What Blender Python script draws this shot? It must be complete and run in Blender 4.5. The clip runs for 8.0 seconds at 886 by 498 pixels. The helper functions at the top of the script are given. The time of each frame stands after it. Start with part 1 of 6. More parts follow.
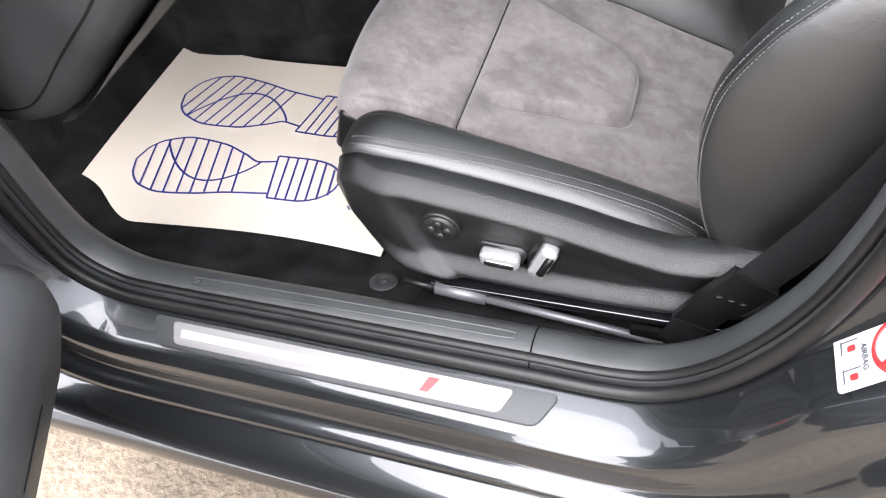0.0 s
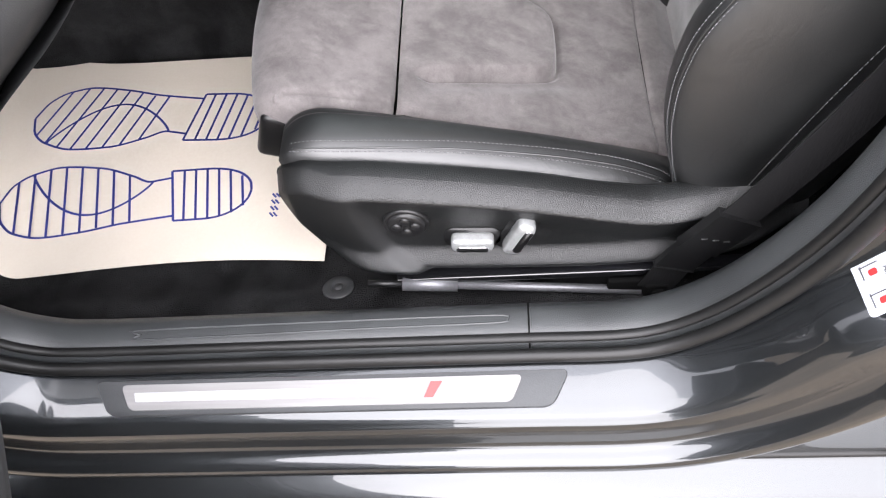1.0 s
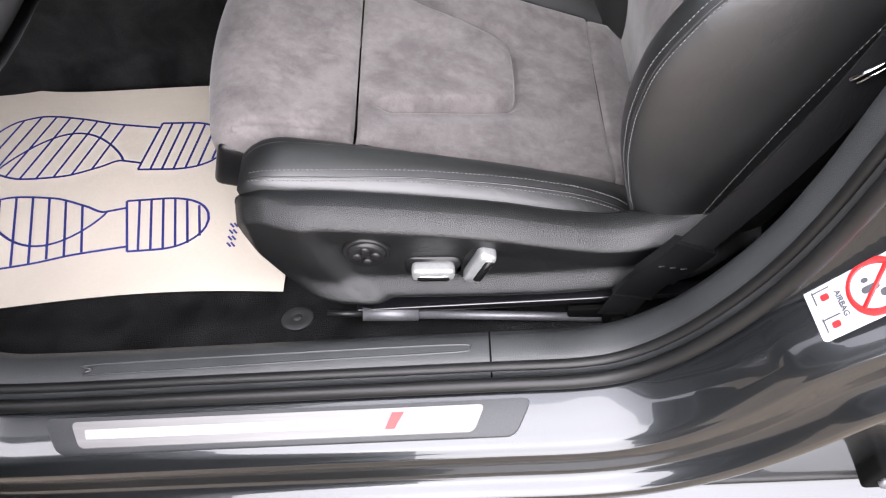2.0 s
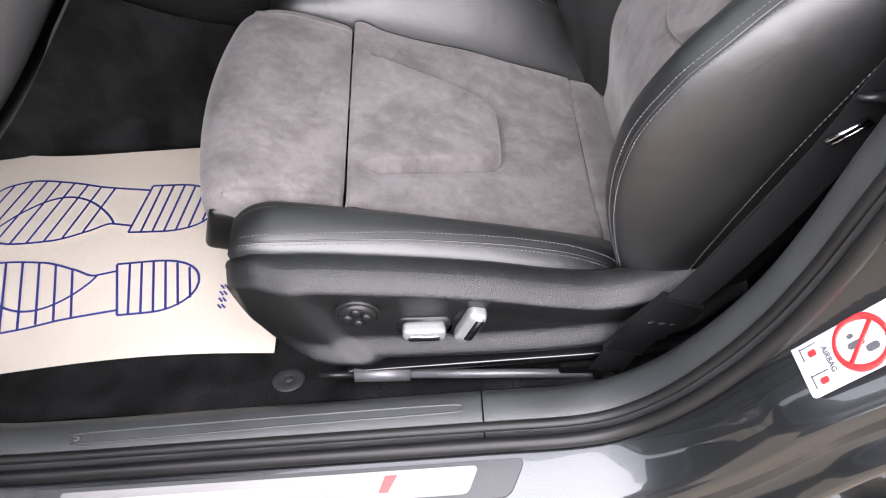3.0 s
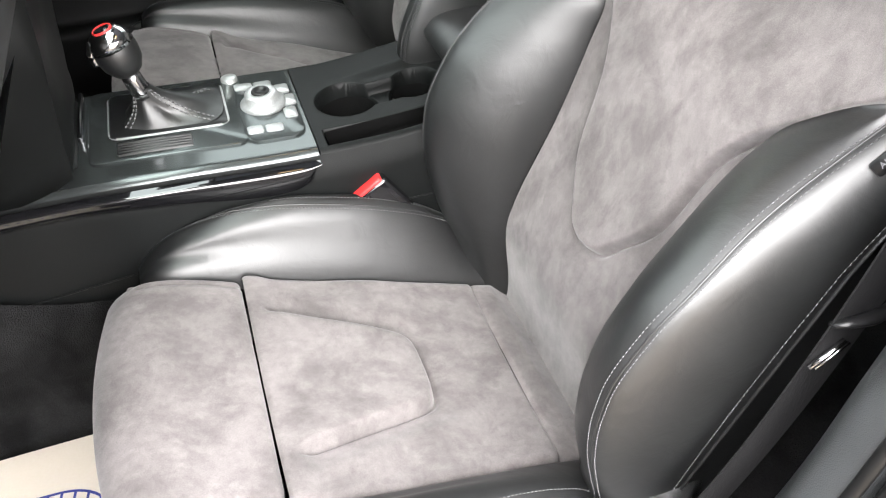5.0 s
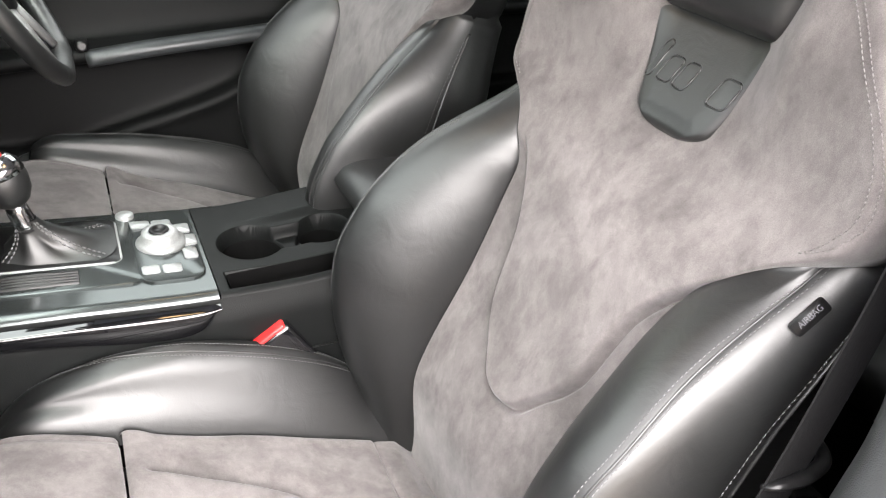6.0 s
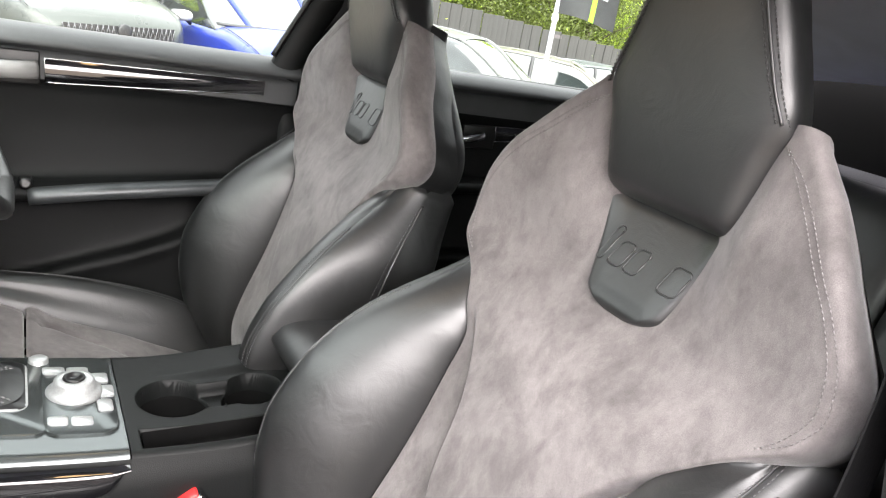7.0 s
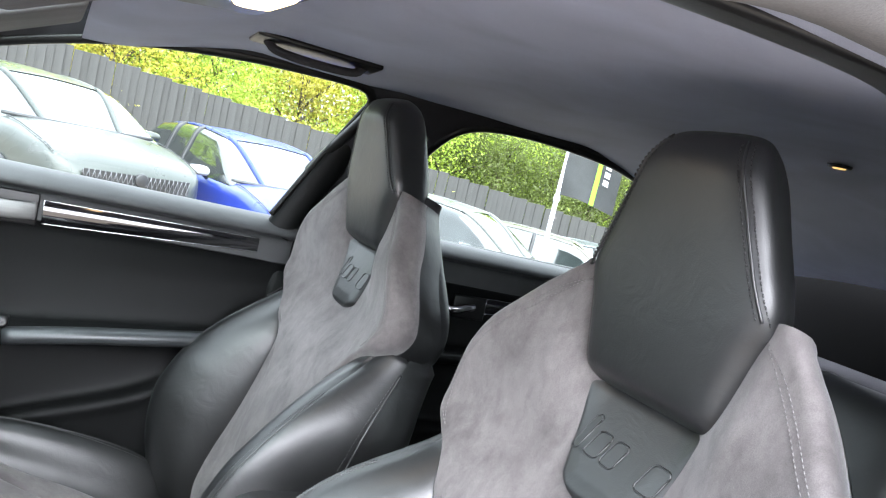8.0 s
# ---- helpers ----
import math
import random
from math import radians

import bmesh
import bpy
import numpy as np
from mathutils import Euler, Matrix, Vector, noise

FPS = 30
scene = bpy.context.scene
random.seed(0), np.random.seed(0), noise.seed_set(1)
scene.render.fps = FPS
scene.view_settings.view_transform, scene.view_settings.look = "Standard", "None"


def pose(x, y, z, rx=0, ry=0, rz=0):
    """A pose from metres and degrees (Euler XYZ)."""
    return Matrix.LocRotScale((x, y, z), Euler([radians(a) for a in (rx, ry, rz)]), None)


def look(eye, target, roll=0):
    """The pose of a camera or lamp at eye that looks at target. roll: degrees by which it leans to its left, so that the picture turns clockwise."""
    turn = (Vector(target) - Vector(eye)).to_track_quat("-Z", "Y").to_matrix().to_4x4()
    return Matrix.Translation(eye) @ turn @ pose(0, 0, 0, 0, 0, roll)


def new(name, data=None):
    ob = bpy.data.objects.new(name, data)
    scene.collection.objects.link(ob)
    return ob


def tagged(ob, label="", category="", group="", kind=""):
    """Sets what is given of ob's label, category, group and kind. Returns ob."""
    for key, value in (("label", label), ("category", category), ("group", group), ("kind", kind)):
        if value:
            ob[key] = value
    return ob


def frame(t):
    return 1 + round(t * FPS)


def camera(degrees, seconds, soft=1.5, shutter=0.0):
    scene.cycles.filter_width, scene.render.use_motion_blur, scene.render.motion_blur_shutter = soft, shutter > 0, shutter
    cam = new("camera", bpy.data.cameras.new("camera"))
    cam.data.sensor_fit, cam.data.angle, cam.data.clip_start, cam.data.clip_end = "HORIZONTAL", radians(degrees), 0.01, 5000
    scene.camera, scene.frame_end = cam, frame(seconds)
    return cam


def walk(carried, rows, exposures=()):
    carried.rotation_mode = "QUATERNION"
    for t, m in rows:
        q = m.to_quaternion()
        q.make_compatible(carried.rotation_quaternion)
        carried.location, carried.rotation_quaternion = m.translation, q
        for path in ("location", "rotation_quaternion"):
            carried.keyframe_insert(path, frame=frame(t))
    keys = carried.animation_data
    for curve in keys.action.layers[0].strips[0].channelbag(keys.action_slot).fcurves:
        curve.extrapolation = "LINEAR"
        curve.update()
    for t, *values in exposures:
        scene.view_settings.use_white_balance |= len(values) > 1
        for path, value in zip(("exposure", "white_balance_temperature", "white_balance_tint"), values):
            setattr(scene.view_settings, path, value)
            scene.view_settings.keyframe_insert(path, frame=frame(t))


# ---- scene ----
cam = camera(60.8, 8.0, soft=1.2)
PATH = [
    (0, (0.06, -1.195, 1.206), (-0.558, -0.081, -0.336), -14.7),
    (0.5, (-0.079, -1.139, 1.204), (-0.397, -0.052, -0.445), -13.5),
    (1, (-0.106, -1.144, 1.215), (-0.316, -0.077, -0.464), -12.0),
    (1.5, (-0.107, -1.145, 1.21), (-0.248, -0.052, -0.459), -9.2),
    (3, (-0.105, -1.134, 1.228), (-0.172, 0.096, -0.347), -6.9),
    (3.5, (-0.102, -1.124, 1.24), (-0.143, 0.172, -0.283), -8.0),
    (4, (-0.103, -1.072, 1.27), (-0.083, 0.287, -0.197), -9.4),
    (4.2, (-0.11, -1.048, 1.277), (-0.049, 0.337, -0.164), -9.4),
    (5.3, (-0.207, -0.936, 1.28), (0.325, 0.471, -0.039), -2.0),
    (5.5, (-0.209, -0.932, 1.272), (0.39, 0.498, 0.009), -0.4),
    (6, (-0.212, -0.917, 1.26), (0.564, 0.591, 0.2), 3.8),
    (6.5, (-0.213, -0.902, 1.25), (0.684, 0.666, 0.39), 7.2),
    (7, (-0.216, -0.893, 1.242), (0.762, 0.733, 0.611), 9.9),
    (7.5, (-0.209, -0.886, 1.243), (0.794, 0.797, 0.839), 11.7),
    (8, (-0.183, -0.882, 1.248), (0.768, 0.865, 1.037), 13.6),
]
EXPOSURES = [(0.0, 2.86, 6350, 14), (1.0, 2.68, 6350, 15), (1.5, 2.62, 6350, 16), (3.0, 2.70, 6350, 17), (3.5, 2.95, 6380, 16), (4.2, 3.28, 6400, 11), (5.5, 3.66, 6650, 11), (6.5, 3.62, 6750, 16), (7.2, 3.68, 6600, 14), (8.0, 3.72, 5980, 12)]
walk(cam, [(t, look(eye, target, roll)) for t, eye, target, roll in PATH], EXPOSURES)
SKY, SUN, CLOUD = 0.116, 1.5, 8.0

# ---- world and sun ----
world = bpy.data.worlds.new("overcast_sky")
world.use_nodes = True
scene.world = world
wn, wl = world.node_tree.nodes, world.node_tree.links
sky = wn.new("ShaderNodeTexSky")
sky.sky_type, sky.sun_disc = "NISHITA", False
sky.sun_elevation, sky.sun_rotation = radians(42), radians(186)
sky.air_density, sky.dust_density, sky.ozone_density = 1.0, 3.0, 1.0
cloud = wn.new("ShaderNodeMix")
cloud.data_type = "RGBA"
cloud.inputs[0].default_value = 0.80
# an overcast dome: about three times as bright overhead as at the horizon
way, part_z, rise, tint = wn.new("ShaderNodeTexCoord"), wn.new("ShaderNodeSeparateXYZ"), wn.new("ShaderNodeMapRange"), wn.new("ShaderNodeVectorMath")
wl.new(way.outputs["Generated"], part_z.inputs[0])
wl.new(part_z.outputs["Z"], rise.inputs[0])
rise.inputs[3].default_value, rise.inputs[4].default_value = CLOUD * 0.48, CLOUD * 1.30
tint.operation = "SCALE"
tint.inputs[0].default_value = (0.99, 1.0, 1.05)
wl.new(rise.outputs[0], tint.inputs["Scale"])
wl.new(tint.outputs[0], cloud.inputs[7])
soft_sky = wn.new("ShaderNodeHueSaturation")
soft_sky.inputs["Saturation"].default_value = 0.22
wl.new(sky.outputs[0], soft_sky.inputs["Color"])
wl.new(soft_sky.outputs[0], cloud.inputs[6])
wl.new(cloud.outputs[2], wn["Background"].inputs["Color"])
wn["Background"].inputs["Strength"].default_value = SKY

sun_data = bpy.data.lights.new("sun", "SUN")
sun_data.energy, sun_data.angle, sun_data.color = SUN, radians(92), (1.0, 0.97, 0.93)
sun = new("sun", sun_data)
sun.matrix_world = look((-0.4, -3.6, 3.3), (0, 0, 0))


# ---- materials ----
def material(name, colour, rough=0.5, metal=0.0, dark=0.75, light=1.2, scale=6.0, grain=300.0, bump=0.1, depth=0.001,
             coat=0.0, sheen=0.0, spec=0.5, stretch=(1, 1, 1), rough_var=0.1, emit=0.0, fine=0.25):
    """A surface with stains at one scale, grain at another, and relief."""
    m = bpy.data.materials.new(name)
    m.use_nodes = True
    n, l = m.node_tree.nodes, m.node_tree.links
    b = n["Principled BSDF"]
    co, mp = n.new("ShaderNodeTexCoord"), n.new("ShaderNodeMapping")
    mp.inputs["Scale"].default_value = stretch
    l.new(co.outputs["Object"], mp.inputs["Vector"])
    big, small = n.new("ShaderNodeTexNoise"), n.new("ShaderNodeTexNoise")
    big.inputs["Scale"].default_value, big.inputs["Detail"].default_value, big.inputs["Distortion"].default_value = scale, 6, 0.6
    small.inputs["Scale"].default_value, small.inputs["Detail"].default_value = grain, 3
    for t in (big, small):
        l.new(mp.outputs[0], t.inputs["Vector"])
    ramp = n.new("ShaderNodeValToRGB")
    ramp.color_ramp.elements[0].position, ramp.color_ramp.elements[1].position = 0.32, 0.68
    ramp.color_ramp.elements[0].color = (*[c * dark for c in colour], 1)
    ramp.color_ramp.elements[1].color = (*[min(1, c * light) for c in colour], 1)
    l.new(big.outputs[0], ramp.inputs[0])
    mix = n.new("ShaderNodeMix")
    mix.data_type, mix.blend_type = "RGBA", "OVERLAY"
    mix.inputs[0].default_value = fine
    l.new(ramp.outputs[0], mix.inputs[6])
    l.new(small.outputs[0], mix.inputs[7])
    l.new(mix.outputs[2], b.inputs["Base Color"])
    rr = n.new("ShaderNodeMapRange")
    rr.inputs[3].default_value, rr.inputs[4].default_value = max(0.02, rough - rough_var), min(1, rough + rough_var)
    l.new(big.outputs[0], rr.inputs[0])
    l.new(rr.outputs[0], b.inputs["Roughness"])
    bp = n.new("ShaderNodeBump")
    bp.inputs["Strength"].default_value, bp.inputs["Distance"].default_value = bump, depth
    l.new(small.outputs[0], bp.inputs["Height"])
    l.new(bp.outputs[0], b.inputs["Normal"])
    b.inputs["Metallic"].default_value = metal
    b.inputs["Specular IOR Level"].default_value = spec
    b.inputs["Coat Weight"].default_value, b.inputs["Coat Roughness"].default_value = coat, 0.03
    b.inputs["Sheen Weight"].default_value, b.inputs["Sheen Roughness"].default_value = sheen, 0.45
    if emit:
        b.inputs["Emission Color"].default_value, b.inputs["Emission Strength"].default_value = (*colour, 1), emit
    return m


def leather_material(name, colour, rough):
    """Smooth hide: fine cell grain over soft creases."""
    m = material(name, colour, rough, dark=0.8, light=1.25, scale=9, grain=420, bump=0.12, depth=0.0006, rough_var=0.07, fine=0.15, spec=0.82)
    n, l = m.node_tree.nodes, m.node_tree.links
    co = n.new("ShaderNodeTexCoord")
    cells, crease = n.new("ShaderNodeTexVoronoi"), n.new("ShaderNodeTexNoise")
    cells.inputs["Scale"].default_value = 620
    crease.inputs["Scale"].default_value, crease.inputs["Detail"].default_value, crease.inputs["Distortion"].default_value = 26, 5, 1.5
    for t in (cells, crease):
        l.new(co.outputs["Object"], t.inputs["Vector"])
    b1, b2 = n.new("ShaderNodeBump"), n.new("ShaderNodeBump")
    b1.inputs["Strength"].default_value, b1.inputs["Distance"].default_value = 0.12, 0.0004
    b2.inputs["Strength"].default_value, b2.inputs["Distance"].default_value = 0.17, 0.004
    l.new(cells.outputs["Distance"], b1.inputs["Height"])
    l.new(crease.outputs[0], b2.inputs["Height"])
    l.new(b1.outputs[0], b2.inputs["Normal"])
    l.new(b2.outputs[0], n["Principled BSDF"].inputs["Normal"])
    return m


def suede_material(name, colour):
    """Brushed nap: smeared lighter and darker strokes, felt fibre, edge sheen."""
    m = material(name, colour, 0.95, dark=0.88, light=1.10, scale=5, grain=1100, bump=0.25, depth=0.0008, sheen=0.30, spec=0.12, rough_var=0.04, fine=0.45)
    n, l = m.node_tree.nodes, m.node_tree.links
    b = n["Principled BSDF"]
    co = n.new("ShaderNodeTexCoord")
    warp, add, sc = n.new("ShaderNodeTexNoise"), n.new("ShaderNodeVectorMath"), n.new("ShaderNodeVectorMath")
    warp.inputs["Scale"].default_value, warp.inputs["Detail"].default_value = 7, 3
    sc.operation, sc.inputs["Scale"].default_value = "SCALE", 0.045
    l.new(co.outputs["Object"], warp.inputs["Vector"])
    l.new(warp.outputs["Color"], sc.inputs[0])
    l.new(co.outputs["Object"], add.inputs[0])
    l.new(sc.outputs[0], add.inputs[1])
    last = b.inputs["Base Color"].links[0].from_socket
    for scale, turn_by, lo, hi, dk, lt in (((15, 18, 12), (0.4, 0.3, 0.6), 0.36, 0.56, 0.68, 1.08), ((60, 75, 48), (0.1, 0.7, -0.4), 0.34, 0.66, 0.86, 1.07), ((150, 120, 60), (0.5, 0.1, 0.9), 0.30, 0.70, 0.94, 1.04)):
        mp, stroke, ramp, mix = n.new("ShaderNodeMapping"), n.new("ShaderNodeTexNoise"), n.new("ShaderNodeValToRGB"), n.new("ShaderNodeMix")
        mp.inputs["Scale"].default_value, mp.inputs["Rotation"].default_value = scale, turn_by
        stroke.inputs["Scale"].default_value, stroke.inputs["Detail"].default_value, stroke.inputs["Roughness"].default_value = 1.0, 7, 0.62
        ramp.color_ramp.elements[0].position, ramp.color_ramp.elements[1].position = lo, hi
        ramp.color_ramp.elements[0].color, ramp.color_ramp.elements[1].color = (dk, dk * 0.99, dk * 0.985, 1), (lt, lt * 0.995, lt * 0.99, 1)
        mix.data_type, mix.blend_type = "RGBA", "MULTIPLY"
        mix.inputs[0].default_value = 0.9
        l.new(add.outputs[0], mp.inputs["Vector"])
        l.new(mp.outputs[0], stroke.inputs["Vector"])
        l.new(stroke.outputs[0], ramp.inputs[0])
        l.new(last, mix.inputs[6])
        l.new(ramp.outputs[0], mix.inputs[7])
        last = mix.outputs[2]
    l.new(last, b.inputs["Base Color"])
    return m


SUEDE = suede_material("grey_suede", (0.152, 0.141, 0.141))
LEATHER = leather_material("black_leather", (0.0038, 0.0042, 0.0045), 0.46)
LEATHER.node_tree.nodes["Principled BSDF"].inputs["IOR"].default_value = 1.58
PLASTIC = material("grained_black_plastic", (0.006, 0.0064, 0.0067), 0.33, bump=1.0, grain=900, depth=0.0009, fine=0.2, spec=0.62)
SMOOTH = material("satin_black_plastic", (0.008, 0.008, 0.0084), 0.34, spec=0.4, bump=0.08, grain=500)
TRIM = material("soft_grey_black_trim", (0.0065, 0.0072, 0.0072), 0.46, spec=0.15, bump=0.55, grain=700, depth=0.0006)
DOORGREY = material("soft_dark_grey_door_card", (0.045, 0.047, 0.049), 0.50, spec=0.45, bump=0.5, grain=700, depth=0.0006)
DASHGREY = material("soft_charcoal_dash_skin", (0.030, 0.031, 0.032), 0.48, spec=0.45, bump=0.5, grain=700, depth=0.0006)
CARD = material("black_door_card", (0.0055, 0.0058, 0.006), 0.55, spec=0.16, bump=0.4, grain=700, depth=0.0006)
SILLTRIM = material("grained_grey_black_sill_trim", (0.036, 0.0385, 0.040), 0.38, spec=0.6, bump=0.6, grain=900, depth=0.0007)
PLATEGREY = material("dark_grey_plate_plastic", (0.030, 0.032, 0.034), 0.5, spec=0.4, bump=0.3, grain=600)
RUBBER = material("black_rubber_seal", (0.008, 0.008, 0.008), 0.45, spec=0.35, bump=0.1, grain=200)
CARPET = material("black_carpet", (0.013, 0.013, 0.0134), 0.98, dark=0.5, light=1.7, scale=14, grain=520, bump=1.0, depth=0.004, fine=0.6, spec=0.1)
PAINT = material("dark_grey_metallic_paint", (0.032, 0.035, 0.0375), 0.26, metal=0.75, dark=0.9, light=1.1, scale=2, grain=1800, bump=0.03, coat=1.0, rough_var=0.03)
ALUMINIUM = material("brushed_aluminium", (0.195, 0.191, 0.190), 0.50, metal=0.25, dark=0.97, light=1.02, scale=30, grain=160, bump=0.05, stretch=(0.05, 1, 1))
CHROME = material("satin_chrome", (0.62, 0.62, 0.63), 0.14, metal=1.0, dark=0.95, light=1.03, bump=0.01)
STEEL = material("dark_steel", (0.15, 0.15, 0.16), 0.40, metal=0.5, bump=0.05)
GLOSS = material("gloss_black_lacquer", (0.006, 0.006, 0.007), 0.06, bump=0.0, coat=1.0, rough_var=0.02)
DECK = material("gloss_graphite_panel", (0.075, 0.084, 0.084), 0.20, metal=0.7, dark=0.92, light=1.06, grain=900, bump=0.02)
PAPER = material("cream_paper", (0.69, 0.622, 0.53), 0.85, dark=0.96, light=1.03, scale=5, grain=240, bump=0.2, depth=0.0006, fine=0.06)
INK = material("blue_ink", (0.03, 0.04, 0.22), 0.6, bump=0.0)
THREAD = material("grey_thread", (0.115, 0.115, 0.117), 0.8, bump=0.3, grain=900)
RED = material("red_plastic", (0.72, 0.03, 0.03), 0.4, bump=0.05)
WHITE = material("white_print", (0.45, 0.47, 0.51), 0.35, dark=0.97, light=1.0, bump=0.0)
PALE = material("pale_grey_print", (0.33, 0.33, 0.34), 0.4, dark=0.97, light=1.0, bump=0.0)
YELLOW = material("yellow_print", (0.75, 0.72, 0.03), 0.4, bump=0.0)
GREYINK = material("grey_print", (0.07, 0.07, 0.08), 0.5, bump=0.0)
WEB = material("black_belt_webbing", (0.009, 0.009, 0.0095), 0.75, spec=0.12, bump=0.6, grain=420, stretch=(1, 1, 0.3), depth=0.0008)
PILLARCLOTH = material("black_pillar_cloth", (0.045, 0.045, 0.050), 0.9, bump=0.3, grain=800, spec=0.2)
HEADLINER = material("grey_woven_headliner", (0.47, 0.50, 0.62), 0.95, dark=0.9, light=1.1, scale=5, grain=900, bump=0.4, spec=0.1)
GRAVEL = material("tan_rolled_gravel", (0.190, 0.154, 0.114), 0.95, dark=0.7, light=1.25, scale=3.0, grain=60, bump=0.8, depth=0.01, fine=0.6)
ARMTRIM = material("satin_charcoal_trim", (0.050, 0.054, 0.057), 0.34, metal=0.3, bump=0.05)
AMBER = material("amber_reading_lamp_lens", (1.0, 0.55, 0.18), 0.4, bump=0.0, emit=0.11)
SLEEVE = material("black_belt_sleeve_plastic", (0.005, 0.005, 0.0053), 0.36, spec=0.45, bump=0.1, grain=500)
BLACK = material("matt_black", (0.003, 0.003, 0.003), 0.9, bump=0.1, spec=0.08)
CREAM_SHADE = material("pale_grey_visor_cloth", (0.16, 0.16, 0.165), 0.9, bump=0.3, grain=700)
SILVERKEY = material("silver_painted_keys", (0.36, 0.37, 0.37), 0.34, metal=0.5, bump=0.02)
LAMPGLOW = material("warm_lamp_lens", (1.0, 0.66, 0.32), 0.4, bump=0.0, emit=1.3)


def glass_material(name, tint, rough=0.0):
    m = bpy.data.materials.new(name)
    m.use_nodes = True
    n, l = m.node_tree.nodes, m.node_tree.links
    n.remove(n["Principled BSDF"])
    clear, gloss, mix, fres = n.new("ShaderNodeBsdfTransparent"), n.new("ShaderNodeBsdfGlossy"), n.new("ShaderNodeMixShader"), n.new("ShaderNodeLayerWeight")
    clear.inputs[0].default_value = (*tint, 1)
    gloss.inputs["Roughness"].default_value = rough
    fres.inputs["Blend"].default_value = 0.5
    edge, base = n.new("ShaderNodeMath"), n.new("ShaderNodeMath")
    edge.operation, edge.inputs[1].default_value = "POWER", 5.0
    base.operation, base.inputs[1].default_value = "MULTIPLY_ADD", 0.9
    base.inputs[2].default_value = 0.06
    l.new(fres.outputs["Facing"], edge.inputs[0])
    l.new(edge.outputs[0], base.inputs[0])
    l.new(base.outputs[0], mix.inputs[0])
    l.new(clear.outputs[0], mix.inputs[1])
    l.new(gloss.outputs[0], mix.inputs[2])
    l.new(mix.outputs[0], n["Material Output"].inputs["Surface"])
    return m


GLASS = glass_material("clear_car_glass", (0.60, 0.65, 0.615))
PRIVACY = glass_material("dark_privacy_glass", (0.20, 0.22, 0.21))
SCREENGLASS = glass_material("tinted_windscreen_glass", (0.62, 0.69, 0.65))


# ---- building helpers ----
def smooth(a, b, x):
    t = np.clip((np.asarray(x, float) - a) / (b - a), 0, 1)
    return t * t * (3 - 2 * t)


def curve(x, xs, ys):
    """A rounded line through a few control values (monotone cubic)."""
    xs, ys, x = np.asarray(xs, float), np.asarray(ys, float), np.asarray(x, float)
    d = np.diff(ys) / np.diff(xs)
    m = np.concatenate([[d[0]], np.where(d[1:] * d[:-1] > 0, 2 * d[1:] * d[:-1] / (d[1:] + d[:-1] + 1e-12), 0), [d[-1]]])
    i = np.clip(np.searchsorted(xs, x) - 1, 0, len(xs) - 2)
    h = xs[i + 1] - xs[i]
    t = np.clip((x - xs[i]) / h, 0, 1)
    return ys[i] * (1 + 2 * t) * (1 - t) ** 2 + h * m[i] * t * (1 - t) ** 2 + ys[i + 1] * t * t * (3 - 2 * t) + h * m[i + 1] * t * t * (t - 1)


def spline(points, count):
    """A smooth run of count points through the control points, evenly spaced."""
    p = np.asarray(points, float)
    q = np.vstack([2 * p[0] - p[1], p, 2 * p[-1] - p[-2]])
    out = []
    for i in range(1, len(q) - 2):
        for t in np.linspace(0, 1, 24, endpoint=False):
            a, b, c, d = q[i - 1], q[i], q[i + 1], q[i + 2]
            out.append(0.5 * (2 * b + (c - a) * t + (2 * a - 5 * b + 4 * c - d) * t * t + (3 * b - a - 3 * c + d) * t ** 3))
    out = np.array(out + [p[-1]])
    s = np.concatenate([[0], np.cumsum(np.linalg.norm(np.diff(out, axis=0), axis=1))])
    u = np.linspace(0, s[-1], count)
    return np.stack([np.interp(u, s, out[:, k]) for k in range(p.shape[1])], 1)


def empty(name, place, label, category, group="", kind=""):
    ob = new(name)
    ob.location, ob.empty_display_size = place, 0.05
    return tagged(ob, label, category, group, kind)


def origin(ob):
    o = Vector((0, 0, 0))
    while ob:
        o += ob.location
        ob = ob.parent
    return o


def part(name, vf, material, parent=None, label="", flat=False, kind=""):
    """One mesh object, from vertices in the world's metres and faces, under a thing or a part."""
    v, f = vf
    o = origin(parent)
    me = bpy.data.meshes.new(name)
    me.from_pydata((np.asarray(v, float) - np.array(o)).tolist(), [], [list(map(int, q)) for q in f])
    me.materials.append(material)
    if not flat:
        me.polygons.foreach_set("use_smooth", [True] * len(me.polygons))
    me.validate()
    me.update()
    ob = new(name, me)
    ob.parent = parent
    return tagged(ob, label, kind=kind)


def sharp(ob, angle=35):
    """Keeps edges steeper than angle crisp."""
    ob.data.set_sharp_from_angle(angle=radians(angle))
    return ob


def grid(p, ring=False, caps=False, flip=False):
    """Faces over a sheet of points (rows, columns, 3)."""
    p = np.asarray(p, float)
    n, m = p.shape[:2]
    f = []
    for i in range(n - 1):
        for j in range(m if ring else m - 1):
            k = (j + 1) % m
            q = (i * m + j, i * m + k, (i + 1) * m + k, (i + 1) * m + j)
            f.append(q[::-1] if flip else q)
    if caps:
        a, b = tuple(range(m)), tuple(range((n - 1) * m, n * m))
        f += [a if flip else a[::-1], b[::-1] if flip else b]
    return p.reshape(-1, 3), f


def join(*many):
    v, f, k = [], [], 0
    for a, b in many:
        v.append(np.asarray(a, float))
        f += [[i + k for i in q] for q in b]
        k += len(a)
    return np.vstack(v), f


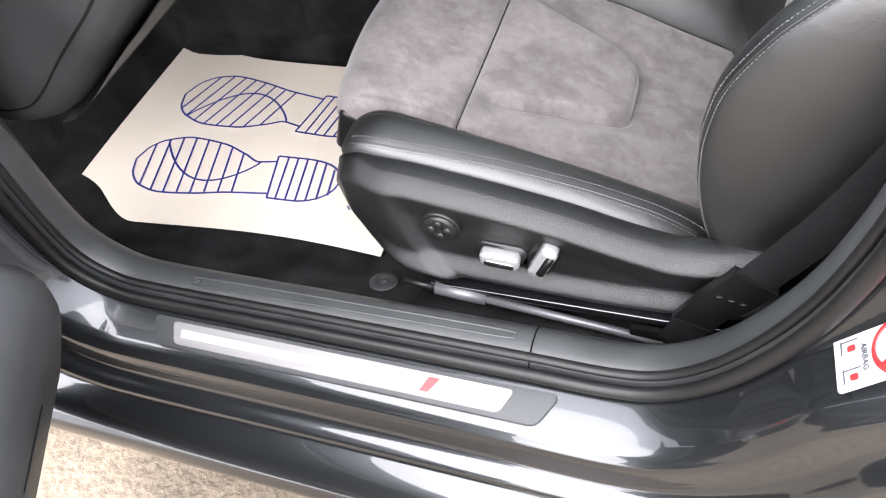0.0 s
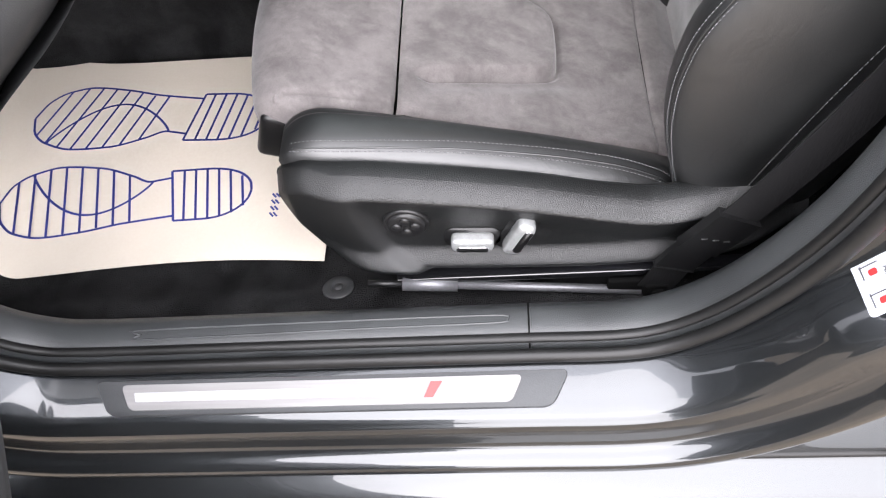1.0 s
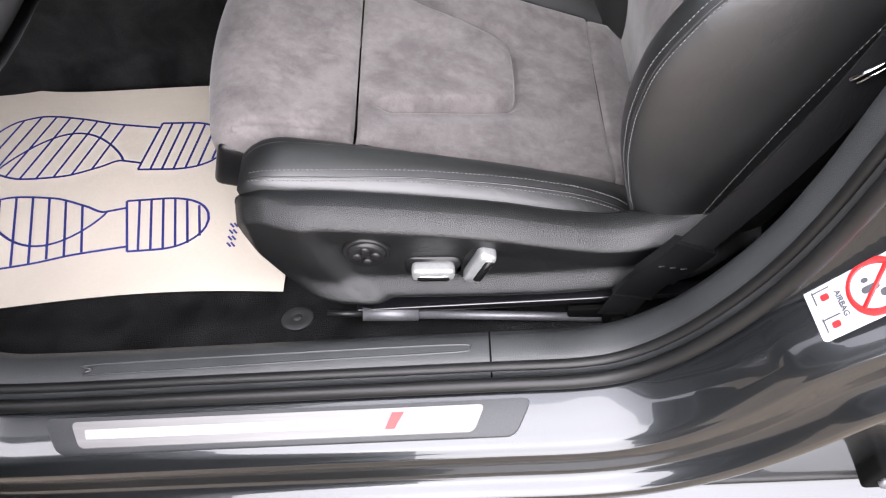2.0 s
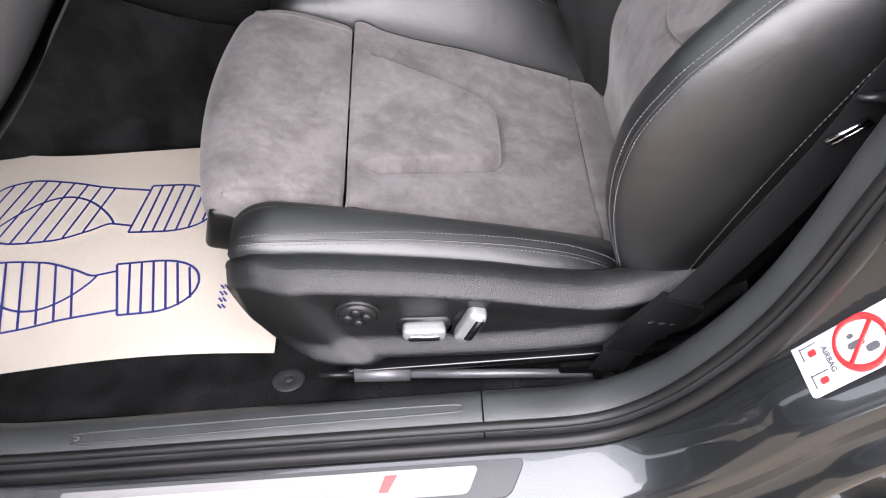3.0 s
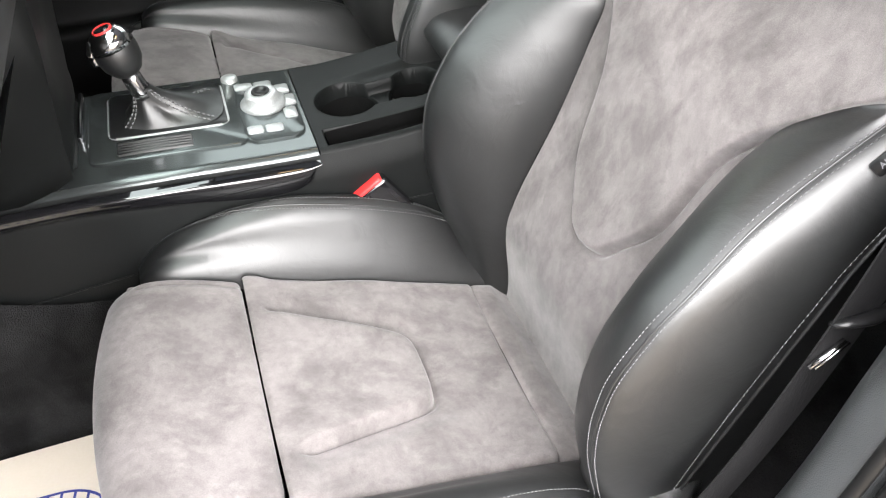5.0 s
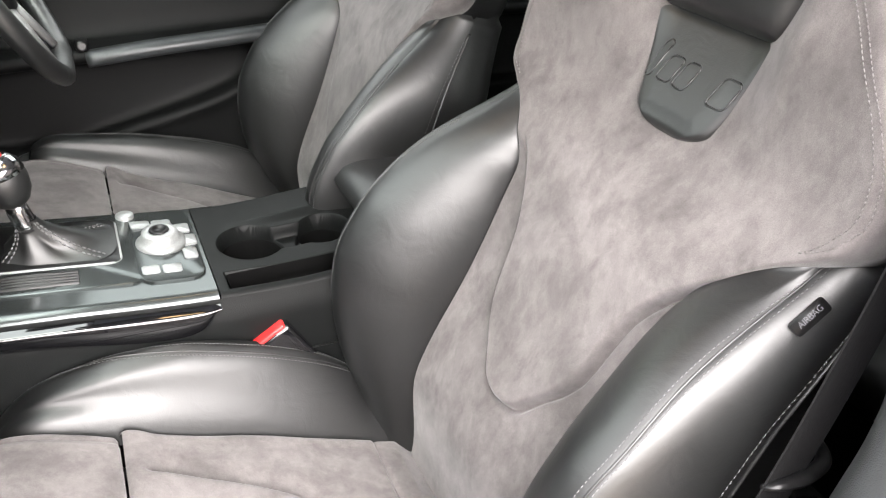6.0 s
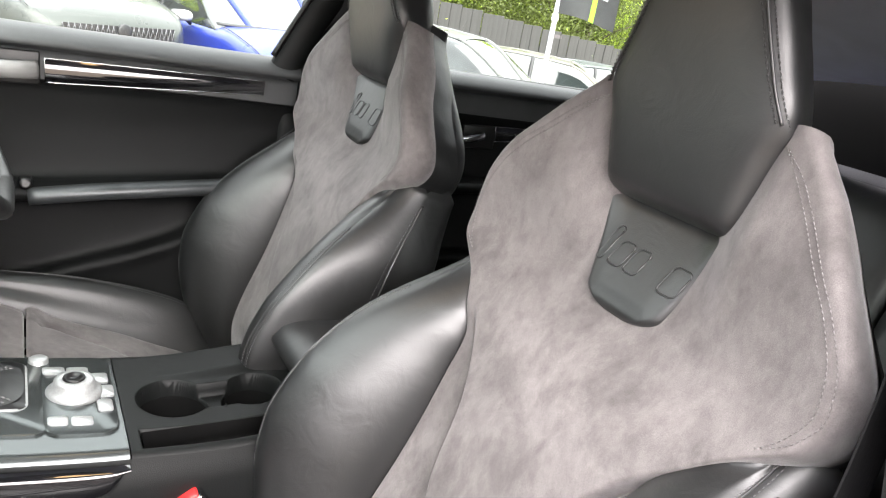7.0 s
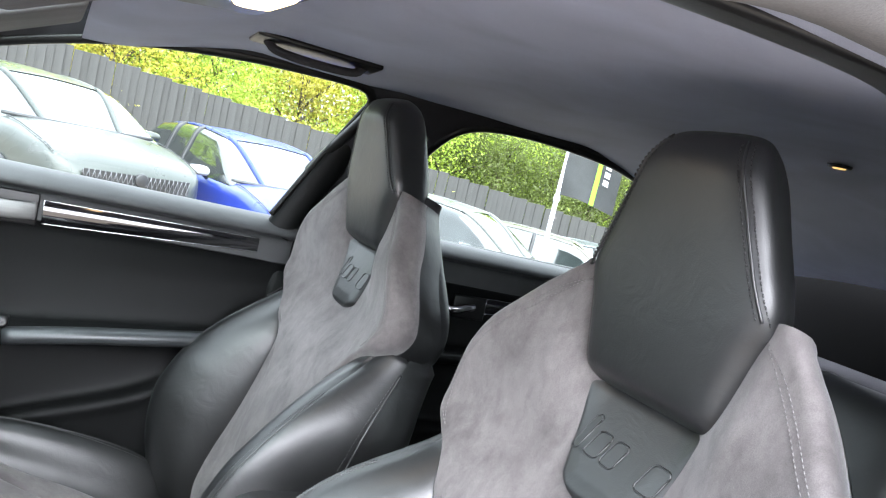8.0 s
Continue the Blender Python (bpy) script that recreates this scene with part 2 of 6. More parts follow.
def box(x0, x1, y0, y1, z0, z1, r=0.004):
    """A block with bevelled edges."""
    bm = bmesh.new()
    bmesh.ops.create_cube(bm, size=1)
    for v in bm.verts:
        v.co = Vector(((x0 + x1) / 2 + v.co.x * (x1 - x0), (y0 + y1) / 2 + v.co.y * (y1 - y0), (z0 + z1) / 2 + v.co.z * (z1 - z0)))
    if r > 0:
        bmesh.ops.bevel(bm, geom=bm.edges[:], offset=min(r, 0.45 * min(abs(x1 - x0), abs(y1 - y0), abs(z1 - z0))), segments=3, profile=0.5, affect="EDGES")
    bm.verts.index_update()
    out = np.array([v.co[:] for v in bm.verts]), [[v.index for v in f.verts] for f in bm.faces]
    bm.free()
    return out


def turn(vf, m):
    """Moves vertices by a matrix."""
    v, f = vf
    a = np.array(m)
    return np.asarray(v, float) @ a[:3, :3].T + a[:3, 3], f


def tube(points, r, sides=10, squash=1.0, up=(0, 0, 1), caps=True):
    """A rod along points; r is one radius or one for each point."""
    p = np.asarray(points, float)
    r = np.broadcast_to(r, (len(p),))
    t = np.gradient(p, axis=0)
    t /= np.linalg.norm(t, axis=1, keepdims=True) + 1e-12
    u = np.asarray(up, float) - t * (t @ np.asarray(up, float))[:, None]
    u /= np.linalg.norm(u, axis=1, keepdims=True) + 1e-12
    w = np.cross(t, u)
    a = np.linspace(0, 2 * math.pi, sides, endpoint=False)
    g = p[:, None] + r[:, None, None] * (np.cos(a)[None, :, None] * w[:, None] + squash * np.sin(a)[None, :, None] * u[:, None])
    return grid(g, ring=True, caps=caps)


def lathe(profile, centre, axis=(0, 0, 1), sides=32):
    """A turned body: profile rows are radius and distance along the axis."""
    q = Vector((0, 0, 1)).rotation_difference(Vector(axis)).to_matrix()
    a = np.linspace(0, 2 * math.pi, sides, endpoint=False)
    g = np.array([[(r * math.cos(b), r * math.sin(b), h) for b in a] for r, h in profile])
    v, f = grid(g, ring=True, caps=True)
    return v @ np.array(q).T + np.array(centre), f


def slab(outline, normal_offset, at):
    """A plate from an outline in its own two axes: at(u, v, w) places it, w running from 0 to normal_offset."""
    n = len(outline)
    v = [at(u, w, 0) for u, w in outline] + [at(u, w, normal_offset) for u, w in outline]
    f = [tuple(range(n))[::-1], tuple(range(n, 2 * n))] + [(i, (i + 1) % n, n + (i + 1) % n, n + i) for i in range(n)]
    return np.array(v, float), f


def rounded(w, h, r, k=5, cx=0.0, cy=0.0):
    """The outline of a rectangle with round corners."""
    r = min(r, w / 2, h / 2)
    out = []
    for sx, sy, a0 in ((1, 1, 0), (-1, 1, 90), (-1, -1, 180), (1, -1, 270)):
        for a in np.linspace(a0, a0 + 90, k):
            out.append((cx + sx * (w / 2 - r) + r * math.cos(radians(a)), cy + sy * (h / 2 - r) + r * math.sin(radians(a))))
    return out


def stitches(points, normals, length=0.0034, gap=0.0018, width=0.0006, lift=0.0004):
    """A row of single thread stitches along points."""
    p, nn = np.asarray(points, float), np.asarray(normals, float)
    s = np.concatenate([[0], np.cumsum(np.linalg.norm(np.diff(p, axis=0), axis=1))])
    out = []
    for a in np.arange(0, s[-1] - length, length + gap):
        e = [np.array([np.interp(a + d, s, p[:, k]) for k in range(3)]) for d in (0, length * 0.5, length)]
        w = np.array([np.interp(a, s, nn[:, k]) for k in range(3)])
        w /= np.linalg.norm(w) + 1e-9
        e = [e[0] + w * lift * 0.2, e[1] + w * lift * 1.6, e[2] + w * lift * 0.2]
        out.append(tube(e, (width * 0.6, width, width * 0.6), sides=5, up=w))
    return join(*out)


def thread(name, points, normals, parent, material=None, **kw):
    return part(name, stitches(points, normals, **kw), material or THREAD, parent, kind="stuff")


# ---- the front seats ----
LEANBACK, SLOPE = radians(21.6), radians(21.0)
YC, YD = -0.325, 0.412
# how far each seat is slid back, its backrest raised and leant, its cushion raised, its head set across
SET = {YC: (0.0, 0.0, 0.0, 0.0, -0.020), YD: (0.045, -0.015, radians(-4.5), 0.020, 0.012)}


def back_point(v, s, n, yc):
    """v across, s up the backrest, n out of its face."""
    v, s, n = np.broadcast_arrays(*[np.asarray(a, float) for a in (v, s, n)])
    lean = LEANBACK + SET[yc][2]
    c, d = math.cos(lean), math.sin(lean)
    return np.stack([0.105 + SET[yc][0] + s * d - n * c, yc + v + SET[yc][4] * smooth(0.40, 0.58, s), 0.42 + SET[yc][1] + s * c + n * d], -1)


def cushion_point(p, v, m, yc):
    """p forward along the cushion, v across, m up from its face."""
    p, v, m = np.broadcast_arrays(*[np.asarray(a, float) for a in (p, v, m)])
    c, d = math.cos(SLOPE), math.sin(SLOPE)
    return np.stack([0.085 + SET[yc][0] - p * c + m * d, yc + v, 0.402 + SET[yc][3] + p * d + m * c], -1)


def roll(d, r):
    """How far an upholstered edge drops at the distance d from its seam."""
    t = np.clip(1 - np.asarray(d, float) / r, 0, 1)
    return r * (1 - np.sqrt(np.clip(1 - t * t, 0, 1)))


BOLSTER_S = [-0.02, 0.03, 0.08, 0.14, 0.20, 0.25, 0.31, 0.37, 0.42, 0.46, 0.50, 0.54, 0.60]
BOLSTER_N = [0.015, 0.040, 0.075, 0.110, 0.132, 0.140, 0.132, 0.110, 0.084, 0.057, 0.026, -0.004, -0.034]
SUEDE_S = [-0.03, 0.10, 0.30, 0.44, 0.47, 0.50, 0.53, 0.55, 0.57, 0.59, 0.615, 0.645, 0.675, 0.72, 0.765, 0.79, 0.81, 0.83]
SUEDE_W = [0.152, 0.158, 0.156, 0.159, 0.166, 0.186, 0.211, 0.235, 0.258, 0.268, 0.272, 0.267, 0.253, 0.224, 0.189, 0.164, 0.146, 0.140]


def bolster_height(s):
    return curve(s, BOLSTER_S, BOLSTER_N)


def suede_width(s):
    return curve(s, SUEDE_S, SUEDE_W)


def suede_face(v, s):
    """The face of the backrest's middle: wings curl forward, a tongue stands proud of the lower part."""
    a = np.abs(v)
    n = 0.042 * np.clip(a / 0.28, 0, 1.2) ** 2 * smooth(0.42, 0.58, s) + 0.010 * np.exp(-((s - 0.16) / 0.10) ** 2) - 0.048 * (1 - smooth(-0.05, 0.13, s))
    half = curve(s, [0.18, 0.235, 0.284, 0.31, 0.393, 0.42, 0.47, 0.52], [0.026, 0.043, 0.075, 0.087, 0.103, 0.114, 0.146, 0.19])
    d1, d2 = half - np.abs(v + 0.013), (s - 0.214) * 0.95
    k = 0.015
    d = -k * np.log(np.exp(-d1 / k) + np.exp(-d2 / k) + 1e-12) + 0.004
    fade = 1 - smooth(0.455, 0.50, s)
    n = n - 0.006 * (1 - smooth(0.05, 0.17, a)) * smooth(0.50, 0.60, s) + 0.036 * smooth(0.59, 0.72, s) * smooth(0.05, 0.13, a) + 0.010 * smooth(0.72, 0.83, s) - 0.030 * smooth(0.46, 0.60, s)
    return n + fade * (0.012 * smooth(-0.004, 0.007, d) - 0.0085 * np.exp(-((d + 0.004) / 0.0030) ** 2)) + (1 - fade) * 0.012


def make_seat(yc, side, label):
    seat = empty("front_seat", (0.0, yc, 0.33), label, "car seat", "front seats")

    # cushion, middle
    p = np.linspace(0.006, 0.3625, 190)[:, None]
    w = curve(p, [0.0, 0.15, 0.365], [0.170, 0.179, 0.187])
    v = np.linspace(-1, 1, 190)[None, :] * w
    half = curve(p, [0.10, 0.146, 0.33, 0.37], [0.056, 0.062, 0.112, 0.12])
    d1, d2 = half - np.abs(v), (p - 0.142) * 0.9
    k = 0.012
    d = -k * np.log(np.exp(-d1 / k) + np.exp(-d2 / k) + 1e-12) + 0.002
    fade = 1 - smooth(0.315, 0.350, p)
    m = 0.007 * (v / w) ** 2 + fade * (0.013 * smooth(-0.003, 0.008, d) - 0.0085 * np.exp(-((d + 0.004) / 0.0032) ** 2) - 0.006 * np.exp(-((d + 0.012) / 0.016) ** 2)) + (1 - fade) * 0.006
    m = m - roll(w - np.abs(v), 0.012) - roll(p - 0.005, 0.007) - roll(0.3635 - p, 0.010)
    m = m + 0.0022 * np.sin(p * 31 + v * 14) * np.exp(-((p - 0.22) / 0.1) ** 2)
    part("cushion_centre", grid(cushion_point(p, v, m, yc), flip=True), SUEDE, seat, "grey suede cushion centre with a raised tongue")

    # cushion, strip at the back
    p = np.linspace(-0.075, 0.0055, 22)[:, None]
    v = np.linspace(-0.172, 0.172, 50)[None, :]
    m = 0.003 - roll(0.006 - p, 0.008) - roll(0.172 - np.abs(v), 0.010) - 0.35 * np.clip(-0.03 - p, 0, 1)
    part("cushion_rear_strip", grid(cushion_point(p, v, m, yc), flip=True), SUEDE, seat)

    # cushion, thigh piece: over the front edge and down
    t = np.linspace(0, 1, 70)
    run = spline([(0.3645, 0.004), (0.40, 0.006), (0.46, 0.004), (0.505, -0.004), (0.533, -0.020), (0.546, -0.040), (0.546, -0.054), (0.540, -0.066)], 70)
    v = np.linspace(-1, 1, 84)
    wide = curve(run[:, 0], [0.36, 0.50, 0.55], [0.188, 0.197, 0.192])[:, None]
    vv = v[None, :] * wide
    edge = wide - np.abs(vv)
    drop = roll(edge, 0.024)
    pp = run[:, 0][:, None] - drop * smooth(0.3, 1.0, t)[:, None] * 0.6 + (0.006 - 0.024 * (vv / wide) ** 2) * smooth(0.15, 0.8, t)[:, None]
    mm = run[:, 1][:, None] - drop * (1 - 0.6 * smooth(0.5, 1.0, t))[:, None] - roll((run[:, 0] - 0.3635)[:, None], 0.010)
    mm = mm - 0.0055 * np.exp(-((edge - 0.020) / 0.0030) ** 2) * (t < 0.66)[:, None]
    top = cushion_point(pp, vv, mm, yc)
    skirt_l, skirt_r = top[:, :1].copy(), top[:, -1:].copy()
    skirt_l[..., 2] -= 0.022
    skirt_r[..., 2] -= 0.022
    part("thigh_support", grid(np.concatenate([skirt_l, top, skirt_r], 1), flip=True), SUEDE, seat, "grey suede thigh support with rolled front edge")
    for sg in (-1, 1):
        fv, ff = box(0.375, 0.512, 0.130, 0.1885, -0.034, -0.012, 0.006)
        part("thigh_flap", (cushion_point(fv[:, 0], sg * fv[:, 1], fv[:, 2], yc), ff if sg < 0 else [q[::-1] for q in ff]), SUEDE, seat)
        ev, ef = box(0.370, 0.524, 0.130, 0.1965, -0.116, -0.038, 0.010)
        cheek = part("tray_cheek", (cushion_point(ev[:, 0], sg * ev[:, 1], ev[:, 2], yc), ef if sg < 0 else [q[::-1] for q in ef]), SMOOTH, seat, "black plastic cheek of the thigh tray")
        part("cheek_edge", tube(cushion_point(np.linspace(0.40, 0.492, 12), sg * 0.1965, np.full(12, -0.0440), yc), 0.0014, 6), STEEL, cheek)
    # plastic tray under the thigh piece
    q = spline([(0.36, -0.05), (0.50, -0.045), (0.535, -0.050), (0.543, -0.085), (0.51, -0.115), (0.36, -0.13)], 30)
    ring = np.stack([cushion_point(q[:, 0] - 0.026 * (x / 0.18) ** 2, x, q[:, 1], yc) for x in np.linspace(-0.178, 0.178, 12)])
    part("thigh_support_tray", grid(ring, ring=True, caps=True), SMOOTH, seat)

    # cushion bolsters
    for sg in (-1, 1):
        pr = np.concatenate([np.linspace(-0.045, 0.40, 70), np.linspace(0.405, 0.492, 40)])
        ridge = curve(pr, [-0.05, 0.0, 0.046, 0.119, 0.187, 0.278, 0.368, 0.438, 0.475, 0.493], [0.015, 0.045, 0.076, 0.098, 0.104, 0.099, 0.082, 0.058, 0.044, 0.034])
        if sg != side:
            ridge = curve(pr, [-0.05, 0.0, 0.046, 0.119, 0.187, 0.278, 0.368, 0.438, 0.475, 0.493], [0.015, 0.048, 0.079, 0.102, 0.109, 0.103, 0.076, 0.036, 0.008, -0.012])
        if sg == side:
            ridge = ridge * curve(pr, [-0.05, 0.05, 0.15, 0.30, 0.42, 0.5], [0.9, 0.70, 0.58, 0.48, 0.40, 0.36]) * (1.0 if yc == YC else 1.45)
        tip = np.sqrt(np.clip(1 - np.clip((pr - 0.43) / 0.064, 0, 1) ** 2.6, 0.002, 1))
        rows = []
        for a, h, e in zip(pr, ridge, tip):
            win = float(curve(a, [-0.05, 0.15, 0.365, 0.5], [0.168, 0.178, 0.187, 0.196]))
            sec = [(win - 0.004, -0.016), (win + 0.007, 0.20 * h), (win + 0.024, 0.54 * h), (0.218, 0.84 * h), (0.237, h), (0.256, h - 0.003), (0.271, h - 0.010),
                   (0.279, h - 0.020), (0.282, h - 0.038), (0.275, h - 0.062), (0.256, h - 0.084)]
            if sg != side:
                sec = [(win - 0.004, -0.016), (win + 0.007, 0.20 * h), (win + 0.024, 0.52 * h), (0.221, 0.82 * h), (0.238, 0.965 * h), (0.251, h), (0.264, h - 0.008),
                       (0.283, h - 0.028), (0.292, h - 0.052), (0.292, h - 0.072), (0.280, h - 0.088)]
            c = spline(sec, 46)
            mid = np.array([0.245, h - 0.040])
            c = mid + (c - mid) * np.array([0.35 + 0.65 * e, e]) if e < 0.999 else c
            rows.append(cushion_point(a, sg * c[:, 0], c[:, 1], yc))
        g = np.array(rows)
        # seam groove and small creases near its back end
        bol = part("cushion_bolster", grid(g, flip=sg > 0, caps=False), LEATHER, seat, "black leather side bolster with twin stitching")
        tang = np.gradient(g, axis=0)
        across = np.gradient(g, axis=1)
        nor = np.cross(tang, across) * (-sg)
        nor /= np.linalg.norm(nor, axis=2, keepdims=True) + 1e-9
        if nor[40, 20, 2] < 0:
            nor = -nor
        for col in ((22, 24, 25) if sg == side else (22, 23, 25)):
            if col in (23, 24):
                part("piping", tube(g[3:104, col], 0.0012, 6), LEATHER, bol)
            else:
                thread("stitching", g[3:106, col], nor[3:106, col], bol)

    # backrest, middle with shoulders
    s = np.linspace(-0.035, 0.812, 480)[:, None]
    W = suede_width(s)
    u = np.concatenate([-np.linspace(1, 0.86, 14)[:-1], np.linspace(-0.86, 0.86, 180), np.linspace(0.86, 1, 14)[1:]])[None, :]
    v = u * W
    wing = smooth(0.50, 0.585, s)
    rr = 0.007 + 0.013 * smooth(0.555, 0.62, s)
    n = suede_face(v, s) - roll(W - np.abs(v), rr) * 0.9
    front = back_point(v, s, n, yc)
    deep = 0.022 + 0.085 * wing * (1 - 0.25 * smooth(0.72, 0.83, s))
    sides = []
    for sg in (-1, 1):
        cols = []
        ne = n[:, :1]
        for t in (0.2, 0.45, 0.7, 1.0):
            cols.append(back_point(sg * (W + 0.006 * wing * math.sin(t * 3.1) - 0.012 * wing * t * t - 0.045 * t * smooth(0.58, 0.76, s)), s, ne - deep * t, yc))
        c = np.concatenate(cols, 1)
        # suede wraps round here; the black leather material paints in its shade
        part("shoulder_side", grid(c[180:, 1:], flip=sg > 0), LEATHER, seat, "side of the suede shoulder, its shade painted black")
        c[180:, 2:] = c[180:, 2:] * 0.02 + c[180:, 1:2] * 0.98 - np.array([0, sg * 0.004, 0])
        sides.append(c[:, ::-1] if sg < 0 else c)
    part("backrest_centre", grid(np.concatenate([sides[0], front, sides[1]], 1), flip=True), SUEDE, seat, "grey suede backrest with wide shoulders and V tongue")

    # backrest bolsters, with the outer side as a panel of its own
    for sg in (-1, 1):
        s = np.linspace(-0.03, 0.590, 116)
        h = bolster_height(s)
        inner = suede_width(s) - 0.002
        rows, outs = [], []
        foot = smooth(-0.035, 0.10, s)
        for a, b, i, ft in zip(s, h, inner, foot):
            n0 = float(suede_face(np.array(i), np.array(a))) - 0.010
            st = 0.272 - 0.02 * (1 - ft) - 0.034 * float(smooth(0.34, 0.58, a))
            i = min(i, st - 0.012)
            f = (st - i) / 0.125
            top = max(b, (n0 + 0.010) * (1 - float(smooth(0.46, 0.50, a))) - 0.05 * float(smooth(0.46, 0.50, a)))
            tp = float(smooth(0.42, 0.58, a))
            th = np.linspace(0, math.pi / 2, 34)
            c = np.column_stack([i + (st - i) * (1 - np.cos(th) ** 1.22), n0 + (top + 0.004 - n0) * np.sin(th * 1.10) ** 1.22 - 0.004 * smooth(1.2, 1.57, th)])
            back = -0.022 - 0.03 * tp
            to = np.linspace(0, math.pi / 2, 26)
            vo = 0.298 - 0.014 * (1 - ft) - 0.025 * tp
            top = c[-1, 1]
            o = np.column_stack([st + (vo - st) * np.sin(to) ** 0.95, back + (top - 0.0003 - back) * np.cos(to) ** 1.15])
            for q in (c, o):
                wide = float(suede_width(a)) - 0.004
                if a > 0.572:
                    q[:, 0] = np.minimum(q[:, 0], wide - 0.30 * (a - 0.572))
                under = suede_face(q[:, 0], np.full(len(q), a)) - roll(wide + 0.004 - q[:, 0], 0.007 + 0.013 * float(smooth(0.555, 0.62, a))) - 0.004
                q[:, 1] = np.where((q[:, 0] < wide) & (a > 0.44), np.minimum(q[:, 1], under), q[:, 1])
            rows.append(back_point(sg * c[:, 0], a, c[:, 1], yc))
            outs.append(back_point(sg * o[:, 0], a, o[:, 1], yc))
        g, og = np.array(rows), np.array(outs)
        bol = part("backrest_bolster", grid(g, flip=sg > 0), LEATHER, seat, "black leather backrest bolster")
        part("backrest_side", grid(og, flip=sg > 0), LEATHER, seat, "black leather outer side of the backrest")
        nor = np.tile(np.array([-math.cos(LEANBACK), 0.45 * sg, math.sin(LEANBACK)]), (len(s), 1))
        end = -5 if sg == side else -22
        thread("stitching", g[2:end, 31], nor[2:end], bol)
        thread("stitching", og[2:end, 2], nor[2:end], bol)
        part("piping", tube(g[1:end, 33], 0.0013, 6), LEATHER, bol)
        side_n = np.tile(np.array([-0.2, sg, 0.1]), (len(s), 1))
        thread("stitching", og[2:-10, 23], side_n[2:-10], bol, length=0.005)
        part("piping", tube(og[1:-8, 25] + np.array([0, sg * 0.001, 0]), 0.0022, 8), LEATHER, bol)

        if sg == side:
            i1, j1 = 101, 9
            c0 = og[i1, j1]
            eu = og[i1 + 4, j1] - og[i1 - 4, j1]
            eu /= np.linalg.norm(eu)
            ev = og[i1, j1 + 4] - og[i1, j1 - 4]
            ev = ev - eu * (ev @ eu)
            ev /= np.linalg.norm(ev)
            ew = np.cross(eu, ev)
            ew = ew if ew[1] * sg > 0 else -ew
            tag = part("airbag_tag", slab(rounded(0.037, 0.014, 0.003), 0.0020, lambda u, w, h: c0 + eu * u + ev * w + ew * (h + 0.0030)), SMOOTH, seat, "black airbag tag")
            TAGS.append((tag, c0 + ew * 0.0054, eu, ew, sg))

    # back shell: closes sides and rear
    s = np.linspace(-0.04, 0.83, 90)
    rows = []
    for a in s:
        wi = float(np.where(a < 0.57, 0.296 - 0.014 * (1 - smooth(-0.035, 0.10, a)) - 0.026 * smooth(0.42, 0.57, a), suede_width(a) - 0.012 - 0.045 * smooth(0.58, 0.76, a)))
        q = spline([(-wi, -0.020 - 0.03 * float(smooth(0.42, 0.57, a)) if a < 0.57 else -0.07), (-wi + 0.003, -0.075), (-wi * 0.90, -0.125), (-wi * 0.5, -0.142), (0, -0.146), (wi * 0.5, -0.142), (wi * 0.90, -0.125), (wi - 0.003, -0.075), (wi, -0.020 - 0.03 * float(smooth(0.42, 0.57, a)) if a < 0.57 else -0.07)], 50)
        rows.append(back_point(q[:, 0], a, q[:, 1] + 0.055 * float(smooth(0.62, 0.84, a)), yc))
    part("back_shell", grid(np.array(rows)), LEATHER, seat, "black leather rear shell of the seat")

    # headrest, grown out of the backrest
    s = np.concatenate([np.linspace(0.700, 0.83, 40), np.linspace(0.833, 0.945, 40), np.linspace(0.947, 0.9695, 22)])
    hw = curve(s, [0.70, 0.706, 0.72, 0.745, 0.77, 0.795, 0.812, 0.86, 0.90, 0.93, 0.950, 0.963, 0.97], [0.098, 0.110, 0.116, 0.121, 0.127, 0.134, 0.135, 0.116, 0.097, 0.081, 0.066, 0.048, 0.02])
    front = curve(s, [0.70, 0.706, 0.72, 0.76, 0.82, 0.88, 0.92, 0.945, 0.960, 0.97], [0.006, 0.012, 0.020, 0.040, 0.066, 0.092, 0.106, 0.101, 0.084, 0.062])
    rear = curve(s, [0.70, 0.80, 0.83, 0.90, 0.95, 0.97], [-0.05, -0.052, -0.052, -0.018, 0.014, 0.036])
    a = np.linspace(0, 2 * math.pi, 72, endpoint=False)
    ex = 0.62
    cx = np.sign(np.cos(a)) * np.abs(np.cos(a)) ** ex
    cy = np.sign(np.sin(a)) * np.abs(np.sin(a)) ** ex
    taper = 1 - 0.36 * (0.5 - 0.5 * cy)[None, :] * smooth(0.76, 0.81, s)[:, None]
    vh = hw[:, None] * cx[None, :] * taper
    sh = s[:, None] + 0 * vh
    nh = ((front + rear) / 2)[:, None] + ((front - rear) / 2)[:, None] * cy[None, :]
    # its lower edge swells out of the suede along a curved seam
    lim = curve(sh, [0.70, 0.708, 0.718, 0.73, 0.767, 0.797, 0.806, 0.815], [0.078, 0.091, 0.097, 0.099, 0.107, 0.124, 0.146, 0.20])
    gap = np.minimum(lim - np.abs(vh), (sh - 0.7005) * 1.6)
    swell = np.where(gap > 0, -0.016 * np.exp(-np.maximum(gap, 0) / 0.007), np.maximum(gap * 0.9, -0.05) - 0.016)
    nh = nh + swell * (1 - smooth(0.800, 0.832, sh)) * (cy > -0.2)[None, :]
    g = back_point(vh, sh, nh, yc)
    head = part("headrest", grid(g, ring=True, caps=True, flip=True), LEATHER, seat, "smooth black leather integral headrest")
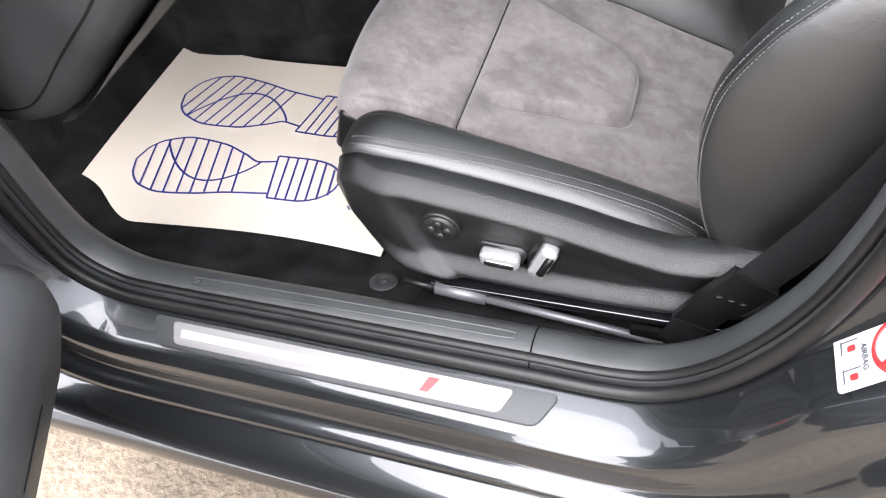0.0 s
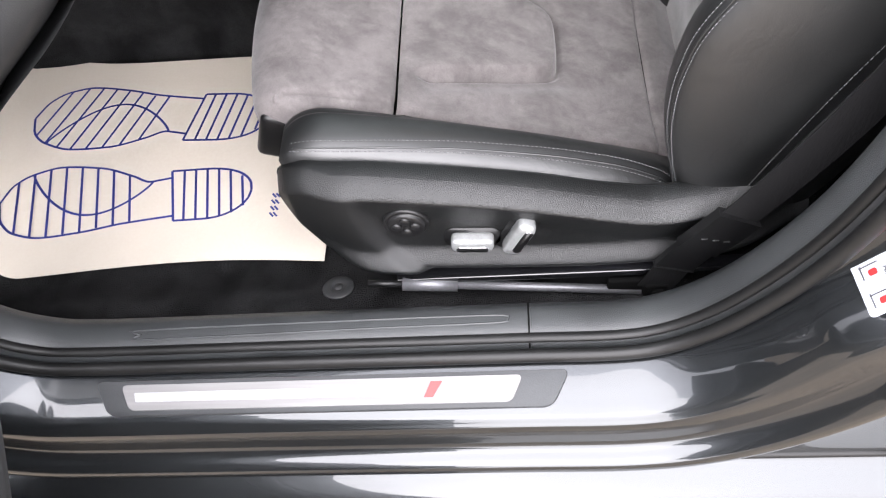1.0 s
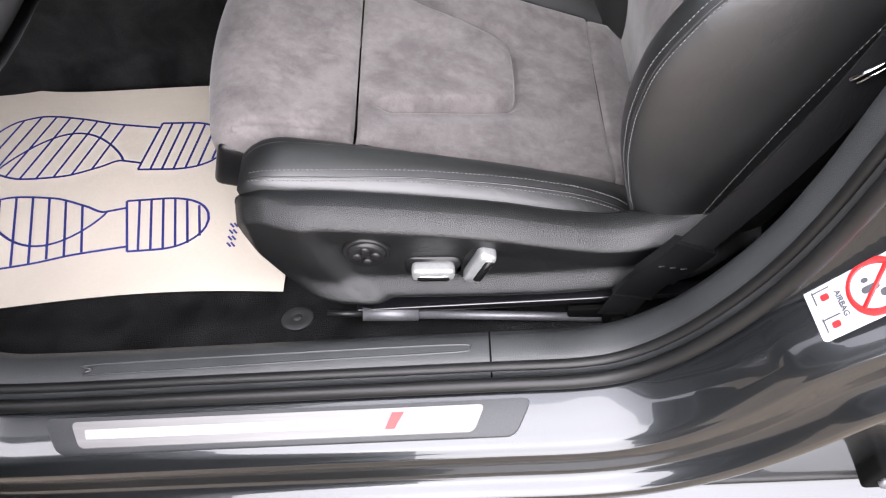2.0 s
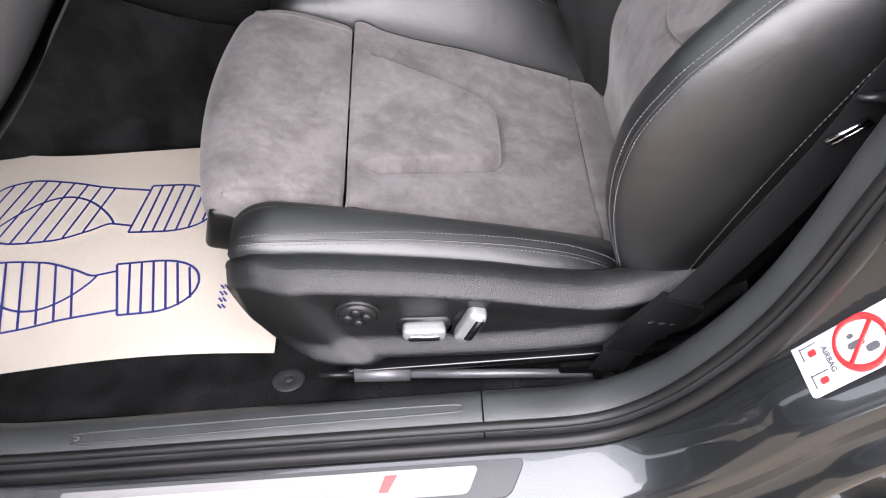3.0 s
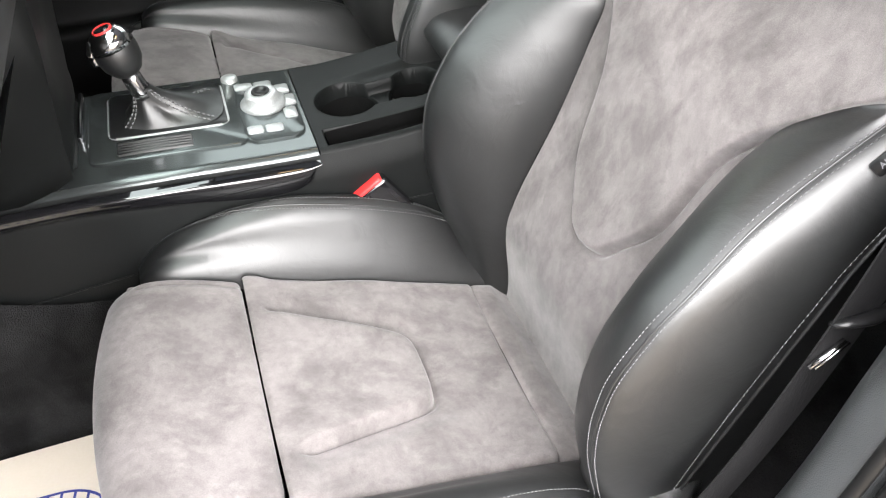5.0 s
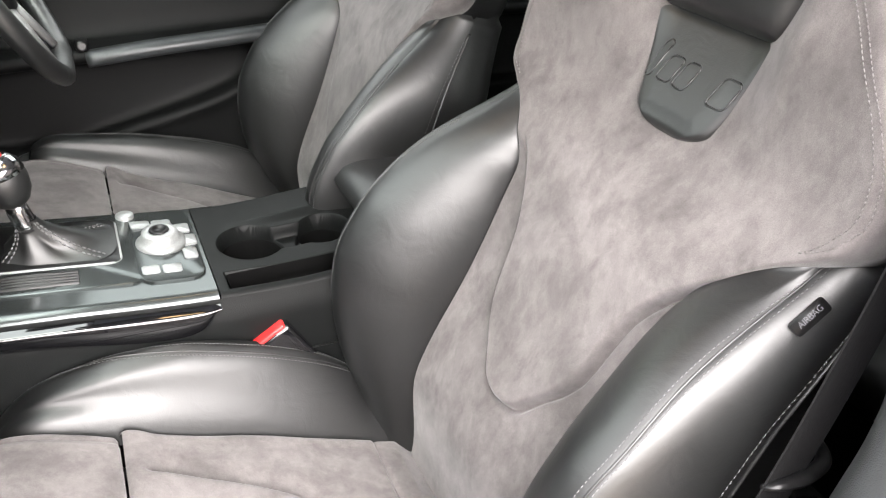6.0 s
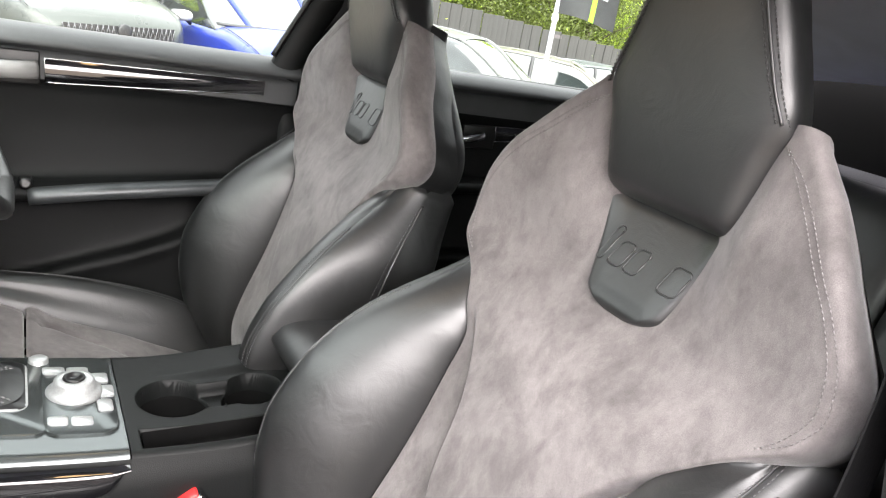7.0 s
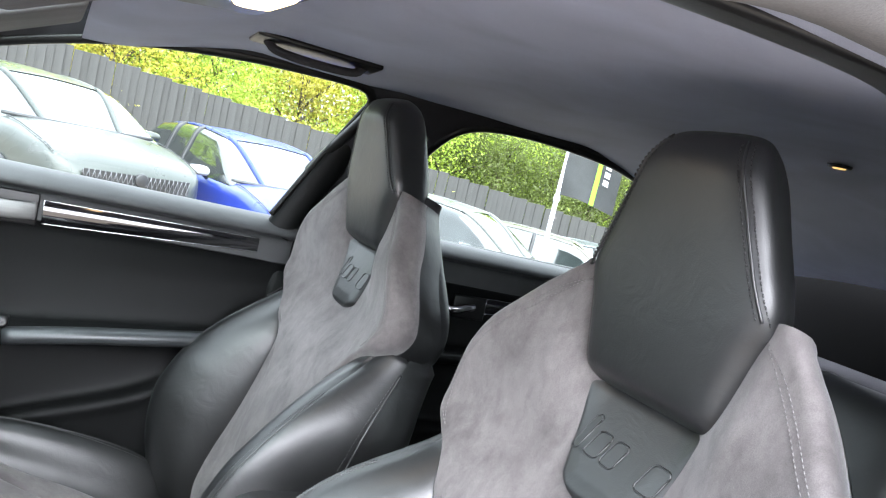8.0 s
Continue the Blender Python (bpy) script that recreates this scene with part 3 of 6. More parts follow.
    for sg in (-1, 1):
        ss = np.linspace(0.803, 0.945, 50)
        hh, ff, rb = (np.interp(ss, s, q) for q in (hw, front, rear))
        for shift, kind in ((0.0, 0), (0.010, 1), (0.021, 0), (0.005, 2), (0.0155, 2)):
            seam = curve(ss, [0.80, 0.832, 0.892, 0.945], [0.112, 0.094, 0.066, 0.042]) + shift * 0.55
            cosv = np.clip(seam / hh, 0, 0.999) ** (1 / ex)
            va, na = seam * sg, (ff + rb) / 2 + (ff - rb) / 2 * np.sqrt(1 - cosv ** 2) ** ex
            line = back_point(va, ss, na, yc)
            nor = np.tile(np.array([-math.cos(LEANBACK), sg * 0.9, math.sin(LEANBACK)]), (len(ss), 1))
            if kind == 0:
                thread("stitching", line, nor, head, LEATHER, width=0.0009)
            elif kind == 1:
                part("piping", tube(line, 0.0016, 6), LEATHER, head)
        # seam between suede shoulder and headrest, run of pale stitches down the shoulder
        sq = np.linspace(0.556, 0.803, 90)
        for off in (0.0, 0.009):
            vq = curve(sq, [0.536, 0.545, 0.560, 0.579, 0.604, 0.633, 0.67, 0.698, 0.736, 0.77, 0.803], [0.190, 0.211, 0.233, 0.247, 0.256, 0.252, 0.233, 0.210, 0.176, 0.143, 0.106]) + off * smooth(0.803, 0.76, sq) * smooth(0.55, 0.58, sq)
            nq = suede_face(vq, sq) - roll(suede_width(sq) - vq, 0.007 + 0.013 * smooth(0.555, 0.62, sq)) * 0.9 + 0.0004
            thread("stitching", back_point(sg * vq, sq, nq, yc), np.tile(np.array([-math.cos(LEANBACK), 0.2 * sg, math.sin(LEANBACK)]), (90, 1)), seat, SUEDE_THREAD)

    # badge tongue below the headrest
    s = np.linspace(0.5785, 0.722, 70)[:, None]
    wb = curve(s, [0.578, 0.60, 0.655, 0.705, 0.722], [0.050, 0.060, 0.076, 0.090, 0.094]) * np.sqrt(1 - (1 - np.clip((s - 0.578) / 0.022, 0, 1)) ** 2.4)
    v = np.linspace(-1, 1, 60)[None, :] * wb
    d = np.minimum(wb - np.abs(v), (s - 0.5782) * 1.0)
    n = suede_face(v, s) + 0.0085 - 0.075 * (s - 0.578) + 0.004 * smooth(0.0, 0.03, d) - roll(d, 0.012) * 1.0 - 0.004 * smooth(0.69, 0.71, s)
    badge = part("badge_panel", grid(back_point(v, s, n, yc), flip=True), LEATHER, seat, "black leather tongue with an embossed emblem")
    # plain embossed outlines stand for the emblem
    for mid, w, h in ((0.052, 0.010, 0.044), (0.029, 0.020, 0.030), (0.004, 0.020, 0.030), (-0.052, 0.024, 0.032)):
        o = np.array(rounded(w, h, 0.006, 6))
        q = np.vstack([o, o[:1]])
        vq, sq = mid - q[:, 0] - 0.28 * q[:, 1], 0.640 + q[:, 1] + (0.006 if w < 0.015 else 0.0)
        dq = np.minimum(np.interp(sq, [0.578, 0.60, 0.655, 0.705, 0.722], [0.050, 0.060, 0.076, 0.090, 0.094]) - np.abs(vq), sq - 0.5782)
        part("emblem_outline", tube(back_point(vq, sq, suede_face(vq, sq) + 0.0085 - 0.075 * (sq - 0.578) + 0.004 * smooth(0.0, 0.03, dq) - roll(dq, 0.012) + 0.0002, yc), 0.0014, 6, squash=0.8), LEATHER, badge)

    # plastic side cladding on the outboard side, with the switches
    y0 = yc + side * 0.300
    x = np.concatenate([np.linspace(-0.392, -0.33, 34), np.linspace(-0.325, 0.235, 120)])
    top = curve(x, [-0.393, -0.388, -0.378, -0.345, -0.31, -0.215, -0.09, 0.0, 0.05, 0.12, 0.20, 0.24], [0.528, 0.540, 0.550, 0.562, 0.562, 0.548, 0.521, 0.494, 0.484, 0.493, 0.508, 0.510])
    low = curve(x, [-0.393, -0.388, -0.378, -0.350, -0.300, -0.170, -0.02, 0.10, 0.24], [0.530, 0.494, 0.471, 0.432, 0.408, 0.393, 0.386, 0.394, 0.420])
    t = np.linspace(0, 1, 64)[None, :]
    X = x[:, None] + 0 * t
    Z = low[:, None] + (top - low)[:, None] * t
    lip = np.minimum(top[:, None] - Z, Z - low[:, None])
    out = 0.026 * smooth(-0.395, -0.30, X) - 0.013 * (1 - smooth(0.0, 0.018, top[:, None] - Z)) + 0.017 * (1 - smooth(0.006, 0.036, Z - low[:, None])) * smooth(-0.37, -0.27, X) - roll(lip, 0.014) * 0.8 - 0.010 * (1 - smooth(-0.393, -0.372, X))
    rx = curve(Z, [0.36, 0.40, 0.45, 0.51, 0.56], [-0.10, -0.235, -0.284, -0.298, -0.304])
    out = out - 0.011 * smooth(-0.004, 0.018, X - rx) * smooth(0.004, 0.065, top[:, None] - Z) * (1 - smooth(0.12, 0.2, X))
    out = out - 0.05 * smooth(0.10, 0.24, X) ** 1.5
    Y = y0 + side * out
    clad = part("side_cladding", grid(np.stack([X, Y, Z], -1), flip=side > 0), PLASTIC, seat, "grained black plastic side cladding with seat switches")
    inner = np.stack([X[:, -1], np.full(len(x), y0 - side * 0.03), Z[:, -1] - 0.01], -1)
    part("cladding_top", grid(np.stack([np.stack([X[:, -1], Y[:, -1], Z[:, -1]], -1), np.stack([X[:, -1], Y[:, -1] * 0.4 + 0.6 * inner[:, 1], Z[:, -1] + 0.003], -1), inner], 1), flip=side < 0), PLASTIC, clad)
    part("cladding_edge", grid(np.stack([np.stack([X[:, 0], Y[:, 0], Z[:, 0]], -1), np.stack([X[:, 0], Y[:, 0] - side * 0.04, Z[:, 0] + 0.004], -1)], 1), flip=side > 0), PLASTIC, clad)

    def on(xx, zz):
        i, j = np.argmin(np.abs(x - xx)), 0
        j = np.argmin(np.abs(Z[i] - zz))
        return Y[i, j]
    # lumbar switch: bezel, dished button, four pads
    yr = on(-0.241, 0.490) + side * 0.003
    ax = (0, side, 0)
    lum = part("lumbar_switch", lathe([(0.0275, -0.004), (0.0275, 0.003), (0.026, 0.0048), (0.0235, 0.0048), (0.0225, 0.003), (0.0220, 0.0065), (0.020, 0.0085), (0.010, 0.0065), (0.001, 0.006)], (-0.241, yr, 0.490), ax, 40), SMOOTH, clad, "round black lumbar switch")
    for dx, dz in ((0.011, 0), (-0.011, 0), (0, 0.011), (0, -0.011)):
        part("pad", lathe([(0.0065, 0.004), (0.0062, 0.0088), (0.0045, 0.0100), (0.0006, 0.0103)], (-0.241 + dx, yr, 0.490 + dz), ax, 16), SMOOTH, lum)
    # slide and tilt switches
    def switch(name, cx, cz, length, height, tilt, chrome_low):
        yy = on(cx, cz)
        ca, sa = math.cos(radians(tilt)), math.sin(radians(tilt))
        def put(u, w, h):
            return (cx + u * ca - w * sa, yy + side * h, cz + u * sa + w * ca)
        well = part(name, slab(rounded(length + 0.016, height + 0.014, 0.012), 0.0045, lambda u, w, h: put(u, w, h - 0.002)), SMOOTH, clad)
        o1 = rounded(length, height, 0.007)
        rings = [[put(u * k, w * k, h) for u, w in o1] for k, h in ((0.97, 0.0), (1.0, 0.006), (1.0, 0.013), (0.95, 0.0165), (0.6, 0.0175), (0.01, 0.0178))]
        part("key", grid(np.array(rings), ring=True, caps=True), SILVERKEY, well, "satin silver key")
        f1 = rounded(length * 0.72, height * 0.42, 0.004, cx=0.0, cy=-height * 0.2)
        part("key_face", slab(f1, 0.0006, lambda u, w, h: put(u, w, 0.0176 + h)), SMOOTH, well)
        part("key_rim", tube(np.array([put(u, w, 0.0175) for u, w in f1 + f1[:1]]), 0.0009, 6), CHROME, well)
    switch("slide_switch", -0.166, 0.449, 0.052, 0.022, -4, True)
    switch("recline_switch", -0.110, 0.457, 0.062, 0.022, 66, True)

    # frame under the cushion with its slide rails
    base = part("seat_frame", box(-0.33, 0.16, yc - 0.24, yc + 0.24, 0.318, 0.352, 0.01), BLACK, seat)
    for yy in (yc + side * 0.325, yc - side * 0.22):
        rail = part("slide_rail", box(-0.270, 0.20, yy - 0.010, yy + 0.010, 0.370, 0.382, 0.002), GLOSS, seat)
        part("foot_rail", box(-0.27, 0.22, yy - side * 0.045 - 0.018, yy - side * 0.045 + 0.018, 0.325, 0.360, 0.004), BLACK, seat)
    return seat


TAGS = []
SUEDE_THREAD = material("grey_suede_thread", (0.170, 0.158, 0.156), 0.9, bump=0.2)
make_seat(YC, -1, "grey suede and black leather sports seat beside the open door")
make_seat(YD, 1, "grey suede and black leather sports seat behind the steering wheel")


# ---- ground ----
def ground_z(x, y):
    """The yard is level under the car and falls gently away beyond it."""
    x, y = np.asarray(x, float), np.asarray(y, float)
    k = smooth(1.4, 5.0, np.hypot(np.maximum(np.abs(x) - 1.5, 0), np.maximum(y - 0.3, 0)))
    return -k * (0.030 * np.clip(y, 0, 60) + 0.083 * np.clip(x, -6, 40))


gx, gy = np.meshgrid(np.concatenate([[-900, -200, -60], np.linspace(-20, 40, 40), [90, 300, 900]]), np.concatenate([[-900, -200, -60], np.linspace(-12, 40, 60), [90, 300, 900]]), indexing="ij")
gz = ground_z(gx, gy)
tagged(part("ground", grid(np.stack([gx, gy, gz], -1)), GRAVEL), "tan rolled gravel yard around the parked cars", "ground", kind="structure")

# ---- door opening: swept sill, pillars and roof rail ----
LOOP = [(-0.10, 0.400), (0.0, 0.400), (0.058, 0.417), (0.110, 0.462), (0.153, 0.529), (0.185, 0.605), (0.206, 0.69), (0.222, 0.79), (0.250, 0.92), (0.300, 1.07), (0.372, 1.22), (0.400, 1.31), (0.38, 1.365),
        (0.31, 1.392), (0.05, 1.385), (-0.12, 1.365), (-0.30, 1.26), (-0.52, 1.08), (-0.70, 0.90), (-0.758, 0.78), (-0.772, 0.64), (-0.776, 0.53), (-0.762, 0.455), (-0.715, 0.412), (-0.64, 0.400), (-0.40, 0.400), (-0.10, 0.400)]
RAIL = spline(LOOP, 300)


def sweep(section, first=0, last=300, flat_rail=None):
    """A section of (y, height into the opening) swept round the door opening."""
    rail = RAIL if flat_rail is None else flat_rail
    t = np.gradient(rail, axis=0)
    t /= np.linalg.norm(t, axis=1, keepdims=True)
    n = np.stack([-t[:, 1], t[:, 0]], 1)
    lean = 0.20 * smooth(0.86, 1.40, rail[:, 1])
    sec = np.asarray(section, float)
    g = np.stack([rail[:, None, 0] + n[:, None, 0] * sec[None, :, 1], sec[None, :, 0] + lean[:, None], rail[:, None, 1] + n[:, None, 1] * sec[None, :, 1]], -1)
    return g[first:last]


body = empty("car_body", (0.0, -0.80, 0.19), "dark grey metallic car body around the open door", "car body", kind="structure")
wall_sec = spline([(-0.776, -0.012), (-0.782, -0.001), (-0.785, 0.0)], 8)
shelf_sec = spline([(-0.786, -0.0005), (-0.79, 0.0), (-0.815, -0.0055), (-0.838, -0.012)], 20)
lip_sec = spline([(-0.838, -0.012), (-0.846, -0.0155), (-0.852, -0.021), (-0.857, -0.028), (-0.861, -0.052), (-0.864, -0.062), (-0.870, -0.068), (-0.880, -0.072), (-0.887, -0.078), (-0.888, -0.092), (-0.879, -0.103)], 70)
g_flange = sweep(np.vstack([wall_sec, shelf_sec, lip_sec[1:]]))
t_rail = np.gradient(RAIL, axis=0)
t_rail /= np.linalg.norm(t_rail, axis=1, keepdims=True)
idx = np.arange(300)
sink = 0.075 * smooth(0.54, 0.72, RAIL[:, 1]) * (idx < 75)
g_flange[:, 8:, 0] += (t_rail[:, 1] * sink)[:, None]
g_flange[:, 8:, 2] -= (t_rail[:, 0] * sink)[:, None]
part("door_frame_flange", grid(g_flange), PAINT, body, "glossy dark grey painted door shut")
inner_wall = [(-0.672, -0.098), (-0.680, -0.16), (-0.78, -0.17), (-0.78, -0.012)]
part("frame_inner_wall", grid(sweep(inner_wall), flip=True), BLACK, body)
# rocker below the flange and the pillar skin behind it
rocker = spline([(-0.872, 0.318), (-0.879, 0.309), (-0.884, 0.307), (-0.915, 0.292), (-0.935, 0.272), (-0.940, 0.262), (-0.942, 0.245), (-0.936, 0.222), (-0.925, 0.205), (-0.90, 0.195), (-0.84, 0.19)], 60)
xs = np.linspace(-1.35, 2.0, 40)
part("rocker", grid(np.stack([np.stack([np.full(len(rocker), x), rocker[:, 0], rocker[:, 1]], -1) for x in xs])), PAINT, body, "glossy dark grey rocker panel")
part("rocker_seal", tube(np.stack([xs, np.full(40, -0.872), np.full(40, 0.316)], -1), 0.006, 8), RUBBER, body)
# skin between the swept lip and the rocker, rear of the opening
sk = g_flange[0:70, -1].copy()
sk2 = sk.copy()
sk2[:, 0], sk2[:, 2] = np.maximum(sk[:, 0] + 0.22, 0.34), np.minimum(sk[:, 2], 0.9)
low = sk.copy()
low[:, 2] = 0.312
low[:, 1] = -0.873
part("pillar_skin", grid(np.stack([sk, 0.5 * sk + 0.5 * low + [0.0, 0.004, 0], low], 1)), PAINT, body, "glossy dark grey pillar foot")
part("underbody", box(-1.3, 2.4, -0.86, 0.95, 0.17, 0.22, 0.02), BLACK, body)

# rubber seal along the opening
seal = empty("door_seal", (0, -0.78, 0.40), "black rubber door seal round the opening", "seal", kind="structure")
ang = np.linspace(0, 2 * math.pi, 14, endpoint=False)
part("seal_bulb", grid(sweep([(-0.783 + 0.008 * math.cos(a), 0.010 + 0.009 * math.sin(a)) for a in ang]), ring=True), RUBBER, seal)
part("seal_lip", grid(sweep([(-0.764 + 0.006 * math.cos(a), 0.018 + 0.005 * math.sin(a)) for a in ang]), ring=True), RUBBER, seal)

# inner trims: sill trim and pillar trim meet at a joint
trim_sec = spline([(-0.668, -0.092), (-0.688, -0.045), (-0.706, -0.006), (-0.717, 0.010), (-0.727, 0.018), (-0.742, 0.0205), (-0.757, 0.0185), (-0.767, 0.012), (-0.773, 0.002)], 50)
pil_sec = spline([(-0.690, -0.085), (-0.698, -0.040), (-0.708, -0.004), (-0.717, 0.010), (-0.727, 0.018), (-0.742, 0.0205), (-0.757, 0.0185), (-0.767, 0.012), (-0.773, 0.002)], 50)
mix_k = smooth(5, 45, idx) * (1 - smooth(225, 260, idx))
g_trim, g_pil = sweep(trim_sec), sweep(pil_sec)
blend = g_trim * (1 - mix_k[:, None, None]) + g_pil * mix_k[:, None, None]
part_a = part("sill_trim_rear", grid(blend[0:150, 15:], flip=True), SILLTRIM)
tagged(part_a, "grained black plastic sill and pillar trim", "sill trim", kind="structure")
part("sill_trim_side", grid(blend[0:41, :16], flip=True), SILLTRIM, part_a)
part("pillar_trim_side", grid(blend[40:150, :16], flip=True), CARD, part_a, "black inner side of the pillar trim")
part_b = part("sill_trim_front", grid(blend[150:300], flip=True), SILLTRIM)
tagged(part_b, "grained black plastic sill trim beside the carpet", "sill trim", kind="structure")
groove_x = -0.103
part("trim_joint", tube(np.stack([np.full(50, groove_x), trim_sec[:, 0], 0.400 + trim_sec[:, 1]], -1), 0.0011, 6), BLACK, part_b)
rib = [(-0.578, -0.744), (-0.571, -0.7375), (-0.30, -0.7345), (-0.14, -0.7345), (-0.130, -0.739), (-0.139, -0.7440), (-0.30, -0.7460), (-0.568, -0.7505), (-0.578, -0.744)]
rib_pts = spline(rib, 120)
part("trim_rib", tube(np.stack([rib_pts[:, 0], rib_pts[:, 1], np.full(120, 0.4200)], -1), 0.0016, 6), SILLTRIM, part_b)

# sill plate: dark surround, aluminium inlay, plain emblem
plate = empty("sill_plate", (-0.35, -0.82, 0.401), "brushed aluminium sill plate set in dark plastic", "sill plate")


def plate_outline(x0, x1, y0, y1, skew, r):
    c = [(x0, y1), (x1, y1), (x1 - skew, y0), (x0 + skew, y0)]
    out = []
    for i in range(4):
        p, a, b = np.array(c[i]), np.array(c[i - 1]), np.array(c[(i + 1) % 4])
        d1, d2 = (a - p) / np.linalg.norm(a - p), (b - p) / np.linalg.norm(b - p)
        for t in np.linspace(0, 1, 6):
            q = (1 - t) ** 2 * (p + d1 * r) + 2 * t * (1 - t) * p + t * t * (p + d2 * r)
            out.append(tuple(q))
    return out


def flat_plate(name, outline, z0, z1, m, parent, label=""):
    o = np.array(outline)
    c = o.mean(0)
    tip = 0.245 * (o[:, 1] + 0.79)
    rows = [np.column_stack([o, z0 + tip]), np.column_stack([o, z1 - 0.0008 + tip]), np.column_stack([c + (o - c) * [0.998, 0.97], z1 + tip])]
    return sharp(part(name, grid(np.array(rows), ring=True, caps=True), m, parent, label), 40)


flat_plate("surround", plate_outline(-0.632, -0.058, -0.8375, -0.797, 0.022, 0.012), 0.399, 0.4045, PLATEGREY, plate, "dark grey plastic surround")
inlay = flat_plate("inlay", plate_outline(-0.598, -0.112, -0.832, -0.802, 0.014, 0.008), 0.4034, 0.4052, ALUMINIUM, plate, "brushed aluminium inlay")
flat_plate("engraved_line", plate_outline(-0.580, -0.245, -0.8225, -0.8115, 0.003, 0.002), 0.4051, 0.4057, PALE, inlay)
flat_plate("red_mark", [(-0.227, -0.825), (-0.2165, -0.825), (-0.205, -0.807), (-0.219, -0.807)][::-1], 0.4051, 0.4058, RED, inlay)
for x0 in (-0.205, -0.186, -0.158):
    flat_plate("pale_mark", [(x0, -0.823), (x0 + 0.012, -0.823), (x0 + 0.016, -0.810), (x0 + 0.005, -0.810)][::-1], 0.4051, 0.4057, PALE, inlay)

# ---- floor ----
fx, fy = np.meshgrid(np.linspace(-1.30, 0.75, 120), np.linspace(-0.672, -0.06, 60), indexing="ij")
fz = 0.303 + 0.30 * smooth(-0.98, -1.30, fx) * 1.0 + 0.026 * smooth(-0.585, -0.655, fy) + 0.12 * smooth(-0.14, -0.06, fy) ** 1.5
fz = fz + 0.0025 * np.sin(fx * 17 + fy * 9) * smooth(-0.1, -0.5, fx)
tagged(part("floor", grid(np.stack([fx, fy, fz], -1)), CARPET), "black carpeted footwell floor", "floor", kind="structure")
fx2, fy2 = np.meshgrid(np.linspace(-1.30, 0.75, 60), np.linspace(0.16, 0.84, 30), indexing="ij")
tagged(part("floor", grid(np.stack([fx2, fy2, 0.303 + 0.30 * smooth(-0.98, -1.30, fx2)], -1)), CARPET), "black carpeted driver footwell floor", "floor", kind="structure")
part("bulkhead", box(-1.34, -1.26, -0.86, 0.95, 0.20, 1.02, 0.01), CARPET, body, "black carpeted bulkhead")

# carpet clip
clip = empty("carpet_clip", (-0.361, -0.636, 0.318), "round dark grey plastic carpet clip on the floor", "clip")
part("clip_disc", lathe([(0.0225, 0.0), (0.0225, 0.002), (0.0215, 0.0032), (0.008, 0.0040), (0.0075, 0.0033), (0.006, 0.0033), (0.0055, 0.0042), (0.0005, 0.0043)], (-0.361, -0.636, 0.3265), (0, 0.30, 1), 36), DASHGREY, clip)

# ---- paper mat ----
mat_ob = empty("paper_floor_mat", (-0.70, -0.36, 0.309), "cream paper floor mat with blue printed shoe soles", "floor mat")
uu, vv = np.meshgrid(np.linspace(0, 1, 70), np.linspace(0, 1, 50), indexing="ij")
near_x0 = -1.018
px = -0.39 + (near_x0 + 0.39) * uu - 0.02 * vv * (1 - uu) * 0
py = -0.583 + 0.445 * vv + 0.012 * np.sin(uu * 5.0) * (1 - vv) - 0.012 * (1 - uu) * vv + 0.10 * uu ** 8 * vv ** 3 + 0.085 * smooth(0.74, 1.0, uu) * (1 - vv) ** 2


def paper_height(x, y):
    x, y = np.asarray(x, float), np.asarray(y, float)
    return 0.3085 + 0.30 * smooth(-0.98, -1.30, x) + 0.004 * np.sin(x * 9 + 1) * np.cos(y * 7) + 0.005 * smooth(-0.5, -0.58, y)


pz = paper_height(px, py) + 0.010 * smooth(0.9, 1.0, 1 - uu) * smooth(0.8, 1.0, 1 - vv) * 0
sheet = part("sheet", join(grid(np.stack([px, py, pz], -1), flip=True), grid(np.stack([px, py, pz - 0.0006], -1))), PAPER, mat_ob, "cream paper sheet")


def ink(points, width=0.0040):
    p = np.asarray(points, float)
    t = np.gradient(p, axis=0)
    t /= np.linalg.norm(t, axis=1, keepdims=True) + 1e-12
    n = np.stack([-t[:, 1], t[:, 0]], 1) * width / 2
    rows = []
    for q in (p - n, p + n):
        rows.append(np.column_stack([q, paper_height(q[:, 0], q[:, 1]) + 0.0012]))
    return grid(np.stack(rows, 1), flip=False)


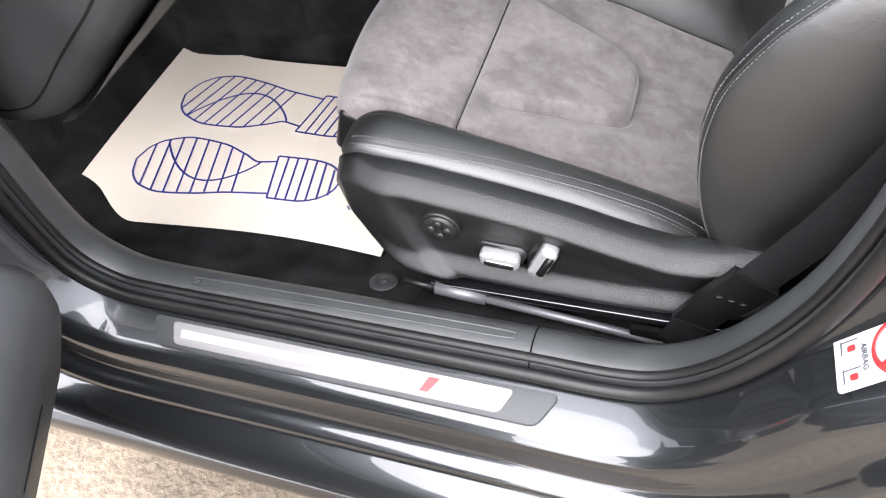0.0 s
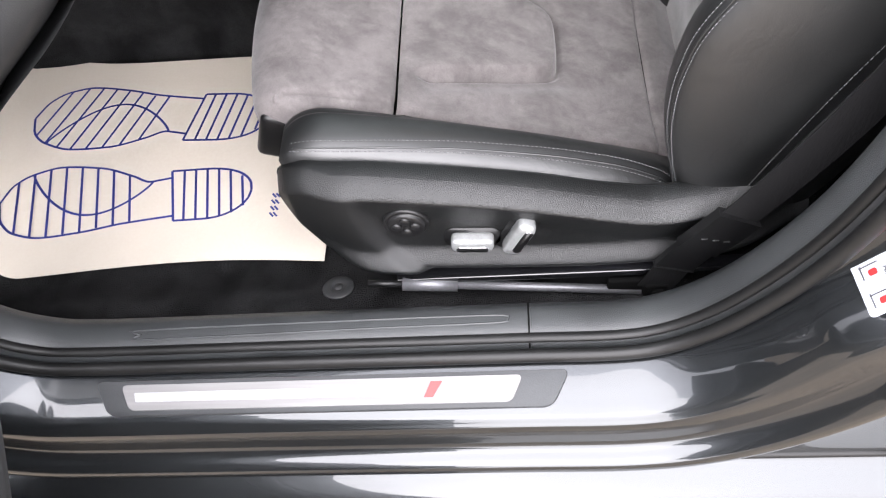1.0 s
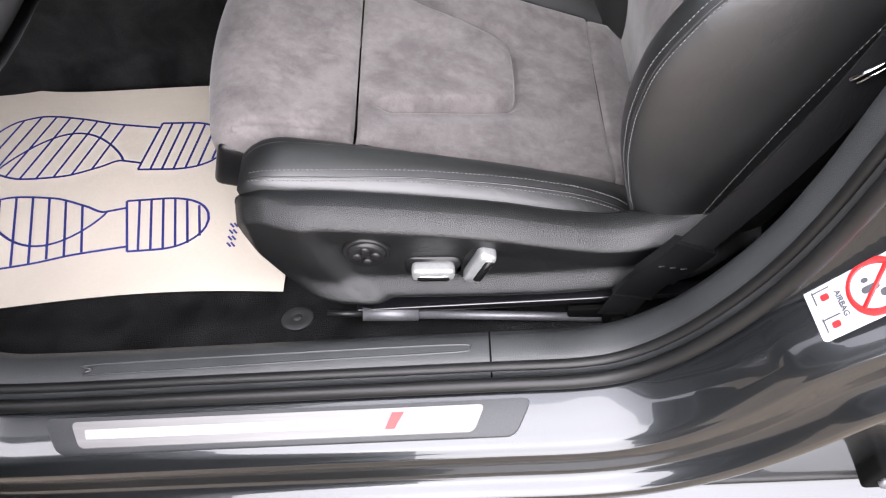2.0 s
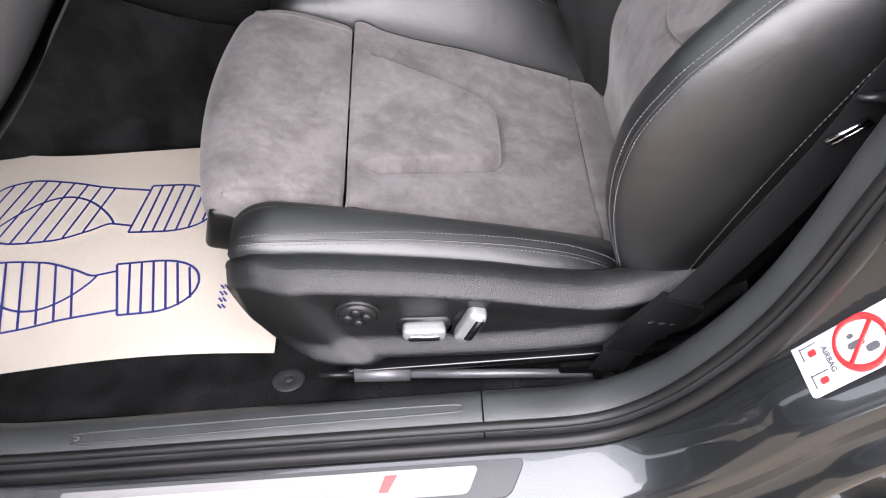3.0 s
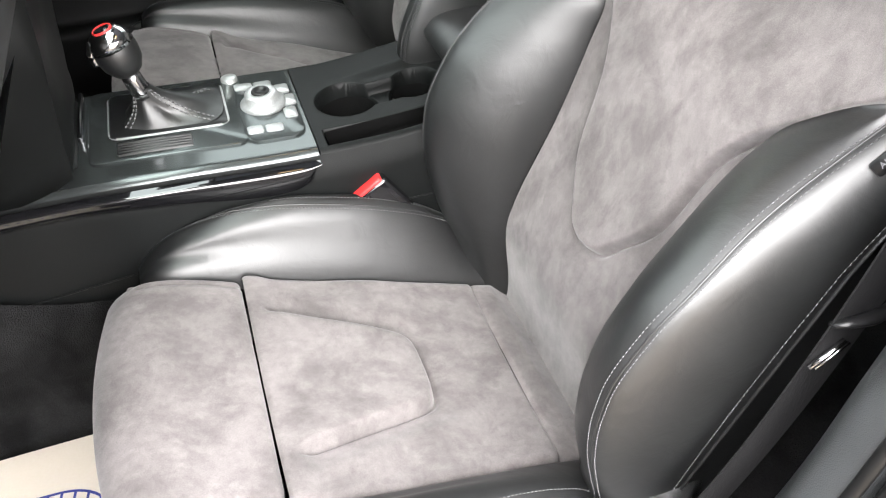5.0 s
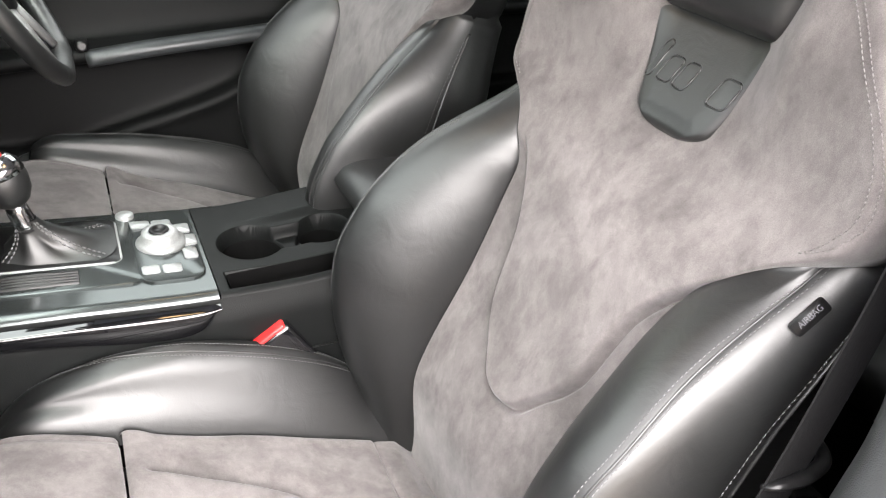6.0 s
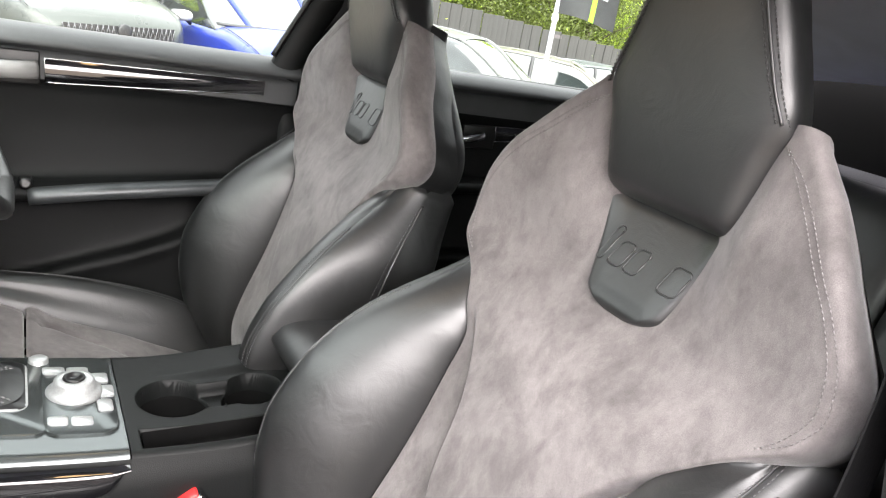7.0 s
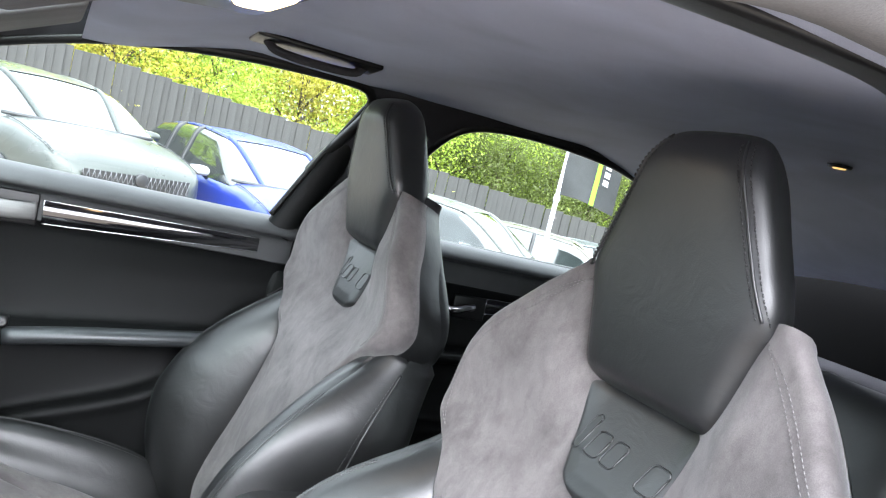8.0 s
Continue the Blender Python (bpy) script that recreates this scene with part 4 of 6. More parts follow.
def shoe_print(name, toe, heel, mirror):
    """Outline, heel block and hatching of a sole, toe to heel along its own axis."""
    a, b = np.array(toe), np.array(heel)
    L = np.linalg.norm(b - a)
    ex = (b - a) / L
    ey = np.array([-ex[1], ex[0]]) * mirror

    def put(u, v):
        return a + np.outer(u, ex) * L + np.outer(v, ey) * L
    u = np.linspace(0, 0.685, 60)
    outer = curve(u, [0, 0.03, 0.10, 0.20, 0.35, 0.50, 0.69], [0.0, 0.085, 0.145, 0.168, 0.150, 0.118, 0.094])
    inner = -curve(u, [0, 0.03, 0.10, 0.22, 0.38, 0.52, 0.60, 0.69], [0.0, 0.080, 0.135, 0.166, 0.152, 0.105, 0.072, 0.115])
    inner = np.where(u > 0.60, -0.072 - (u - 0.60) * 0.16, inner)
    uh = np.concatenate([np.linspace(0.69, 0.86, 20), np.linspace(0.865, 1.0, 24)])
    slant = 0.17 if mirror > 0 else 0.21
    wide = 0.118 * np.sqrt(np.clip(1 - np.clip((uh - 0.80) / 0.2, 0, 1) ** 2.4, 0, 1))
    uo, ui = u * (0.69 + slant * 0.094) / 0.685, u * (0.69 - slant * 0.087) / 0.685
    lines = [ink(put(uo, outer)), ink(put(ui, inner))]
    skew = slant * (1 - smooth(0.72, 0.98, uh))
    lines += [ink(put(uh + skew * wide, wide)), ink(put(uh - skew * wide, -wide)), ink(put(np.array([0.69 - slant * 0.118, 0.69 + slant * 0.118]), np.array([-0.118, 0.118])))]
    for x in np.linspace(0.735, 0.965, 6):
        w = float(np.interp(x, uh, wide))
        lines.append(ink(put(np.array([x - slant * w * 0.8, x + slant * w * 0.8]), np.array([-w, w]))))
    ua = np.linspace(0.10, 0.60, 50)
    arc = -0.135 + 0.175 * np.sin((ua - 0.10) / 0.50 * math.pi) ** 0.8 + (ua - 0.10) * 0.12
    lines.append(ink(put(ua, arc)))
    for x in np.linspace(0.07, 0.52, 8):
        k = -0.30 if mirror > 0 else -0.22
        vv = np.linspace(-0.17, 0.17, 90)
        uu = x - k * vv
        keep = (uu > 0.012) & (uu < 0.64) & (vv < np.interp(uu, u, outer)) & (vv > np.interp(uu, u, inner))
        if keep.sum() > 4:
            lines.append(ink(put(uu[keep][[0, -1]], vv[keep][[0, -1]])))
    part(name, join(*lines), INK, sheet, "blue printed shoe sole outline", flat=True)


shoe_print("shoe_print", (-0.940, -0.447), (-0.523, -0.441), -1)
shoe_print("shoe_print", (-0.940, -0.262), (-0.516, -0.288), 1)
part("print_mark", join(*[ink(np.array([(-0.487 + d, -0.452 - 0.012 * k), (-0.480 + d, -0.460 - 0.012 * k)]), 0.003) for k in range(4) for d in (0, 0.006)]), INK, sheet, "small blue printed marks", flat=True)

# ---- airbag label on the pillar ----
label = empty("airbag_label", (0.19, -0.80, 0.60), "white airbag warning label stuck on the painted pillar", "label")
LABEL_AT = np.array([0.1905, -0.780, 0.585])
LABEL_U = np.array([0.035, 0.0, 0.049]) / np.linalg.norm([0.035, 0.0, 0.049])
LABEL_V = np.array([0.004, -0.055, 0.001]) / np.linalg.norm([0.004, -0.055, 0.001])
LABEL_N = np.cross(LABEL_U, LABEL_V)
LABEL_N = -LABEL_N if LABEL_N[0] > 0 else LABEL_N


def on_label(u, v, w):
    """u along the pillar, v outward across it, w off the paint."""
    return LABEL_AT + LABEL_U * u + LABEL_V * v * 0.87 + LABEL_N * (0.001 + w)


def label_piece(name, outline, w, m, text=""):
    return part(name, slab(outline, 0.0004, lambda a, b, c: on_label(a, b, w + c)), m, label, text, flat=True)


label_piece("paper", rounded(0.126, 0.066, 0.005, cx=0.063, cy=0.033), 0.0, WHITE, "white label paper")
label_piece("yellow_band", [(0.088, 0.001), (0.125, 0.001), (0.125, 0.024), (0.102, 0.006)], 0.0006, YELLOW, "yellow band")
circle = [(0.062 + 0.024 * math.cos(a), 0.034 + 0.027 * math.sin(a)) for a in np.linspace(0, 2 * math.pi, 41)]
part("red_ring", tube(np.array([on_label(a, b, 0.001) for a, b in circle]), 0.0033, 6, squash=0.3, up=(-1, 0, 0.2)), RED, label, "red prohibition ring")
part("red_slash", tube(np.array([on_label(0.079, 0.017, 0.0012), on_label(0.045, 0.051, 0.0012)]), 0.0031, 6, squash=0.3, up=(-1, 0, 0.2)), RED, label)
for u, v, a, b in ((0.058, 0.034, 0.016, 0.007), (0.070, 0.044, 0.012, 0.008), (0.056, 0.024, 0.006, 0.005)):
    label_piece("dark_shape", rounded(a, b, 0.003, cx=u, cy=v), 0.0011, GREYINK)
for k, (u, v) in enumerate(((0.016, 0.018), (0.016, 0.050))):
    label_piece("small_outline", rounded(0.018, 0.0012, 0.0004, cx=u, cy=v - 0.006), 0.0011, GREYINK)
    label_piece("small_outline", rounded(0.0012, 0.016, 0.0004, cx=u - 0.008, cy=v), 0.0011, GREYINK)
    label_piece("red_patch", rounded(0.008, 0.007, 0.002, cx=u + 0.002, cy=v + 0.003), 0.0012, RED)


def lettering(name, text, size, m_world, mat, parent, extrude=0.0003):
    """Words in the built-in font, as a mesh, laid out by a matrix."""
    c = bpy.data.curves.new(name, "FONT")
    c.body, c.size, c.extrude, c.align_x, c.align_y = text, size, extrude, "CENTER", "CENTER"
    tmp = bpy.data.objects.new(name, c)
    scene.collection.objects.link(tmp)
    me = bpy.data.meshes.new_from_object(tmp.evaluated_get(bpy.context.evaluated_depsgraph_get()))
    bpy.data.objects.remove(tmp)
    v = np.array([q.co[:] for q in me.vertices])
    f = [list(q.vertices) for q in me.polygons]
    bpy.data.meshes.remove(me)
    return part(name, turn((v, f), m_world), mat, parent, flat=True)


for tag, c0, eu, ew, sg in TAGS:
    mt = Matrix.Identity(4)
    e2 = np.cross(ew, eu)
    for r in range(3):
        mt[r][0], mt[r][1], mt[r][2], mt[r][3] = eu[r], e2[r], ew[r], c0[r]
    lettering("lettering", "AIRBAG", 0.0075, mt, GREYINK, tag)

a, b = np.array(on_label(0.030, 0.014, 0.0016)), np.array(on_label(0.030, 0.056, 0.0016))
e1 = (b - a) / np.linalg.norm(b - a)
up3 = np.array(on_label(0.050, 0.036, 0.001)) - np.array(on_label(0.030, 0.036, 0.001))
up3 = up3 / np.linalg.norm(up3)
mm4 = Matrix.Identity(4)
for r in range(3):
    mm4[r][0], mm4[r][1], mm4[r][2], mm4[r][3] = e1[r], up3[r], np.cross(e1, up3)[r], (a + b)[r] / 2
lettering("lettering", "AIRBAG", 0.0075, mm4, GREYINK, label)

# ---- seat belt ----
belt = empty("seat_belt", (0.06, -0.67, 0.36), "black seat belt running from the sill up the pillar", "seat belt")
run = spline([(0.058, -0.668, 0.352), (0.083, -0.669, 0.425), (0.130, -0.670, 0.505), (0.187, -0.668, 0.62), (0.233, -0.664, 0.74), (0.274, -0.658, 0.87), (0.318, -0.645, 1.02), (0.362, -0.615, 1.20)], 90)


def ribbon(run, width, thick, turn_to=(0.86, 0.0, -0.5)):
    t = np.gradient(run, axis=0)
    t /= np.linalg.norm(t, axis=1, keepdims=True)
    w = np.asarray(turn_to, float) - t * (t @ np.asarray(turn_to, float))[:, None]
    w /= np.linalg.norm(w, axis=1, keepdims=True)
    n = np.cross(t, w)
    sec = [(-1, -1), (-1, 1), (1, 1), (1, -1)]
    return grid(np.stack([run + w * width / 2 * a + n * thick / 2 * b for a, b in sec], 1), ring=True, caps=True)


part("webbing", ribbon(run, 0.046, 0.0018), WEB, belt, "black woven belt webbing", flat=True)


def stretch_of_belt(z0, z1, count=8):
    z = np.linspace(z0, z1, count)
    return np.stack([np.interp(z, run[:, 2], run[:, 0]), np.interp(z, run[:, 2], run[:, 1]), z], -1)


sleeve = part("belt_sleeve", ribbon(stretch_of_belt(0.446, 0.506), 0.054, 0.012), SLEEVE, belt, "black plastic belt sleeve", flat=True)
part("sleeve_lip", ribbon(stretch_of_belt(0.5050, 0.5066, 3), 0.055, 0.0126), SMOOTH, sleeve, flat=True)
part("sleeve_foot", ribbon(stretch_of_belt(0.404, 0.447), 0.050, 0.007), SLEEVE, sleeve, flat=True)
part("sleeve_lip", ribbon(stretch_of_belt(0.4030, 0.4050, 3), 0.052, 0.0090), SMOOTH, sleeve, flat=True)
for k in range(3):
    part("moulded_mark", box(0.094 + 0.013 * k, 0.101 + 0.013 * k, -0.6775, -0.6755, 0.4735 - 0.004 * k, 0.4755 - 0.004 * k, 0.0004), SMOOTH, sleeve)
part("anchor_bracket", box(0.044, 0.075, -0.672, -0.660, 0.335, 0.362, 0.004), BLACK, belt)
part("anchor_bolt", lathe([(0.009, 0), (0.009, 0.004), (0.006, 0.006), (0.0005, 0.006)], (0.062, -0.674, 0.350), (0, -1, 0), 16), BLACK, belt)
part("upper_guide", tube(np.array([(0.332, -0.617, 1.205), (0.352, -0.615, 1.228), (0.392, -0.611, 1.222)]), 0.006, 8), SMOOTH, belt, "black upper belt guide")
part("guide_slot", box(0.329, 0.379, -0.627, -0.619, 1.196, 1.204, 0.003), CHROME, belt)
guide = empty("belt_guide", (0.26, -0.64, 0.76), "black belt guide arm with a chrome slot on the seat side", "belt guide")
part("guide_arm", tube(spline([(0.335, -0.612, 0.765), (0.315, -0.650, 0.772), (0.268, -0.668, 0.786), (0.234, -0.668, 0.790), (0.226, -0.660, 0.784)], 24), [0.007] * 18 + [0.0065, 0.006, 0.0055, 0.005, 0.004, 0.003], 10, squash=0.7), SMOOTH, guide)
part("guide_slot", tube(np.array([(0.212, -0.668, 0.742), (0.228, -0.668, 0.754), (0.243, -0.667, 0.764)]), 0.0030, 8, squash=0.5), CHROME, guide, "chrome slot")
part("guide_slot", tube(np.array([(0.219, -0.669, 0.738), (0.234, -0.669, 0.750), (0.248, -0.668, 0.760)]), 0.0016, 8), CHROME, guide)

# slide bar under the seat
bar = empty("slide_bar", (-0.12, -0.662, 0.35), "dark steel belt slide bar along the seat base", "bar")
q = np.array([(-0.308, -0.660, 0.379), (-0.262, -0.660, 0.374)])
part("bar_end", tube(q, 0.0045, 10), SMOOTH, bar)
part("bar_collar", tube(np.array([(-0.263, -0.660, 0.374), (-0.192, -0.660, 0.366)]), 0.0095, 14), STEEL, bar, "grey steel collar")
part("bar_rod", tube(np.array([(-0.193, -0.660, 0.366), (-0.05, -0.660, 0.346), (0.066, -0.662, 0.332)]), 0.006, 12), STEEL, bar)
part("bar_bracket", box(0.000, 0.060, -0.664, -0.655, 0.335, 0.362, 0.003), BLACK, bar)


# ---- centre console ----
console = empty("centre_console", (-0.2, 0.03, 0.33), "black centre console between the front seats", "console")
CY0, CY1 = -0.108, 0.140


def console_z(x):
    return curve(x, [-0.75, -0.55, -0.42, -0.30, -0.11, 0.0, 0.12, 0.20], [0.71, 0.722, 0.716, 0.706, 0.688, 0.684, 0.690, 0.690])


xs = np.linspace(-1.05, 0.16, 110)
for name, sgn, yy in (("side_panel", -1, CY0), ("side_panel", 1, CY1)):
    t = np.linspace(0, 1, 30)
    zt = console_z(xs) - 0.004
    g = np.stack([np.repeat(xs[:, None], 30, 1), yy + sgn * (0.010 + 0.018 * t[None, :] ** 1.5 - 0.010 * np.exp(-(t[None, :] / 0.05) ** 2)) + 0 * xs[:, None], zt[:, None] - (zt - 0.33)[:, None] * t[None, :]], -1)
    part(name, grid(g, flip=sgn > 0), TRIM, console, "soft black console side")
seam_x = np.linspace(-0.95, 0.15, 60)
part("side_seam", tube(np.stack([seam_x, np.full(60, CY0 - 0.0165), 0.570 + 0.015 * np.sin((seam_x + 0.6) * 3)], -1), 0.0011, 5), TRIM, console)
# rear deck with two cup wells and a slot
deck_x0 = -0.105
cups = ((-0.040, 0.014, 0.047), (0.066, 0.014, 0.041))
gx1, gy1 = np.meshgrid(np.linspace(deck_x0, 0.16, 190), np.linspace(CY0, CY1, 190), indexing="ij")
gz1 = console_z(gx1) + 0.007 * smooth(0.055, 0.075, gy1) * smooth(-0.09, 0.05, gx1)
gz1 = gz1 - roll(np.minimum(gy1 - CY0, CY1 - gy1), 0.012)
# one sunk trough joins the two round wells
bridge = np.maximum(np.abs(gx1 - 0.013) - 0.070, np.abs(gy1 - 0.014) - 0.029)
gz1 = gz1 - 0.020 * smooth(0.002, -0.002, bridge)
well = np.minimum(*[np.hypot(gx1 - cx, gy1 - cy) - r for cx, cy, r in cups])
gz1 = np.where(well < 0.004, gz1 - (gz1 - 0.602) * smooth(0.0, -0.004, well), gz1)
slot_d = np.maximum(np.abs(gx1 - 0.010) - 0.100, np.abs(gy1 + 0.074) - 0.0185)
gz1 = gz1 - 0.060 * smooth(0.0015, -0.0015, slot_d)
part("cup_deck", grid(np.stack([gx1, gy1, gz1], -1)), TRIM, console, "satin black deck with two cup holders and a slot")
o = np.array(rounded(0.199, 0.036, 0.004, 4, 0.010, -0.074))
part("slot_liner", grid(np.array([np.column_stack([0.010 + (o[:, 0] - 0.010) * k, -0.074 + (o[:, 1] + 0.074) * k, console_z(o[:, 0]) + h]) for k, h in ((1.0, -0.003), (0.99, -0.045), (0.97, -0.050), (0.05, -0.051))]), ring=True, flip=True), BLACK, console, "black rubber slot liner")
part("slot_divider", box(-0.088, 0.108, -0.0705, -0.0690, 0.640, 0.662, 0.0005), SMOOTH, console)
for cx, cy, r in cups:
    aa = np.linspace(0, 2 * math.pi, 48, endpoint=False)
    part("cup_liner", grid(np.array([[(cx + q * math.cos(b1), cy + q * math.sin(b1), h) for b1 in aa] for q, h in ((0.0006, 0.606), (r - 0.012, 0.606), (r - 0.0085, 0.609), (r - 0.0050, 0.658), (r - 0.003, 0.661))]), ring=True, flip=True), BLACK, console, "black rubber cup liner")
    part("cup_spring", box(cx + r * 0.80, cx + r * 0.88, cy - 0.024, cy - 0.012, 0.640, 0.672, 0.002), CHROME, console, "chrome cup clip")
    part("cup_spring", box(cx - r * 0.88, cx - r * 0.80, cy - 0.006, cy + 0.006, 0.640, 0.664, 0.002), SMOOTH, console, "black cup clip")
# forward deck in dark satin metal, gloss flank below it
fx1, fy1 = np.meshgrid(np.linspace(-0.60, deck_x0 - 0.002, 80), np.linspace(CY0 + 0.004, CY1 - 0.004, 50), indexing="ij")
fz1 = console_z(fx1) + 0.002 - roll(np.minimum(fy1 - CY0 - 0.004, CY1 - 0.004 - fy1), 0.010)
part("shift_deck", grid(np.stack([fx1, fy1, fz1], -1)), DECK, console, "gloss graphite shifter deck")
fl_x = np.linspace(-0.66, -0.108, 80)
top = console_z(fl_x) - 0.006
lowf = curve(fl_x, [-0.66, -0.52, -0.43, -0.31, -0.16, -0.13, -0.108], [0.690, 0.686, 0.682, 0.664, 0.634, 0.642, 0.683])
t = np.linspace(0, 1, 20)[None, :]
g = np.stack([np.repeat(fl_x[:, None], 20, 1), CY0 - 0.019 + 0.014 * t - 0.004 * np.sin(t * math.pi) ** 0.6 + 0.012 * np.exp(-(t / 0.05) ** 2) + 0 * fl_x[:, None], top[:, None] + (lowf - top)[:, None] * t], -1)
part("gloss_flank", grid(g, flip=False), GLOSS, console, "gloss black lacquer flank trim")


def deck_plate(name, x0, x1, y0, y1, h, m, r=0.010, lift=0.0, label="", parent=None):
    o = rounded(x1 - x0, y1 - y0, r, 5, (x0 + x1) / 2, (y0 + y1) / 2)
    o = np.array(o)
    z = console_z(o[:, 0]) + 0.002 + lift
    c = o.mean(0)
    inner = c + (o - c) * (1 - 0.0015 / max(0.004, min(x1 - x0, y1 - y0)) * 2)
    rows = [np.column_stack([o, z - 0.003]), np.column_stack([o, z + h - 0.0012]), np.column_stack([inner, console_z(inner[:, 0]) + 0.002 + lift + h])]
    return sharp(part(name, grid(np.array(rows), ring=True, caps=True), m, parent or console, label), 50)


deck_plate("shifter_panel", -0.395, -0.190, -0.060, 0.125, 0.004, DECK, 0.016, label="gloss graphite shifter panel")
deck_plate("control_panel", -0.195, -0.112, -0.062, 0.125, 0.0042, DECK, 0.02, label="gloss graphite control panel")
deck_plate("boot_frame", -0.3690, -0.2090, -0.0110, 0.1090, 0.0058, SILVERKEY, 0.016, label="bright shifter boot frame")
deck_plate("boot_well", -0.3678, -0.2102, -0.0098, 0.1078, 0.0062, SMOOTH, 0.013)
for k in range(5):
    deck_plate("vent_bar", -0.362 + 0.004, -0.262, -0.050 + 0.0062 * k, -0.0465 + 0.0062 * k, 0.0075, SMOOTH, 0.0015)
# boot: creased leather cone
a = np.linspace(0, 2 * math.pi, 64, endpoint=False)
rows = []
for t in np.linspace(0, 1, 26):
    cx, cy, cz = -0.289 - 0.022 * t, 0.049 - 0.022 * t, 0.708 + 0.060 * t ** 1.2
    k = (1 - t) ** 1.7
    rx, ry = 0.014 + 0.062 * k, 0.013 + 0.042 * k
    w = 1 + 0.07 * np.sin(a * 4 + t * 5) * math.sin(t * math.pi) + 0.05 * np.sin(a * 7 + 1) * math.sin(t * math.pi)
    e = 0.55 + 0.45 * t
    rows.append(np.stack([cx + rx * w * np.sign(np.cos(a)) * np.abs(np.cos(a)) ** e, cy + ry * w * np.sign(np.sin(a)) * np.abs(np.sin(a)) ** e, np.full(64, cz) + 0.006 * np.sin(a * 3 + 2) * math.sin(t * math.pi)], -1))
boot_g = np.array(rows)
boot = part("shifter_boot", grid(boot_g, ring=True), LEATHER, console, "creased black leather shifter boot with pale stitches")
for col in (6, 8, 24, 26, 38, 40, 55, 57):
    nn = boot_g[:, col] - np.array([-0.30, 0.036, 0.70])
    thread("stitching", boot_g[1:-1, col], nn[1:-1], boot, length=0.0045, width=0.0013)
# lever
lever = empty("gear_lever", (-0.311, 0.027, 0.765), "black gear lever with a perforated leather knob", "gear lever")
part("collar", lathe([(0.0125, -0.010), (0.0135, 0.0), (0.0130, 0.020), (0.0120, 0.030)], (-0.311, 0.027, 0.762), (-0.22, 0.0, 1), 24), CHROME, lever, "satin chrome collar")
part("knob", lathe([(0.012, -0.034), (0.019, -0.029), (0.0265, -0.016), (0.0290, 0.0), (0.0285, 0.010), (0.0255, 0.020), (0.0225, 0.0245)], (-0.322, 0.027, 0.822), (-0.22, 0.0, 1), 36), LEATHER, lever, "black leather knob")
part("cap", lathe([(0.0290, 0.010), (0.0265, 0.0205), (0.020, 0.0290), (0.012, 0.0325), (0.0008, 0.0335)], (-0.322, 0.027, 0.822), (-0.22, 0.0, 1), 36), CHROME, lever, "satin silver cap")
part("cap_mark", lathe([(0.0135, 0.0318), (0.0130, 0.0334), (0.0118, 0.0342), (0.0112, 0.0330)], (-0.322, 0.027, 0.822), (-0.22, 0.0, 1), 28), RED, lever, "thin red ring")
part("cap_face", lathe([(0.0120, 0.0325), (0.010, 0.0342), (0.0006, 0.0346)], (-0.322, 0.027, 0.822), (-0.22, 0.0, 1), 24), GLOSS, lever, "black shift pattern face")
part("knob_button", tube(spline([(-0.349, 0.020, 0.812), (-0.351, 0.020, 0.826), (-0.345, 0.021, 0.842)], 12), 0.006, 8), CHROME, lever, "bright side button")
# controls
dial = part("rotary_dial", lathe([(0.033, 0.0), (0.0325, 0.006), (0.029, 0.009), (0.0245, 0.010), (0.0235, 0.020), (0.0215, 0.0225), (0.0135, 0.0230), (0.0125, 0.0215), (0.0005, 0.0215)], (-0.158, 0.030, 0.696), sides=40), SILVERKEY, console, "silver rotary dial")
part("dial_ring", lathe([(0.0135, 0.0215), (0.0125, 0.0250), (0.0095, 0.0255), (0.0085, 0.0225)], (-0.158, 0.030, 0.696), sides=32), SMOOTH, dial)
for x0, y0, w, d in ((-0.192, 0.075, 0.026, 0.018), (-0.164, 0.074, 0.026, 0.018), (-0.136, 0.050, 0.020, 0.026), (-0.132, 0.016, 0.020, 0.028), (-0.134, -0.018, 0.018, 0.026), (-0.190, -0.046, 0.022, 0.018), (-0.165, -0.047, 0.024, 0.018)):
    deck_plate("key", x0, x0 + w, y0, y0 + d, 0.0075, SILVERKEY, 0.004, label="silver key")
part("volume_knob", lathe([(0.0155, 0.0), (0.0150, 0.005), (0.0125, 0.007), (0.0120, 0.0135), (0.010, 0.0150), (0.0005, 0.0150)], (-0.196, 0.112, 0.692), sides=28), SILVERKEY, console, "silver volume knob")
deck_plate("brake_switch", -0.290, -0.255, 0.1135, 0.1245, 0.003, SMOOTH, 0.004)
deck_plate("start_key", -0.338, -0.305, 0.1135, 0.1245, 0.003, SMOOTH, 0.004)
deck_plate("rail_trim", -0.405, -0.400, 0.0, 0.120, 0.012, CHROME, 0.002, label="bright trim line")
deck_plate("front_tray", -0.56, -0.408, -0.06, 0.12, 0.003, SMOOTH, 0.012)
